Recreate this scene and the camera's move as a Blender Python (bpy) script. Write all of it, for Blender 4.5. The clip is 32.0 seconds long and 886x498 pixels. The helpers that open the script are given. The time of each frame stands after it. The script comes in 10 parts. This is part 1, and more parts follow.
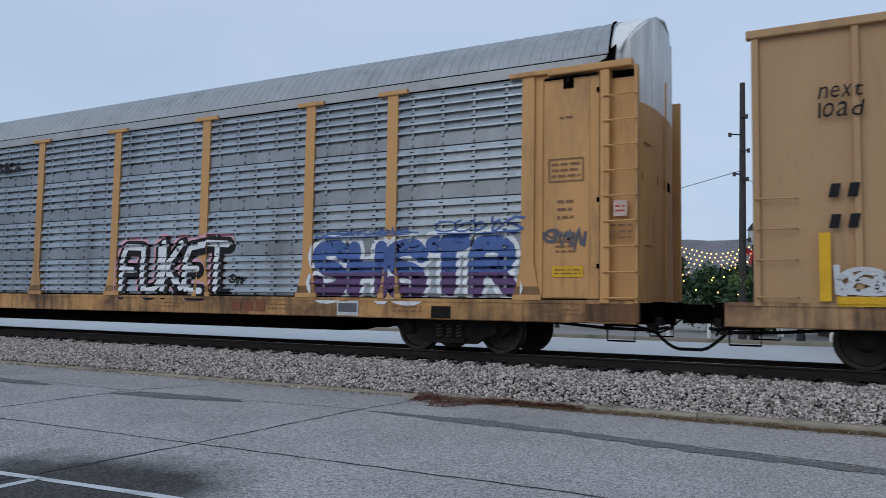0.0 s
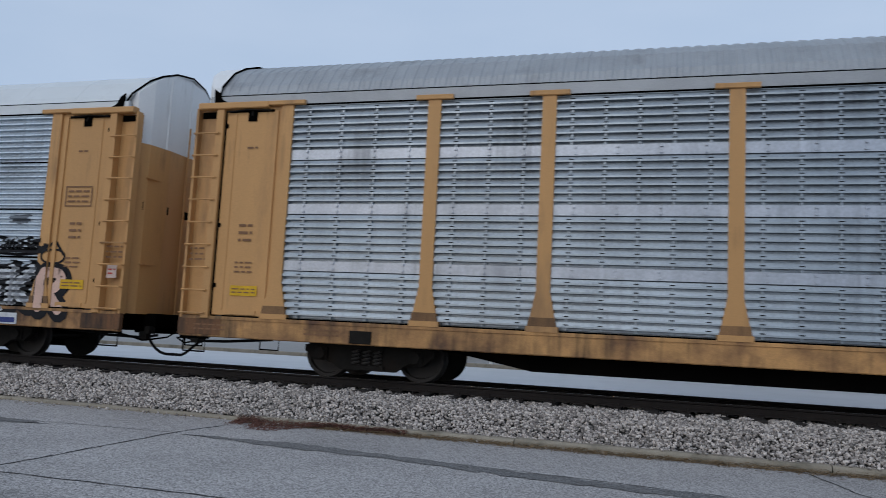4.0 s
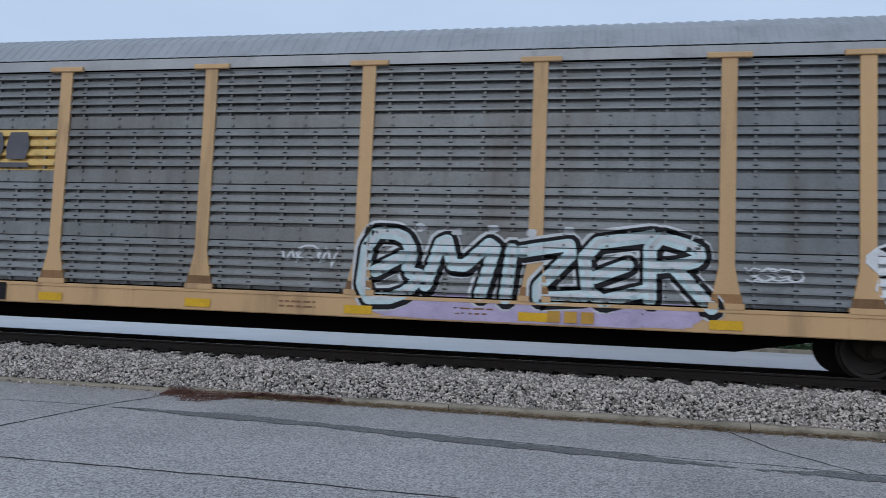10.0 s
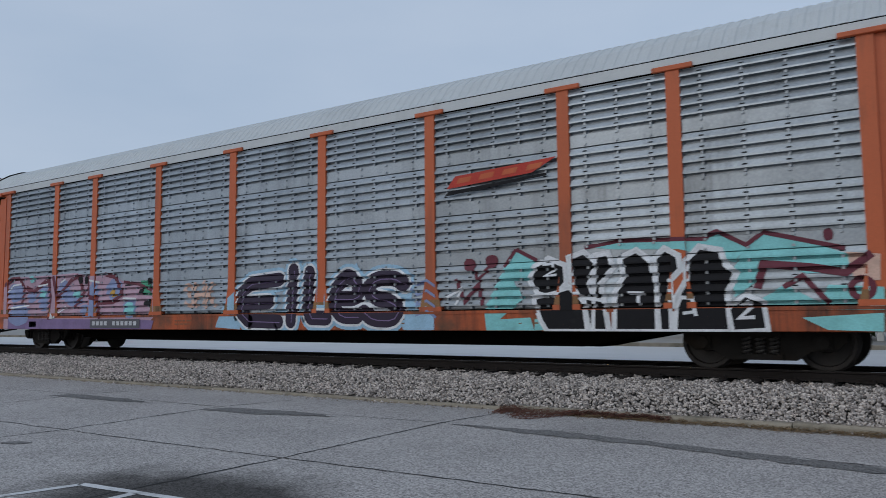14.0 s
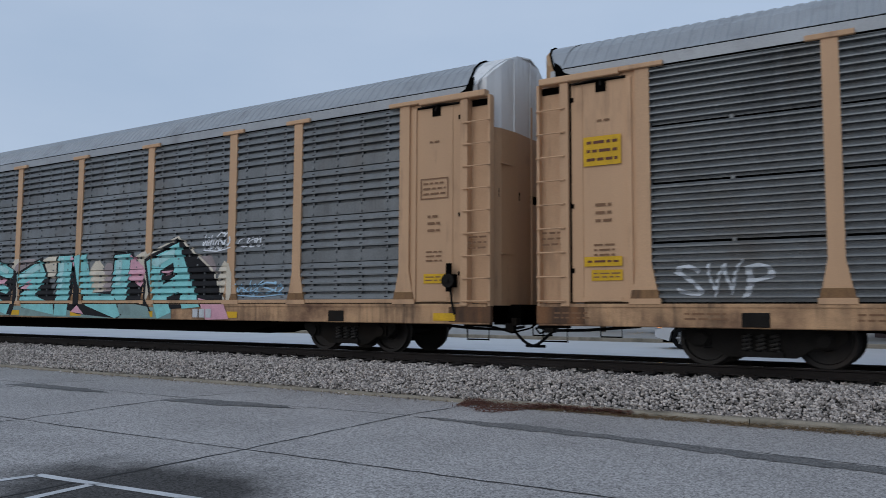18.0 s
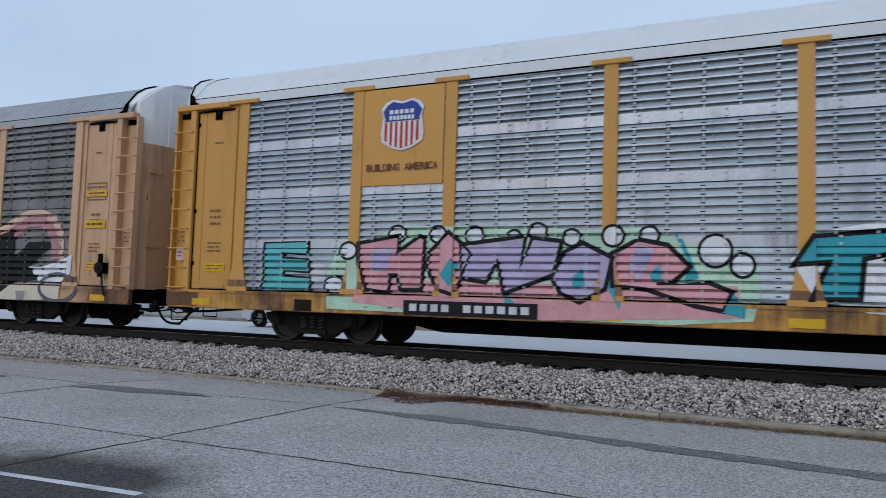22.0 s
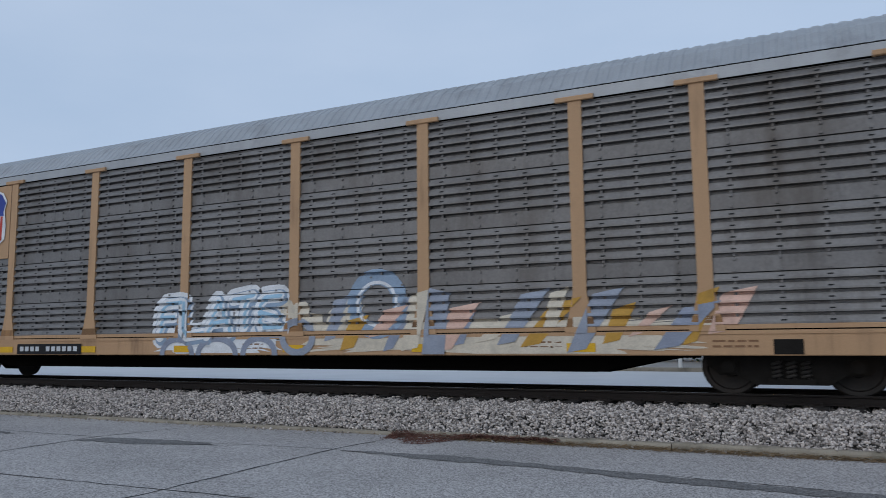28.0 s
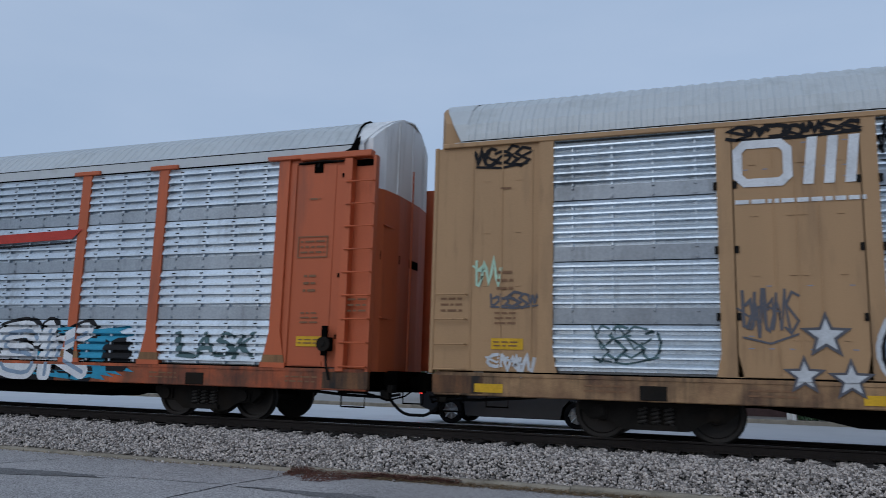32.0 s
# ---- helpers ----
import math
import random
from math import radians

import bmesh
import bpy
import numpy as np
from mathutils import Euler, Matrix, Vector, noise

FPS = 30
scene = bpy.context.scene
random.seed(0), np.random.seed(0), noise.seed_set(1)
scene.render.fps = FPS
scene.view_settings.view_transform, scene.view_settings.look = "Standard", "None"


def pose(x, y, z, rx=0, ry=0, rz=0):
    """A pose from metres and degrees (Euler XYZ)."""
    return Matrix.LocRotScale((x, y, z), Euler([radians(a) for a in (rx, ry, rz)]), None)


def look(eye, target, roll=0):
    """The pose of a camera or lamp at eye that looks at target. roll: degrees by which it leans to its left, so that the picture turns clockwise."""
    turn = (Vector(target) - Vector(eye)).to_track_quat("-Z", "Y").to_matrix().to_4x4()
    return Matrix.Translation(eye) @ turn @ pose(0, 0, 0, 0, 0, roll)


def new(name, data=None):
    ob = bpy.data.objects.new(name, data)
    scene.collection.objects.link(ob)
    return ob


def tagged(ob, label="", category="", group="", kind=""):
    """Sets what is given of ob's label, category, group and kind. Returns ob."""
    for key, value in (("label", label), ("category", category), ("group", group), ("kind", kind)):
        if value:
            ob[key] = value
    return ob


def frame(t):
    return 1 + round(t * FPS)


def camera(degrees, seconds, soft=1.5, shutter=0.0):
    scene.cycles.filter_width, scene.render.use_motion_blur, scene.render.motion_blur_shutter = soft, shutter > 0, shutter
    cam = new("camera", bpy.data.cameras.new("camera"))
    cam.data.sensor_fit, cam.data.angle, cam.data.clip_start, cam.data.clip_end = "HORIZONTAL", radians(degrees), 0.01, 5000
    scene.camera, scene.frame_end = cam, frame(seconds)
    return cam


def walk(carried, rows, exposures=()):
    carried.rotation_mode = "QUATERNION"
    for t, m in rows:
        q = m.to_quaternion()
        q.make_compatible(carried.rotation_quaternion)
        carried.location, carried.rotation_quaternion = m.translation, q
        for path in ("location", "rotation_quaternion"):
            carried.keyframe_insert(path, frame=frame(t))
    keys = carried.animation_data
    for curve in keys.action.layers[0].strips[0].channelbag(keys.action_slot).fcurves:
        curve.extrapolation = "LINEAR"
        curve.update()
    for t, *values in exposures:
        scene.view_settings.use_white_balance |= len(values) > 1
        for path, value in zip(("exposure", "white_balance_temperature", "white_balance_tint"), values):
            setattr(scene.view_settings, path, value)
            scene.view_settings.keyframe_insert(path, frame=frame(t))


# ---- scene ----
from mathutils.geometry import tessellate_polygon

# ---------------------------------------------------------------- camera
# seconds, yaw, pitch and roll in degrees of a camera held at one spot beside the line
PATH = [
    (0, 28.63, 4.13, -0.93),    (0.5, 22.74, 4.41, -2.12),    (1, 18.00, 7.24, -2.71),    (1.5, 16.83, 7.11, -2.06),
    (2, 16.28, 6.71, -1.20),    (2.5, 14.57, 6.51, -1.22),    (4.5, 16.40, 6.21, -3.24),    (5, 15.64, 6.17, -3.09),
    (5.5, 16.37, 6.11, -3.29),    (6, 18.10, 5.88, -2.60),    (6.5, 18.54, 5.62, -2.43),    (7, 17.32, 5.38, -2.42),
    (7.5, 16.94, 4.91, -2.84),    (8, 16.72, 4.61, -2.80),    (8.5, 16.68, 4.27, -2.58),    (9, 15.01, 4.13, -2.51),
    (9.5, 12.01, 3.96, -2.99),    (10, 11.31, 4.13, -2.35),    (10.5, 18.34, 3.97, -0.53),    (11, 24.82, 4.17, 0.02),
    (11.5, 24.93, 4.19, 0.12),    (12, 28.31, 4.42, 0.09),    (12.5, 35.22, 4.70, -0.11),    (13, 38.80, 4.84, -0.29),
    (13.5, 37.36, 5.01, -0.08),    (14, 34.43, 5.01, 0.47),    (14.5, 33.98, 4.80, 0.77),    (15, 34.27, 4.59, 0.31),
    (15.5, 33.77, 4.39, 0.03),    (17.5, 33.25, 4.42, -0.41),    (18, 31.92, 4.49, -0.29),    (18.5, 31.40, 4.54, -0.39),
    (19, 31.22, 4.37, -1.16),    (19.5, 29.24, 4.26, -1.87),    (20, 27.27, 4.14, -1.78),    (20.5, 26.47, 4.01, -2.24),
    (21, 26.13, 3.99, -2.40),    (21.5, 26.13, 3.99, -1.88),    (22, 26.26, 3.97, -1.82),    (22.5, 25.99, 4.03, -2.20),
    (23, 26.02, 5.01, -2.22),    (23.5, 27.24, 5.85, -0.51),    (24, 28.33, 6.20, 2.32),    (24.5, 28.69, 6.64, 2.82),
    (25, 28.68, 6.96, 2.26),    (25.5, 28.93, 7.09, 1.97),    (26, 29.15, 7.20, 1.82),    (26.5, 29.23, 7.11, 1.44),
    (28.5, 24.91, 6.67, 0.71),    (29, 22.78, 6.77, 0.93),    (29.5, 21.66, 7.77, -0.74),    (30, 22.95, 9.49, -1.08),
    (30.5, 25.06, 9.31, -0.71),    (31, 24.45, 9.22, -0.74),    (31.5, 19.82, 9.51, -1.69),    (32, 19.80, 9.48, -1.67),

]
EYE = (0.0, 0.0, 1.5)
cam = camera(59.4, 32.0, soft=0.5, shutter=0.09)
walk(cam, [(t, pose(*EYE, 90 + p, r, y)) for t, y, p, r in PATH],
     exposures=[(0.0, 0.15, 6540, 10), (1.0, 0.12, 6520, 10), (2.0, 0.05, 6540, 10), (5.0, 0.1, 6520, 10), (6.0, 0.08, 6480, 10), (7.0, 0.14, 6540, 10), (8.0, 0.2, 6470, 10), (9.0, 0.3, 6560, 10), (10.0, 0.24, 6480, 10), (10.7, 0.2, 6450, 10), (11.5, 0.25, 6450, 10), (12.0, -0.02, 6100, 10), (13.0, -0.08, 6560, 10), (14.0, -0.04, 6750, 10), (15.0, 0.08, 6680, 10),
                (18.0, -0.02, 6560, 10), (19.0, 0.0, 6650, 10), (20.0, 0.25, 6650, 10), (22.0, 0.24, 6480, 10), (23.0, 0.24, 6640, 10), (24.0, 0.06, 6480, 10), (26.0, 0.0, 6500, 10), (29.0, 0.1, 6450, 10), (30.0, -0.05, 6080, 10), (31.0, -0.16, 6050, 10), (32.0, -0.12, 6250, 10)])

# how far the train has come, in metres, and the length of one car with its couplers
TRAVEL = [
    (0, 12.1), (1, 25.31), (1.5, 31.83), (2, 37.9), (2.5, 44.1), (3.5, 56.99),
    (5, 76.25), (5.5, 82.48), (6, 88.86), (7, 102.03), (8, 114.66), (9, 126.83),
    (10, 139.81), (10.5, 146.1), (11, 152.34), (12, 164.58), (13, 177.3), (14, 190.22),
    (15, 202.36), (16.5, 221.22), (17.5, 233.8), (18, 240.35), (19, 253.3), (20, 265.94),
    (20.5, 271.92), (21, 278.09), (21.5, 284.56), (22, 290.87), (23, 303.36), (24, 315.36),
    (25, 328.25), (26, 340.52), (27.5, 359.17), (28.5, 371.53), (29, 377.75), (30, 390.05),
    (30.5, 396.18), (31, 402.3), (31.5, 408.39), (32, 414.53),
]
PITCH = 29.03
# slack of the couplers: how far each car stands ahead of even spacing
SLACK = {0: -0.15, 1: -0.15, 2: -0.15, 3: -0.15, 4: -0.15, 7: -0.09, 9: 0.36, 10: 0.61, 11: 0.74, 12: 1.14, 13: 1.14, 14: 1.14, 15: 1.21}
TRACK_Y, RAIL_Z, HALF = 13.83, 0.64, 1.48

# ---------------------------------------------------------------- sky and light
world = bpy.data.worlds.new("sky")
scene.world = world
world.use_nodes = True
wn, wl = world.node_tree.nodes, world.node_tree.links
wn.clear()
out = wn.new("ShaderNodeOutputWorld")
back = wn.new("ShaderNodeBackground")
back.inputs["Strength"].default_value = 0.12
sky = wn.new("ShaderNodeTexSky")
sky.sky_type = "NISHITA"
sky.sun_disc = False
sky.sun_elevation = radians(14)
sky.sun_rotation = radians(200)
sky.air_density, sky.dust_density, sky.ozone_density = 1.0, 2.0, 2.0
coord = wn.new("ShaderNodeTexCoord")
stretch = wn.new("ShaderNodeMapping")
stretch.inputs["Scale"].default_value = (1.0, 1.0, 3.2)
puff = wn.new("ShaderNodeTexNoise")
puff.inputs["Scale"].default_value = 2.2
puff.inputs["Detail"].default_value = 5
ramp = wn.new("ShaderNodeValToRGB")
ramp.color_ramp.elements[0].position, ramp.color_ramp.elements[0].color = 0.3, (3.45, 4.45, 6.0, 1)
ramp.color_ramp.elements[1].position, ramp.color_ramp.elements[1].color = 0.75, (4.15, 5.05, 6.5, 1)
veil = wn.new("ShaderNodeMix")
veil.data_type = "RGBA"
veil.inputs["Factor"].default_value = 0.88
wl.new(coord.outputs["Generated"], stretch.inputs["Vector"])
wl.new(stretch.outputs["Vector"], puff.inputs["Vector"])
wl.new(puff.outputs["Fac"], ramp.inputs["Fac"])
wl.new(sky.outputs["Color"], veil.inputs["A"])
wl.new(ramp.outputs["Color"], veil.inputs["B"])
wl.new(veil.outputs["Result"], back.inputs["Color"])
wl.new(back.outputs["Background"], out.inputs["Surface"])

sun = new("sun", bpy.data.lights.new("sun", "SUN"))
sun.data.energy, sun.data.angle, sun.data.color = 0.6, radians(40), (1.0, 0.97, 0.93)
sun.matrix_world = look((-8, -20, 26), (0, 12, 0))


# ---------------------------------------------------------------- materials
def material(name, base, rough=0.7, metal=0.0, vary=0.12, scale=6.0, bump=0.15, fine=60.0, dirt=None, dirt_amount=0.0,
             dirt_scale=1.2, streak=(1, 1, 1), random_tone=0.0, spec=0.5, drip=0.0, drip_colour=(0.05, 0.035, 0.025), drip_from=1.0):
    """A surface with tone changes at two scales, fine relief, stains and a tone of its own for each object."""
    m = bpy.data.materials.new(name)
    m.use_nodes = True
    n, l = m.node_tree.nodes, m.node_tree.links
    b = n["Principled BSDF"]
    b.inputs["Roughness"].default_value = rough
    b.inputs["Metallic"].default_value = metal
    b.inputs["Specular IOR Level"].default_value = spec
    tc = n.new("ShaderNodeTexCoord")
    mp = n.new("ShaderNodeMapping")
    mp.inputs["Scale"].default_value = streak
    who = n.new("ShaderNodeObjectInfo")
    own = n.new("ShaderNodeVectorMath")
    own.operation = "MULTIPLY_ADD"
    own.inputs[1].default_value, own.inputs[2].default_value = (1, 1, 1), (0, 0, 0)
    far_off = n.new("ShaderNodeVectorMath")
    far_off.operation = "SCALE"
    far_off.inputs[0].default_value = (31.0, 17.0, 7.0)
    l.new(who.outputs["Random"], far_off.inputs["Scale"])
    l.new(tc.outputs["Object"], own.inputs[0])
    l.new(far_off.outputs["Vector"], own.inputs[2])
    l.new(own.outputs["Vector"], mp.inputs["Vector"])
    big, small = n.new("ShaderNodeTexNoise"), n.new("ShaderNodeTexNoise")
    big.inputs["Scale"].default_value, big.inputs["Detail"].default_value = scale, 6
    small.inputs["Scale"].default_value, small.inputs["Detail"].default_value = fine, 3
    l.new(mp.outputs["Vector"], big.inputs["Vector"])
    l.new(own.outputs["Vector"], small.inputs["Vector"])
    add = n.new("ShaderNodeMath")
    add.operation = "ADD"
    l.new(big.outputs["Fac"], add.inputs[0])
    l.new(small.outputs["Fac"], add.inputs[1])
    rng = n.new("ShaderNodeMapRange")
    rng.inputs["From Min"].default_value, rng.inputs["From Max"].default_value = 0.7, 1.3
    rng.inputs["To Min"].default_value, rng.inputs["To Max"].default_value = 1 - vary, 1 + vary
    l.new(add.outputs["Value"], rng.inputs["Value"])
    tone = rng.outputs["Result"]
    if random_tone:
        info = n.new("ShaderNodeObjectInfo")
        r2 = n.new("ShaderNodeMapRange")
        r2.inputs["To Min"].default_value, r2.inputs["To Max"].default_value = 1 - random_tone, 1 + random_tone
        l.new(info.outputs["Random"], r2.inputs["Value"])
        mul = n.new("ShaderNodeMath")
        mul.operation = "MULTIPLY"
        l.new(tone, mul.inputs[0])
        l.new(r2.outputs["Result"], mul.inputs[1])
        tone = mul.outputs["Value"]
    col = n.new("ShaderNodeVectorMath")
    col.operation = "SCALE"
    col.inputs[0].default_value = base
    l.new(tone, col.inputs["Scale"])
    colour = col.outputs["Vector"]
    if dirt:
        spot = n.new("ShaderNodeTexNoise")
        spot.inputs["Scale"].default_value, spot.inputs["Detail"].default_value = dirt_scale, 8
        spot.inputs["Roughness"].default_value = 0.65
        l.new(mp.outputs["Vector"], spot.inputs["Vector"])
        edge = n.new("ShaderNodeMapRange")
        edge.inputs["From Min"].default_value, edge.inputs["From Max"].default_value = 0.62 - 0.3 * dirt_amount, 0.8 - 0.2 * dirt_amount
        edge.inputs["To Max"].default_value = min(1.0, 0.5 + dirt_amount)
        l.new(spot.outputs["Fac"], edge.inputs["Value"])
        mix = n.new("ShaderNodeMix")
        mix.data_type = "RGBA"
        mix.inputs["B"].default_value = (*dirt, 1)
        l.new(edge.outputs["Result"], mix.inputs["Factor"])
        l.new(colour, mix.inputs["A"])
        colour = mix.outputs["Result"]
    if drip:
        # narrow runs of rust and soot down the sheet
        run = n.new("ShaderNodeMapping")
        run.inputs["Scale"].default_value = (1.0, 1.0, 0.07)
        l.new(own.outputs["Vector"], run.inputs["Vector"])
        rn = n.new("ShaderNodeTexNoise")
        rn.inputs["Scale"].default_value, rn.inputs["Detail"].default_value, rn.inputs["Roughness"].default_value = 7.0, 6, 0.7
        l.new(run.outputs["Vector"], rn.inputs["Vector"])
        blot = n.new("ShaderNodeTexNoise")
        blot.inputs["Scale"].default_value, blot.inputs["Detail"].default_value = 0.8, 5
        l.new(own.outputs["Vector"], blot.inputs["Vector"])
        both = n.new("ShaderNodeMath")
        both.operation = "ADD"
        l.new(rn.outputs["Fac"], both.inputs[0])
        l.new(blot.outputs["Fac"], both.inputs[1])
        rr = n.new("ShaderNodeMapRange")
        rr.inputs["From Min"].default_value, rr.inputs["From Max"].default_value = drip_from, drip_from + 0.36
        rr.inputs["To Max"].default_value = drip
        l.new(both.outputs["Value"], rr.inputs["Value"])
        dm = n.new("ShaderNodeMix")
        dm.data_type = "RGBA"
        dm.inputs["B"].default_value = (*drip_colour, 1)
        l.new(rr.outputs["Result"], dm.inputs["Factor"])
        l.new(colour, dm.inputs["A"])
        colour = dm.outputs["Result"]
    l.new(colour, b.inputs["Base Color"])
    if bump:
        bp = n.new("ShaderNodeBump")
        bp.inputs["Strength"].default_value, bp.inputs["Distance"].default_value = bump, 0.02
        l.new(add.outputs["Value"], bp.inputs["Height"])
        l.new(bp.outputs["Normal"], b.inputs["Normal"])
    return m


def glow(name, colour, strength):
    m = bpy.data.materials.new(name)
    m.use_nodes = True
    b = m.node_tree.nodes["Principled BSDF"]
    b.inputs["Base Color"].default_value = (*colour, 1)
    b.inputs["Emission Color"].default_value = (*colour, 1)
    b.inputs["Emission Strength"].default_value = strength
    return m


RUST, GRIME = (0.10, 0.045, 0.022), (0.045, 0.04, 0.036)
DOWN = (1.0, 1.0, 0.18)
YELLOW = material("yellow_paint", (0.50, 0.265, 0.095), 0.6, vary=0.10, scale=1.5, bump=0.05, dirt=(0.15, 0.085, 0.045), dirt_amount=0.28, streak=DOWN, random_tone=0.06, drip=0.75, drip_colour=(0.085, 0.042, 0.022), drip_from=1.13)
GOLD = material("gold_paint", (0.53, 0.26, 0.05), 0.55, vary=0.08, scale=1.5, bump=0.04, dirt=(0.16, 0.085, 0.035), dirt_amount=0.12, streak=DOWN, random_tone=0.05, drip=0.5, drip_colour=(0.085, 0.042, 0.022), drip_from=1.13)
TAN = material("tan_paint", (0.52, 0.315, 0.178), 0.65, vary=0.10, scale=1.5, bump=0.05, dirt=(0.17, 0.105, 0.06), dirt_amount=0.22, streak=DOWN, random_tone=0.06, drip=0.65, drip_colour=(0.085, 0.042, 0.022), drip_from=1.13)
TAN_YELLOW = material("yellowish_tan_paint", (0.52, 0.33, 0.165), 0.65, vary=0.10, scale=1.5, bump=0.05, dirt=(0.17, 0.105, 0.06), dirt_amount=0.22, streak=DOWN, random_tone=0.06, drip=0.65, drip_colour=(0.085, 0.042, 0.022), drip_from=1.13)
OLDTAN = material("old_tan_paint", (0.42, 0.255, 0.135), 0.65, vary=0.10, scale=1.5, bump=0.05, dirt=(0.15, 0.09, 0.05), dirt_amount=0.25, streak=DOWN, drip=0.65, drip_colour=(0.085, 0.042, 0.022), drip_from=1.13)
BUFF = material("buff_paint", (0.39, 0.235, 0.115), 0.65, vary=0.10, scale=1.5, bump=0.05, dirt=(0.15, 0.09, 0.05), dirt_amount=0.2, streak=DOWN, drip=0.65, drip_colour=(0.085, 0.042, 0.022), drip_from=1.13)
ORANGE = material("orange_paint", (0.48, 0.10, 0.03), 0.55, vary=0.10, scale=1.5, bump=0.05, dirt=(0.11, 0.045, 0.03), dirt_amount=0.22, streak=DOWN, random_tone=0.05, drip=0.6, drip_colour=(0.085, 0.042, 0.022), drip_from=1.13)
MAROON = material("maroon_paint", (0.30, 0.075, 0.065), 0.65, vary=0.12, scale=1.5, bump=0.05, dirt=(0.12, 0.06, 0.05), dirt_amount=0.25, streak=DOWN, random_tone=0.08, drip=0.6, drip_colour=(0.085, 0.042, 0.022), drip_from=1.13)
FADED = material("faded_red_paint", (0.54, 0.37, 0.32), 0.7, vary=0.2, scale=1.2, bump=0.05, dirt=(0.44, 0.20, 0.19), dirt_amount=0.4, streak=DOWN, drip=0.6, drip_colour=(0.085, 0.042, 0.022), drip_from=1.13)
PALE = material("pale_paint", (0.54, 0.585, 0.61), 0.5, vary=0.05, scale=1.5, bump=0.03, dirt=(0.33, 0.32, 0.3), dirt_amount=0.12, streak=DOWN, random_tone=0.03, drip=0.35, drip_colour=(0.085, 0.042, 0.022), drip_from=1.13)
WHITE = material("white_door_paint", (0.74, 0.75, 0.75), 0.6, vary=0.07, scale=1.5, bump=0.04, dirt=(0.3, 0.28, 0.25), dirt_amount=0.2, streak=DOWN, drip=0.6, drip_colour=(0.085, 0.042, 0.022), drip_from=1.13)

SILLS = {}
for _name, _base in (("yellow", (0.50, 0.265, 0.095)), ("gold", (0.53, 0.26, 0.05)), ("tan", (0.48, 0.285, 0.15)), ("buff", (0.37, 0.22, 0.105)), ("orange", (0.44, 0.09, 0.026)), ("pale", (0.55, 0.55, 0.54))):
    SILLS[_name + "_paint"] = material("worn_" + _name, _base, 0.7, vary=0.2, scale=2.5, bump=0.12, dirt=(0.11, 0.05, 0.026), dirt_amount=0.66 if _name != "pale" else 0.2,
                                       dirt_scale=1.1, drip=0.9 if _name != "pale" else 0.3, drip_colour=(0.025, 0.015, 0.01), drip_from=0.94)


def galvanised(name, base, dirt, amount, metal=0.65, rough=0.36):
    return material(name, base, rough, metal, vary=0.16, scale=2.2, bump=0.06, fine=25, dirt=dirt, dirt_amount=amount,
                    dirt_scale=0.9, streak=(1.0, 1.0, 0.35), random_tone=0.12, spec=0.2, drip=0.55, drip_colour=(0.06, 0.058, 0.057), drip_from=1.07)


ZINC = galvanised("bright_zinc", (0.315, 0.353, 0.386), (0.19, 0.21, 0.23), 0.25)
SILVER = galvanised("silver_zinc", (0.56, 0.625, 0.68), (0.38, 0.425, 0.46), 0.12)
GREY = galvanised("weathered_zinc", (0.18, 0.19, 0.195), (0.13, 0.12, 0.11), 0.35, 0.5, 0.45)
DARK = galvanised("dark_zinc", (0.225, 0.223, 0.218), (0.12, 0.105, 0.09), 0.4, 0.45, 0.48)
OLDZINC = galvanised("old_zinc", (0.168, 0.163, 0.16), (0.10, 0.088, 0.078), 0.4, 0.45, 0.48)
BLACKENED = galvanised("blackened_zinc", (0.25, 0.235, 0.245), (0.12, 0.11, 0.105), 0.35, 0.35, 0.5)
LOUVRE = galvanised("louvre_zinc", (0.58, 0.65, 0.71), (0.40, 0.45, 0.50), 0.15)
MIDZINC = galvanised("mid_zinc", (0.32, 0.36, 0.40), (0.20, 0.225, 0.25), 0.25)
LOUVREBAND = galvanised("louvre_band", (0.43, 0.46, 0.51), (0.24, 0.26, 0.29), 0.35)
BANDGREY = galvanised("band_zinc", (0.235, 0.262, 0.292), (0.15, 0.16, 0.175), 0.2)
ROOFGREY = material("roof_zinc", (0.33, 0.345, 0.36), 0.5, 0.3, vary=0.12, scale=1.5, bump=0.04, dirt=(0.19, 0.19, 0.19), dirt_amount=0.25, drip=0.2, drip_colour=(0.12, 0.12, 0.115), drip_from=1.05)
ROOFPALE = material("roof_pale", (0.50, 0.53, 0.54), 0.55, 0.1, vary=0.08, scale=1.2, bump=0.03, dirt=(0.33, 0.35, 0.34), dirt_amount=0.2, drip=0.2, drip_colour=(0.12, 0.12, 0.115), drip_from=1.05)
ROOFWHITE = material("roof_white", (0.62, 0.65, 0.66), 0.55, 0.0, vary=0.05, scale=1.0, bump=0.02, dirt=(0.45, 0.48, 0.48), dirt_amount=0.15, drip=0.2, drip_colour=(0.12, 0.12, 0.115), drip_from=1.05)
ROOFOLD = material("roof_streaked", (0.34, 0.36, 0.38), 0.55, 0.2, vary=0.2, scale=1.5, bump=0.05, dirt=(0.15, 0.15, 0.14), dirt_amount=0.45, drip=0.2, drip_colour=(0.12, 0.12, 0.115), drip_from=1.05)
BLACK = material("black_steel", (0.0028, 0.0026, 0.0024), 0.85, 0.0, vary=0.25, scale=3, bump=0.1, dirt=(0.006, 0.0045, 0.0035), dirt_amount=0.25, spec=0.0)
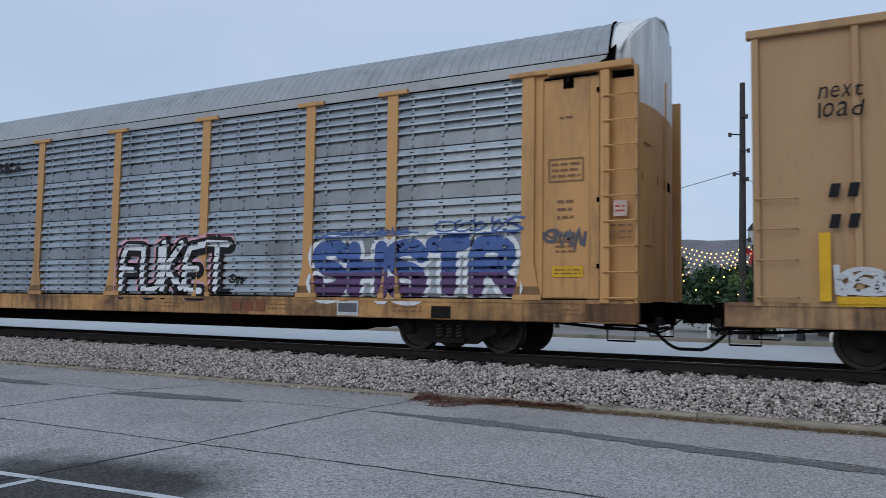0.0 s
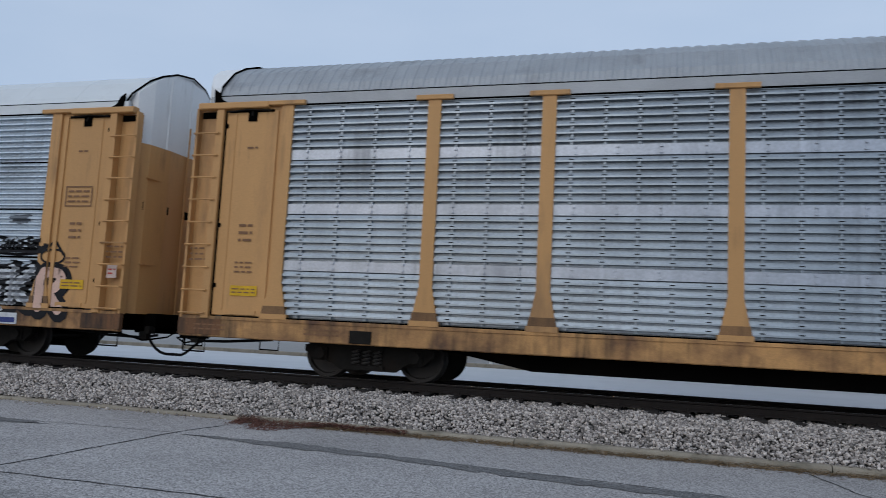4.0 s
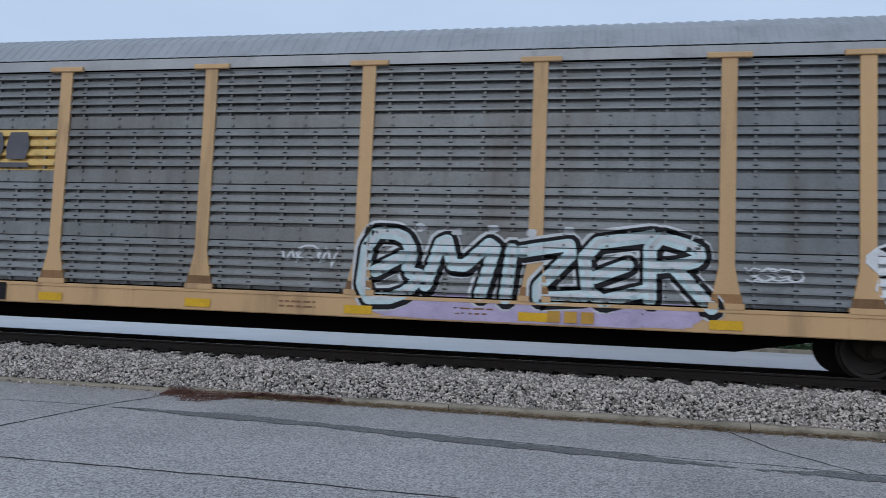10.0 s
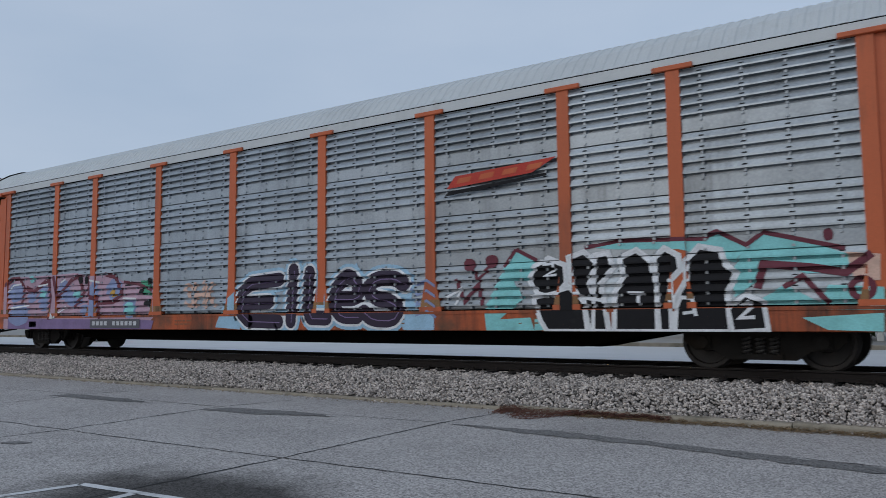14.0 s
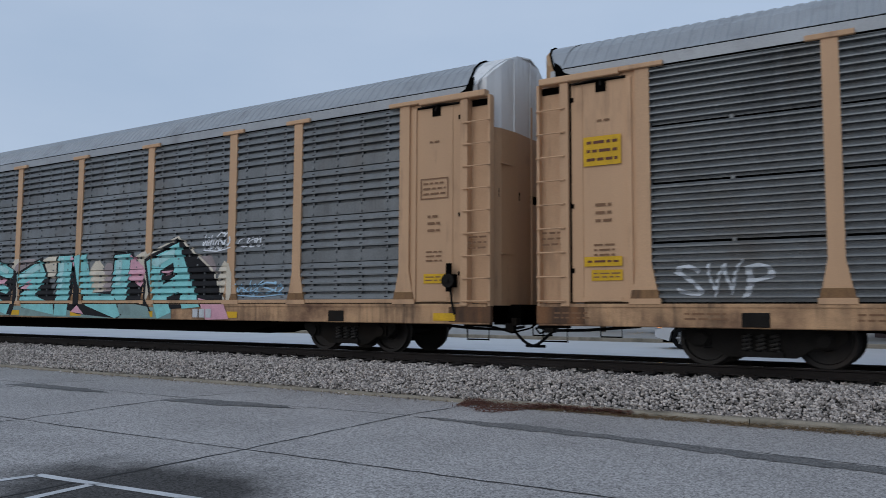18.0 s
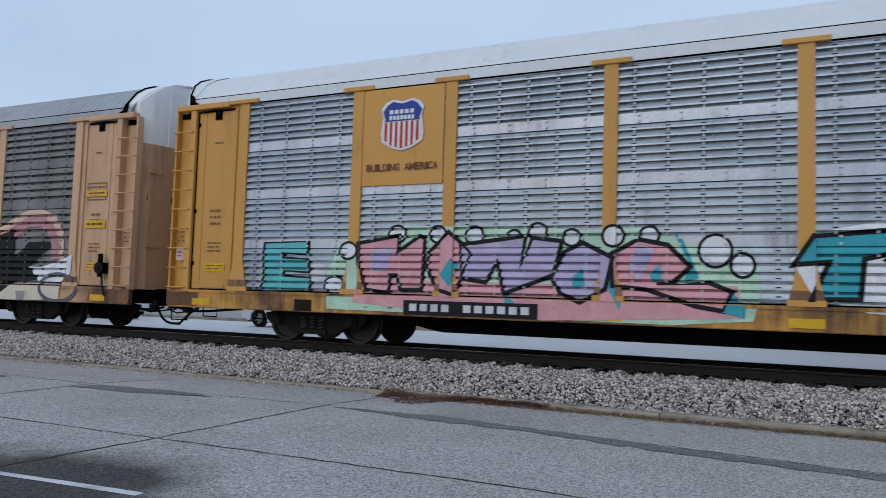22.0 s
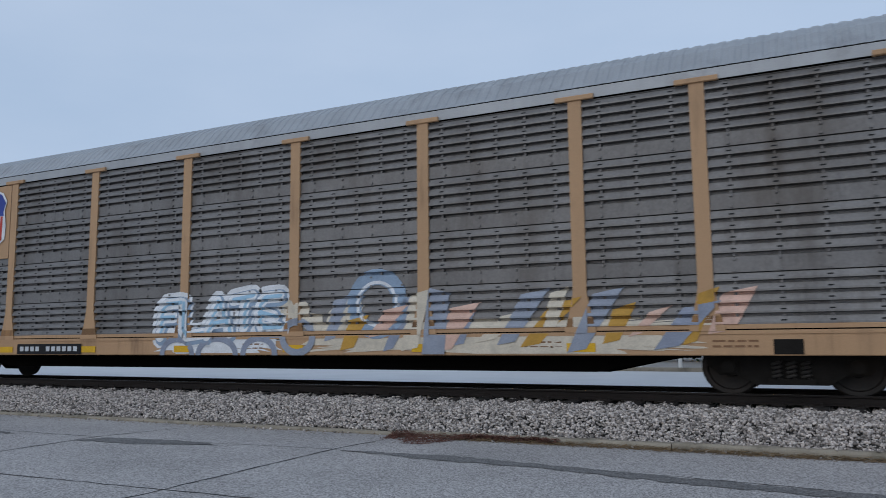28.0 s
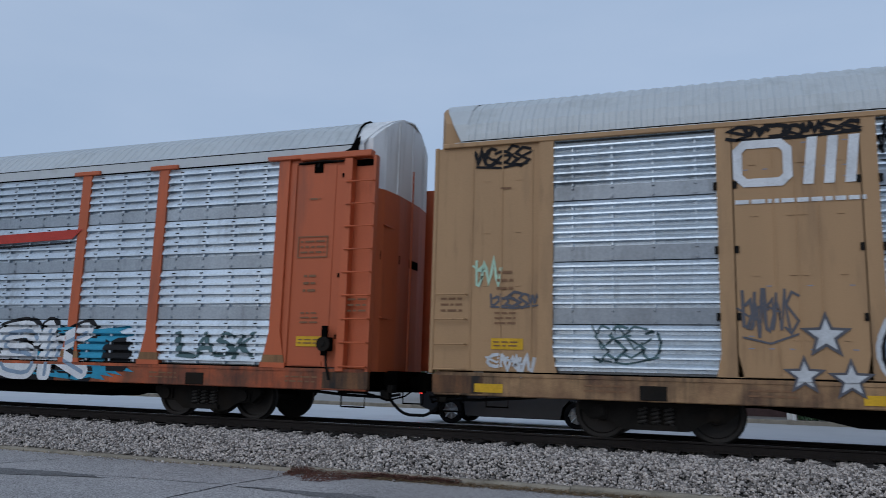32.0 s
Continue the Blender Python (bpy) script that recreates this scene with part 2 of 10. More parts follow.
TRUCK = material("truck_steel", (0.015, 0.0135, 0.012), 0.8, 0.0, vary=0.3, scale=5, bump=0.2, dirt=(0.02, 0.0135, 0.009), dirt_amount=0.35, spec=0.08)
GREASE = material("greasy_sill", (0.17, 0.075, 0.028), 0.75, vary=0.3, scale=3, bump=0.15, dirt=(0.012, 0.009, 0.007), dirt_amount=0.75, dirt_scale=2.2, streak=DOWN, random_tone=0.3)
SHOE = material("rusted_post_foot", (0.24, 0.125, 0.05), 0.75, vary=0.3, scale=3, bump=0.1, dirt=(0.07, 0.035, 0.018), dirt_amount=0.5, dirt_scale=3, streak=DOWN, random_tone=0.3)
SPRING = material("spring_steel", (0.04, 0.036, 0.032), 0.6, 0.2, vary=0.3, scale=5, bump=0.1)
WHEEL = material("wheel_steel", (0.022, 0.018, 0.015), 0.6, 0.3, vary=0.25, scale=6, bump=0.1, dirt=(0.04, 0.024, 0.016), dirt_amount=0.3)
RUBBER = material("rubber", (0.006, 0.006, 0.0065), 0.75, vary=0.2, bump=0.1, spec=0.1)
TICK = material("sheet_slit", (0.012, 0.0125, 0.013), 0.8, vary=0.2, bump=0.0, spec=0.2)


def paint(name, base, rough=0.6):
    return material("paint_" + name, base, rough, vary=0.16, scale=3, bump=0.04, fine=40, dirt=tuple(c * 0.45 + 0.02 for c in base), dirt_amount=0.2, dirt_scale=2.5, spec=0.25)


P_WHITE, P_BLACK, P_BLUE = paint("white", (0.66, 0.68, 0.70)), paint("black", (0.009, 0.009, 0.011), 0.75), paint("blue", (0.065, 0.12, 0.31))
P_PURPLE, P_PINK, P_TEAL = paint("purple", (0.10, 0.055, 0.14)), paint("pink", (0.62, 0.33, 0.40)), paint("teal", (0.10, 0.40, 0.42))
P_TURQ, P_SKY, P_CREAM = paint("turquoise", (0.22, 0.55, 0.55)), paint("sky_blue", (0.30, 0.48, 0.62)), paint("cream", (0.58, 0.52, 0.42))
P_MINT, P_LILAC, P_GREYBLUE = paint("mint", (0.42, 0.60, 0.46)), paint("lilac", (0.42, 0.36, 0.52)), paint("grey_blue", (0.24, 0.27, 0.34))
P_RED, P_SAFETY = paint("red", (0.45, 0.05, 0.035)), paint("safety_yellow", (0.62, 0.36, 0.02))
P_CYAN, P_GREEN, P_SILVER = paint("cyan", (0.03, 0.27, 0.42)), paint("green", (0.06, 0.28, 0.17)), paint("silver", (0.52, 0.54, 0.56))
P_NAVY, P_OCHRE, P_BROWN = paint("navy", (0.035, 0.05, 0.17)), paint("ochre", (0.46, 0.26, 0.05)), paint("brown", (0.12, 0.045, 0.028))
P_SMOKE, P_PEACH, P_RUSTRED = paint("smoke", (0.10, 0.10, 0.115)), paint("peach", (0.60, 0.40, 0.32)), paint("rust_red", (0.19, 0.065, 0.035))
P_CONCRETEGREY = paint("pale_green_grey", (0.36, 0.37, 0.33))
P_BAND = paint("rubbed_grey", (0.13, 0.145, 0.165))
P_FRESH = paint("fresh_white", (0.88, 0.89, 0.90))
P_MIDGREY = paint("mid_grey", (0.27, 0.28, 0.30))
P_STENCIL = paint("stencil", (0.20, 0.105, 0.055))
P_BOARD = paint("board_yellow", (0.62, 0.42, 0.15))


# ---------------------------------------------------------------- mesh helpers
def mesh_from(name, verts, faces, smooth=False):
    me = bpy.data.meshes.new(name)
    me.from_pydata(verts, [], faces)
    if smooth:
        me.polygons.foreach_set("use_smooth", [True] * len(me.polygons))
    me.update()
    return me


def put(name, me, mat, parent=None, label="", at=None):
    if mat is not None and not me.materials:
        me.materials.append(mat)
    ob = new(name, me)
    if parent is not None:
        ob.parent = parent
    if at is not None:
        ob.matrix_basis = at
    if label:
        ob["label"] = label
    return ob


class Build:
    """Collects boxes, prisms, tubes and strips into one mesh."""

    def __init__(self):
        self.v, self.f = [], []

    def add(self, verts, faces):
        k = len(self.v)
        self.v += [tuple(p) for p in verts]
        self.f += [tuple(i + k for i in q) for q in faces]
        return self

    def box(self, x0, x1, y0, y1, z0, z1):
        return self.add([(x0, y0, z0), (x1, y0, z0), (x1, y1, z0), (x0, y1, z0), (x0, y0, z1), (x1, y0, z1), (x1, y1, z1), (x0, y1, z1)],
                        [(0, 3, 2, 1), (4, 5, 6, 7), (0, 1, 5, 4), (1, 2, 6, 5), (2, 3, 7, 6), (3, 0, 4, 7)])

    def bar(self, x0, x1, y0, y1, z0, z1, c=0.012):
        """A box with its long edges cut."""
        pts = [(y0 + c, z0), (y1 - c, z0), (y1, z0 + c), (y1, z1 - c), (y1 - c, z1), (y0 + c, z1), (y0, z1 - c), (y0, z0 + c)]
        return self.extrude_x(pts, x0, x1)

    def extrude_x(self, pts, x0, x1):
        n = len(pts)
        v = [(x0, y, z) for y, z in pts] + [(x1, y, z) for y, z in pts]
        return self.add(v, [(i, (i + 1) % n, n + (i + 1) % n, n + i) for i in range(n)] + [tuple(range(n))[::-1], tuple(range(n, 2 * n))])

    def extrude_y(self, pts, y0, y1):
        n = len(pts)
        v = [(x, y0, z) for x, z in pts] + [(x, y1, z) for x, z in pts]
        return self.add(v, [((i + 1) % n, i, n + i, n + (i + 1) % n) for i in range(n)] + [tuple(range(n)), tuple(range(n, 2 * n))[::-1]])

    def extrude_z(self, pts, z0, z1):
        n = len(pts)
        v = [(x, y, z0) for x, y in pts] + [(x, y, z1) for x, y in pts]
        return self.add(v, [(i, (i + 1) % n, n + (i + 1) % n, n + i) for i in range(n)] + [tuple(range(n))[::-1], tuple(range(n, 2 * n))])

    def tube(self, path, r, n=6, r1=None):
        path = [Vector(p) for p in path]
        rings = []
        for i, p in enumerate(path):
            d = (path[min(i + 1, len(path) - 1)] - path[max(i - 1, 0)]).normalized()
            a = d.cross(Vector((0, 0, 1)) if abs(d.z) < 0.9 else Vector((1, 0, 0))).normalized()
            b = d.cross(a)
            rr = r if r1 is None else r + (r1 - r) * i / max(1, len(path) - 1)
            rings.append([p + (a * math.cos(2 * math.pi * j / n) + b * math.sin(2 * math.pi * j / n)) * rr for j in range(n)])
        v = [q for ring in rings for q in ring]
        f = [(i * n + j, i * n + (j + 1) % n, (i + 1) * n + (j + 1) % n, (i + 1) * n + j) for i in range(len(rings) - 1) for j in range(n)]
        return self.add(v, f + [tuple(range(n)), tuple(range(len(v) - n, len(v)))[::-1]])

    def disc(self, c, r, y0, y1, n=24):
        """A round plate with its axis along y."""
        pts = [(c[0] + r * math.cos(2 * math.pi * j / n), c[1] + r * math.sin(2 * math.pi * j / n)) for j in range(n)]
        return self.extrude_y(pts, y0, y1)

    def mesh(self, name="part", smooth=False):
        return mesh_from(name, self.v, self.f, smooth)


def part(name, build, mat, parent, label=""):
    return put(name, build if isinstance(build, bpy.types.Mesh) else build.mesh(name), mat, parent, label)


def thing(name, label, category, at=None, group="", kind=""):
    return tagged(_empty(name, at), label, category, group, kind)


def _empty(name, at):
    ob = new(name)
    ob.empty_display_size = 0.2
    if at is not None:
        ob.matrix_basis = at
    return ob


# ---------------------------------------------------------------- lettering and sprayed paint
_glyphs = {}


def glyph(ch, fat=0.0):
    """Flat triangles of one character of the built-in font, scaled to a unit box."""
    if (ch, fat) in _glyphs:
        return _glyphs[ch, fat]
    cu = bpy.data.curves.new("letter", "FONT")
    cu.body, cu.offset, cu.resolution_u = ch, fat, 2
    ob = bpy.data.objects.new("letter", cu)
    me = bpy.data.meshes.new_from_object(ob)
    me.calc_loop_triangles()
    tris = [[(me.vertices[i].co.x, me.vertices[i].co.y) for i in t.vertices] for t in me.loop_triangles]
    bpy.data.objects.remove(ob)
    bpy.data.curves.remove(cu)
    bpy.data.meshes.remove(me)
    xs, ys = [p[0] for t in tris for p in t], [p[1] for t in tris for p in t]
    x0, x1, y0, y1 = min(xs), max(xs), min(ys), max(ys)
    if fat:
        base = _glyphs.get((ch, "box")) or (x0, x1, y0, y1)
    else:
        base = (x0, x1, y0, y1)
        _glyphs[ch, "box"] = base
    bx0, bx1, by0, by1 = base
    res = [[((x - bx0) / max(bx1 - bx0, 1e-3), (y - by0) / max(by1 - by0, 1e-3)) for x, y in t] for t in tris]
    _glyphs[ch, fat] = res
    return res


def word(text, x0, x1, z0, z1, fat=0.0, slant=0.0, wild=0.0, seed=1, gap=0.08, dx=0.0, dz=0.0, weights=None):
    """Triangles of a word that fills the box, each letter stretched, leaning and shifted by chance."""
    rnd = random.Random(seed)
    fat *= 0.5
    w = weights or [0.45 if c in "Iil1!." else 1.25 if c in "MWmw" else 1.0 for c in text]
    total = sum(w)
    tris, x = [], x0
    for c, ww in zip(text, w):
        span = (x1 - x0) * ww / total
        a, b = x + span * gap * 0.5, x + span * (1 - gap * 0.5)
        turn, lift, grow = rnd.uniform(-1, 1) * wild, rnd.uniform(-1, 1) * wild * 0.35, 1 + rnd.uniform(-1, 1) * wild * 0.5
        x += span
        if c == " ":
            continue
        glyph(c, 0.0)
        p1, p2, swell = rnd.uniform(0, 6.28), rnd.uniform(0, 6.28), rnd.uniform(-0.35, 0.5)
        shapes = glyph(c, fat)
        if wild:
            shapes = [r for t in shapes for lo, hi in ((-9, 0.2), (0.2, 0.4), (0.4, 0.6), (0.6, 0.8), (0.8, 9)) for r in [clip(t, 1, lo, hi)] if r]
        for t in shapes:
            q = []
            for u, v in t:
                if wild:
                    u, v = u + wild * (0.55 * math.sin(4.4 * v + p1) + swell * (u - 0.5) * (0.5 - v) * 3), v + wild * 0.45 * math.sin(4.0 * u + p2)
                vv = 0.5 + (v - 0.5) * grow + lift
                uu = u + (vv - 0.5) * (slant + turn * 0.6)
                q.append((a + uu * (b - a) + dx, z0 + vv * (z1 - z0) + dz))
            tris.append(q)
    return tris


def poly(pts):
    """Triangles of one outline."""
    ids = tessellate_polygon([[Vector((x, z, 0)) for x, z in pts]])
    return [[pts[i] for i in t] for t in ids]


def rect(x0, x1, z0, z1):
    return [[(x0, z0), (x1, z0), (x1, z1)], [(x0, z0), (x1, z1), (x0, z1)]]


def ribbon(pts, w):
    """A brush stroke along points, with mitred corners."""
    closed = len(pts) > 3 and math.hypot(pts[0][0] - pts[-1][0], pts[0][1] - pts[-1][1]) < 1e-6
    pts = [p for i, p in enumerate(pts) if i == 0 or math.hypot(p[0] - pts[i - 1][0], p[1] - pts[i - 1][1]) > 1e-4]
    n = len(pts)
    sides = []
    for i, (x, z) in enumerate(pts):
        a = pts[i - 1] if i else (pts[-2] if closed else None)
        b = pts[i + 1] if i < n - 1 else (pts[1] if closed else None)
        d0 = Vector((x - a[0], z - a[1])).normalized() if a else None
        d1 = Vector((b[0] - x, b[1] - z)).normalized() if b else None
        d0, d1 = d0 or d1, d1 or d0
        m = d0 + d1
        m = m.normalized() if m.length > 0.2 else d0
        k = w / 2 / max(0.45, m.dot(d0))
        e = m * (w * 0.25 * ((not b) - (not a)))
        sides.append(((x - m.y * k + e.x, z + m.x * k + e.y), (x + m.y * k + e.x, z - m.x * k + e.y)))
    tris = []
    for (a, b), (c, d) in zip(sides, sides[1:]):
        tris += [[a, b, d], [a, d, c]]
    return tris


def squiggle(x0, x1, z0, z1, w, n, seed):
    """A scrawled tag that cannot be read: quick looping strokes of a spray can."""
    rnd = random.Random(seed)
    tris = []
    step = (x1 - x0) / n
    h = z1 - z0
    for i in range(n):
        cx, cz = x0 + step * (i + 0.5), (z0 + z1) / 2 + rnd.uniform(-0.08, 0.08) * h
        kind = rnd.randrange(4)
        rx, rz = step * rnd.uniform(0.45, 0.85), h * rnd.uniform(0.32, 0.55)
        if kind == 0:
            a0 = rnd.uniform(0, 360)
            pts = [(cx + rx * math.cos(radians(a0 + 38 * k)), cz + rz * (1 - 0.05 * k) * math.sin(radians(a0 + 38 * k))) for k in range(9)]
        elif kind == 1:
            pts = [(cx - rx + 2 * rx * k / 8, cz + rz * math.sin(k * 1.7 + seed) * (0.6 + 0.4 * rnd.random())) for k in range(9)]
        elif kind == 2:
            pts = [(cx - rx * 0.6, cz + rz), (cx - rx * 0.5, cz - rz * 0.9), (cx - rx * 0.1, cz - rz), (cx + rx * 0.5, cz - rz * 0.2), (cx + rx * 0.3, cz + rz * 0.5), (cx - rx * 0.3, cz + rz * 0.2)]
        else:
            pts = [(cx + rx, cz + rz * 0.8), (cx, cz + rz), (cx - rx * 0.8, cz + rz * 0.4), (cx, cz), (cx + rx * 0.8, cz - rz * 0.4), (cx - rx * 0.2, cz - rz), (cx - rx, cz - rz * 0.7)]
        tris += ribbon(pts, w * rnd.uniform(0.55, 0.9))
        if rnd.random() < 0.5:
            tris += ribbon([(cx - rx * 1.2, cz + rz * rnd.uniform(-1, 1)), (cx, cz + rz * rnd.uniform(-0.5, 0.5)), (cx + rx * 1.3, cz + rz * rnd.uniform(-1, 1))], w * 0.5)
    if n > 3:
        tris += ribbon([(x0, z0 + 0.05 * h), ((x0 + x1) / 2, z0 - 0.06 * h), (x1, z0 + 0.12 * h)], w * 0.5)
    return tris


def blob(x0, x1, z0, z1, n=36, rough=0.12, seed=2, square=0.55):
    """An uneven cloud that fills the box."""
    rnd = random.Random(seed)
    cx, cz, rx, rz = (x0 + x1) / 2, (z0 + z1) / 2, (x1 - x0) / 2, (z1 - z0) / 2
    pts = []
    for i in range(n):
        a = 2 * math.pi * i / n
        c, s = math.cos(a), math.sin(a)
        k = 1 - rough * rnd.random()
        pts.append((cx + rx * k * math.copysign(abs(c) ** square, c), cz + rz * k * math.copysign(abs(s) ** square, s)))
    return poly(pts)


def ring(cx, cz, rx, rz, w, a0=0, a1=360, n=22):
    pts = [(cx + rx * math.cos(radians(a0 + (a1 - a0) * i / n)), cz + rz * math.sin(radians(a0 + (a1 - a0) * i / n))) for i in range(n + 1)]
    return ribbon(pts, w)


def star(cx, cz, r, k=0.42, turn=90):
    return poly([(cx + (r if i % 2 == 0 else r * k) * math.cos(radians(turn + 36 * i)), cz + (r if i % 2 == 0 else r * k) * math.sin(radians(turn + 36 * i))) for i in range(10)])


def clip(poly_pts, axis, lo, hi):
    for bound, keep in ((lo, 1), (hi, -1)):
        res = []
        for i, p in enumerate(poly_pts):
            q = poly_pts[i - 1]
            a, b = (q[axis] - bound) * keep, (p[axis] - bound) * keep
            if (a >= 0) != (b >= 0):
                s = a / (a - b)
                res.append((q[0] + (p[0] - q[0]) * s, q[1] + (p[1] - q[1]) * s))
            if b >= 0:
                res.append(p)
        poly_pts = res
        if len(poly_pts) < 3:
            return []
    return poly_pts


# ---------------------------------------------------------------- railway cars
POSTS = (-9.19, -7.22, -4.33, -1.444, 1.444, 4.33, 7.22, 9.19)
END_POST, EDGE, EAVE = 11.97, 13.9, 4.86
PANEL_Y, POST_Y, SILL_Y, END_Y = -1.44, -1.50, -1.485, -1.455
SILL_LOW, SILL_TOP = 0.60, 0.965
TRUCK_X = 10.3


def rib_profile(style):
    """Heights and outward offsets of a side sheet, and which stretches are flat bands."""
    pts, bands, inner = [], [], 0.05
    if style == "slot":
        rows, step, deep, crest, gap = ((1.02, 1.94), (1.98, 2.90), (2.94, 3.85), (3.89, 4.83)), 0.113, 0.045, 0.35, 0.38
    elif style == "fine":
        rows, step, deep, crest, gap = ((1.02, 1.94), (1.98, 2.90), (2.94, 3.85), (3.89, 4.83)), 0.083, 0.04, 0.3, 0.40
    elif style == "close":
        rows, step, deep, crest, gap = ((1.02, 1.83), (2.03, 2.84), (3.04, 3.82), (4.02, 4.83)), 0.133, 0.04, 0.35, 0.25
    elif style == "new":
        rows, step, deep, crest, gap = ((1.04, 1.77), (2.04, 2.78), (3.04, 3.79), (4.04, 4.78)), 0.148, 0.06, 0.3, 0.36
    else:
        rows, step, deep, crest, gap = ((1.02, 1.83), (2.09, 2.80), (3.06, 3.78), (4.02, 4.83)), 0.18, 0.05, 0.3, 0.24
    for i, (lo, hi) in enumerate(rows):
        n = max(2, round((hi - lo) / step))
        s = (hi - lo) / n
        for j in range(n):
            z = lo + j * s
            pts += [(z, inner), (z + s * gap, inner), (z + s * (gap + 0.05), -deep), (z + s * (gap + 0.08 + crest * 0.5), -deep * 0.96), (z + s * 0.97, -deep * 0.15)]
        pts.append((hi, inner))
        if i < 3:
            nxt = rows[i + 1][0]
            if style in ("slot", "fine"):
                pts += [(hi + 0.004, 0.06), (nxt - 0.004, 0.06)]
                bands.append((hi + 0.002, nxt - 0.002))
            else:
                pts += [(hi + 0.012, -0.022), (nxt - 0.012, -0.022)]
                bands.append((hi + 0.004, nxt - 0.004))
    return pts, bands


PROFILES = {s: rib_profile(s) for s in ("slot", "fine", "close", "band", "new")}
_panels = {}


def side_panel(style, width, sheet, band):
    """One bay's corrugated side sheet, centred on x, shared by alike bays."""
    key = (style, round(width, 3), sheet.name, band.name)
    if key in _panels:
        return _panels[key]
    pts, bands = PROFILES[style]
    h = width / 2
    v, f, mi = [], [], []
    for z, y in pts:
        v += [(-h, PANEL_Y + y, z), (h, PANEL_Y + y, z)]
    for i in range(len(pts) - 1):
        mid = (pts[i][0] + pts[i + 1][0]) / 2
        f.append((2 * i, 2 * i + 1, 2 * i + 3, 2 * i + 2))
        mi.append(1 if any(a <= mid <= b for a, b in bands) else 0)
    # rolled edges of the sheet and bolt heads along the bands
    b = Build()
    b.v, b.f = v, f
    for x in (-h, h):
        b.box(x - 0.02, x + 0.02, PANEL_Y - 0.012, PANEL_Y + 0.04, 1.0, 4.84)
    b.box(-h, h, PANEL_Y - 0.02, PANEL_Y + 0.04, 4.825, 4.85)
    if style not in ("slot", "fine"):
        n = max(3, round(width / 0.62))
        for lo, hi in bands:
            for j in range(n):
                x = -h + width * (j + 0.5) / n
                for z in (lo + 0.03, hi - 0.06):
                    b.box(x - 0.022, x + 0.022, PANEL_Y - 0.05, PANEL_Y - 0.02, z, z + 0.035)
    else:
        for lo, hi in bands:
            b.box(-0.03, 0.03, PANEL_Y - 0.025, PANEL_Y, lo - 0.012, hi + 0.012)
    bolts = solid = len(b.f)
    if style not in ("slot", "fine"):
        # punched slits in columns, and the bridges that join one slat to the next
        cols = max(3, round(width / 0.58))
        low, bridge = max(y for _, y in pts), 0.012 if style == "new" else 0.022
        starts = [i for i in range(len(pts) - 1) if pts[i][1] == low and pts[i + 1][1] == low]
        for i in starts:
            z, z2 = pts[i][0], pts[i + 1][0]
            for j in range(cols):
                x = -h + width * (j + 0.5) / cols
                b.box(x - bridge, x + bridge, PANEL_Y - 0.01, PANEL_Y + low, z - 0.004, z2 + 0.004)
        solid = len(b.f)
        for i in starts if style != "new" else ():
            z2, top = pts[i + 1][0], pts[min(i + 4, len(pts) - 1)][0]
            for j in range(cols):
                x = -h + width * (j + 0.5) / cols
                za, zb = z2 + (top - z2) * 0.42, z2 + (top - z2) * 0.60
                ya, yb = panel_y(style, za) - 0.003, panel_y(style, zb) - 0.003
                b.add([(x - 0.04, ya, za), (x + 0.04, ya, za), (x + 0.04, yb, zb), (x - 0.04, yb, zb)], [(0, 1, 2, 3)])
    me = b.mesh("side_panel")
    me.materials.append(sheet)
    me.materials.append(band)
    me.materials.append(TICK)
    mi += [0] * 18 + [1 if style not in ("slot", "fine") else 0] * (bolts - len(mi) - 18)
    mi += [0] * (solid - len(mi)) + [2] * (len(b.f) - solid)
    me.polygons.foreach_set("material_index", mi)
    _panels[key] = me
    return me


def panel_y(style, z):
    pts = PROFILES[style][0]
    for (z0, y0), (z1, y1) in zip(pts, pts[1:]):
        if z0 <= z <= z1:
            return PANEL_Y + y0 + (y1 - y0) * (z - z0) / max(z1 - z0, 1e-6)
    return PANEL_Y


def stripes(style, solid):
    """Stretches along a car's side: from, to, 'p' for a post or plate and 's' for a ribbed sheet."""
    hw = 0.12
    res, x = [], -EDGE
    res.append((-EDGE, -END_POST - hw, "e"))
    edges = [-END_POST, *POSTS, END_POST]
    for a, b in zip(edges, edges[1:]):
        res.append((a - hw, a + hw, "p"))
        res.append((a + hw, b - hw, "p" if solid and 7.0 < abs((a + b) / 2) < 9.3 else "s"))
    res.append((END_POST - hw, END_POST + hw, "p"))
    res.append((END_POST + hw, EDGE, "e"))
    return res


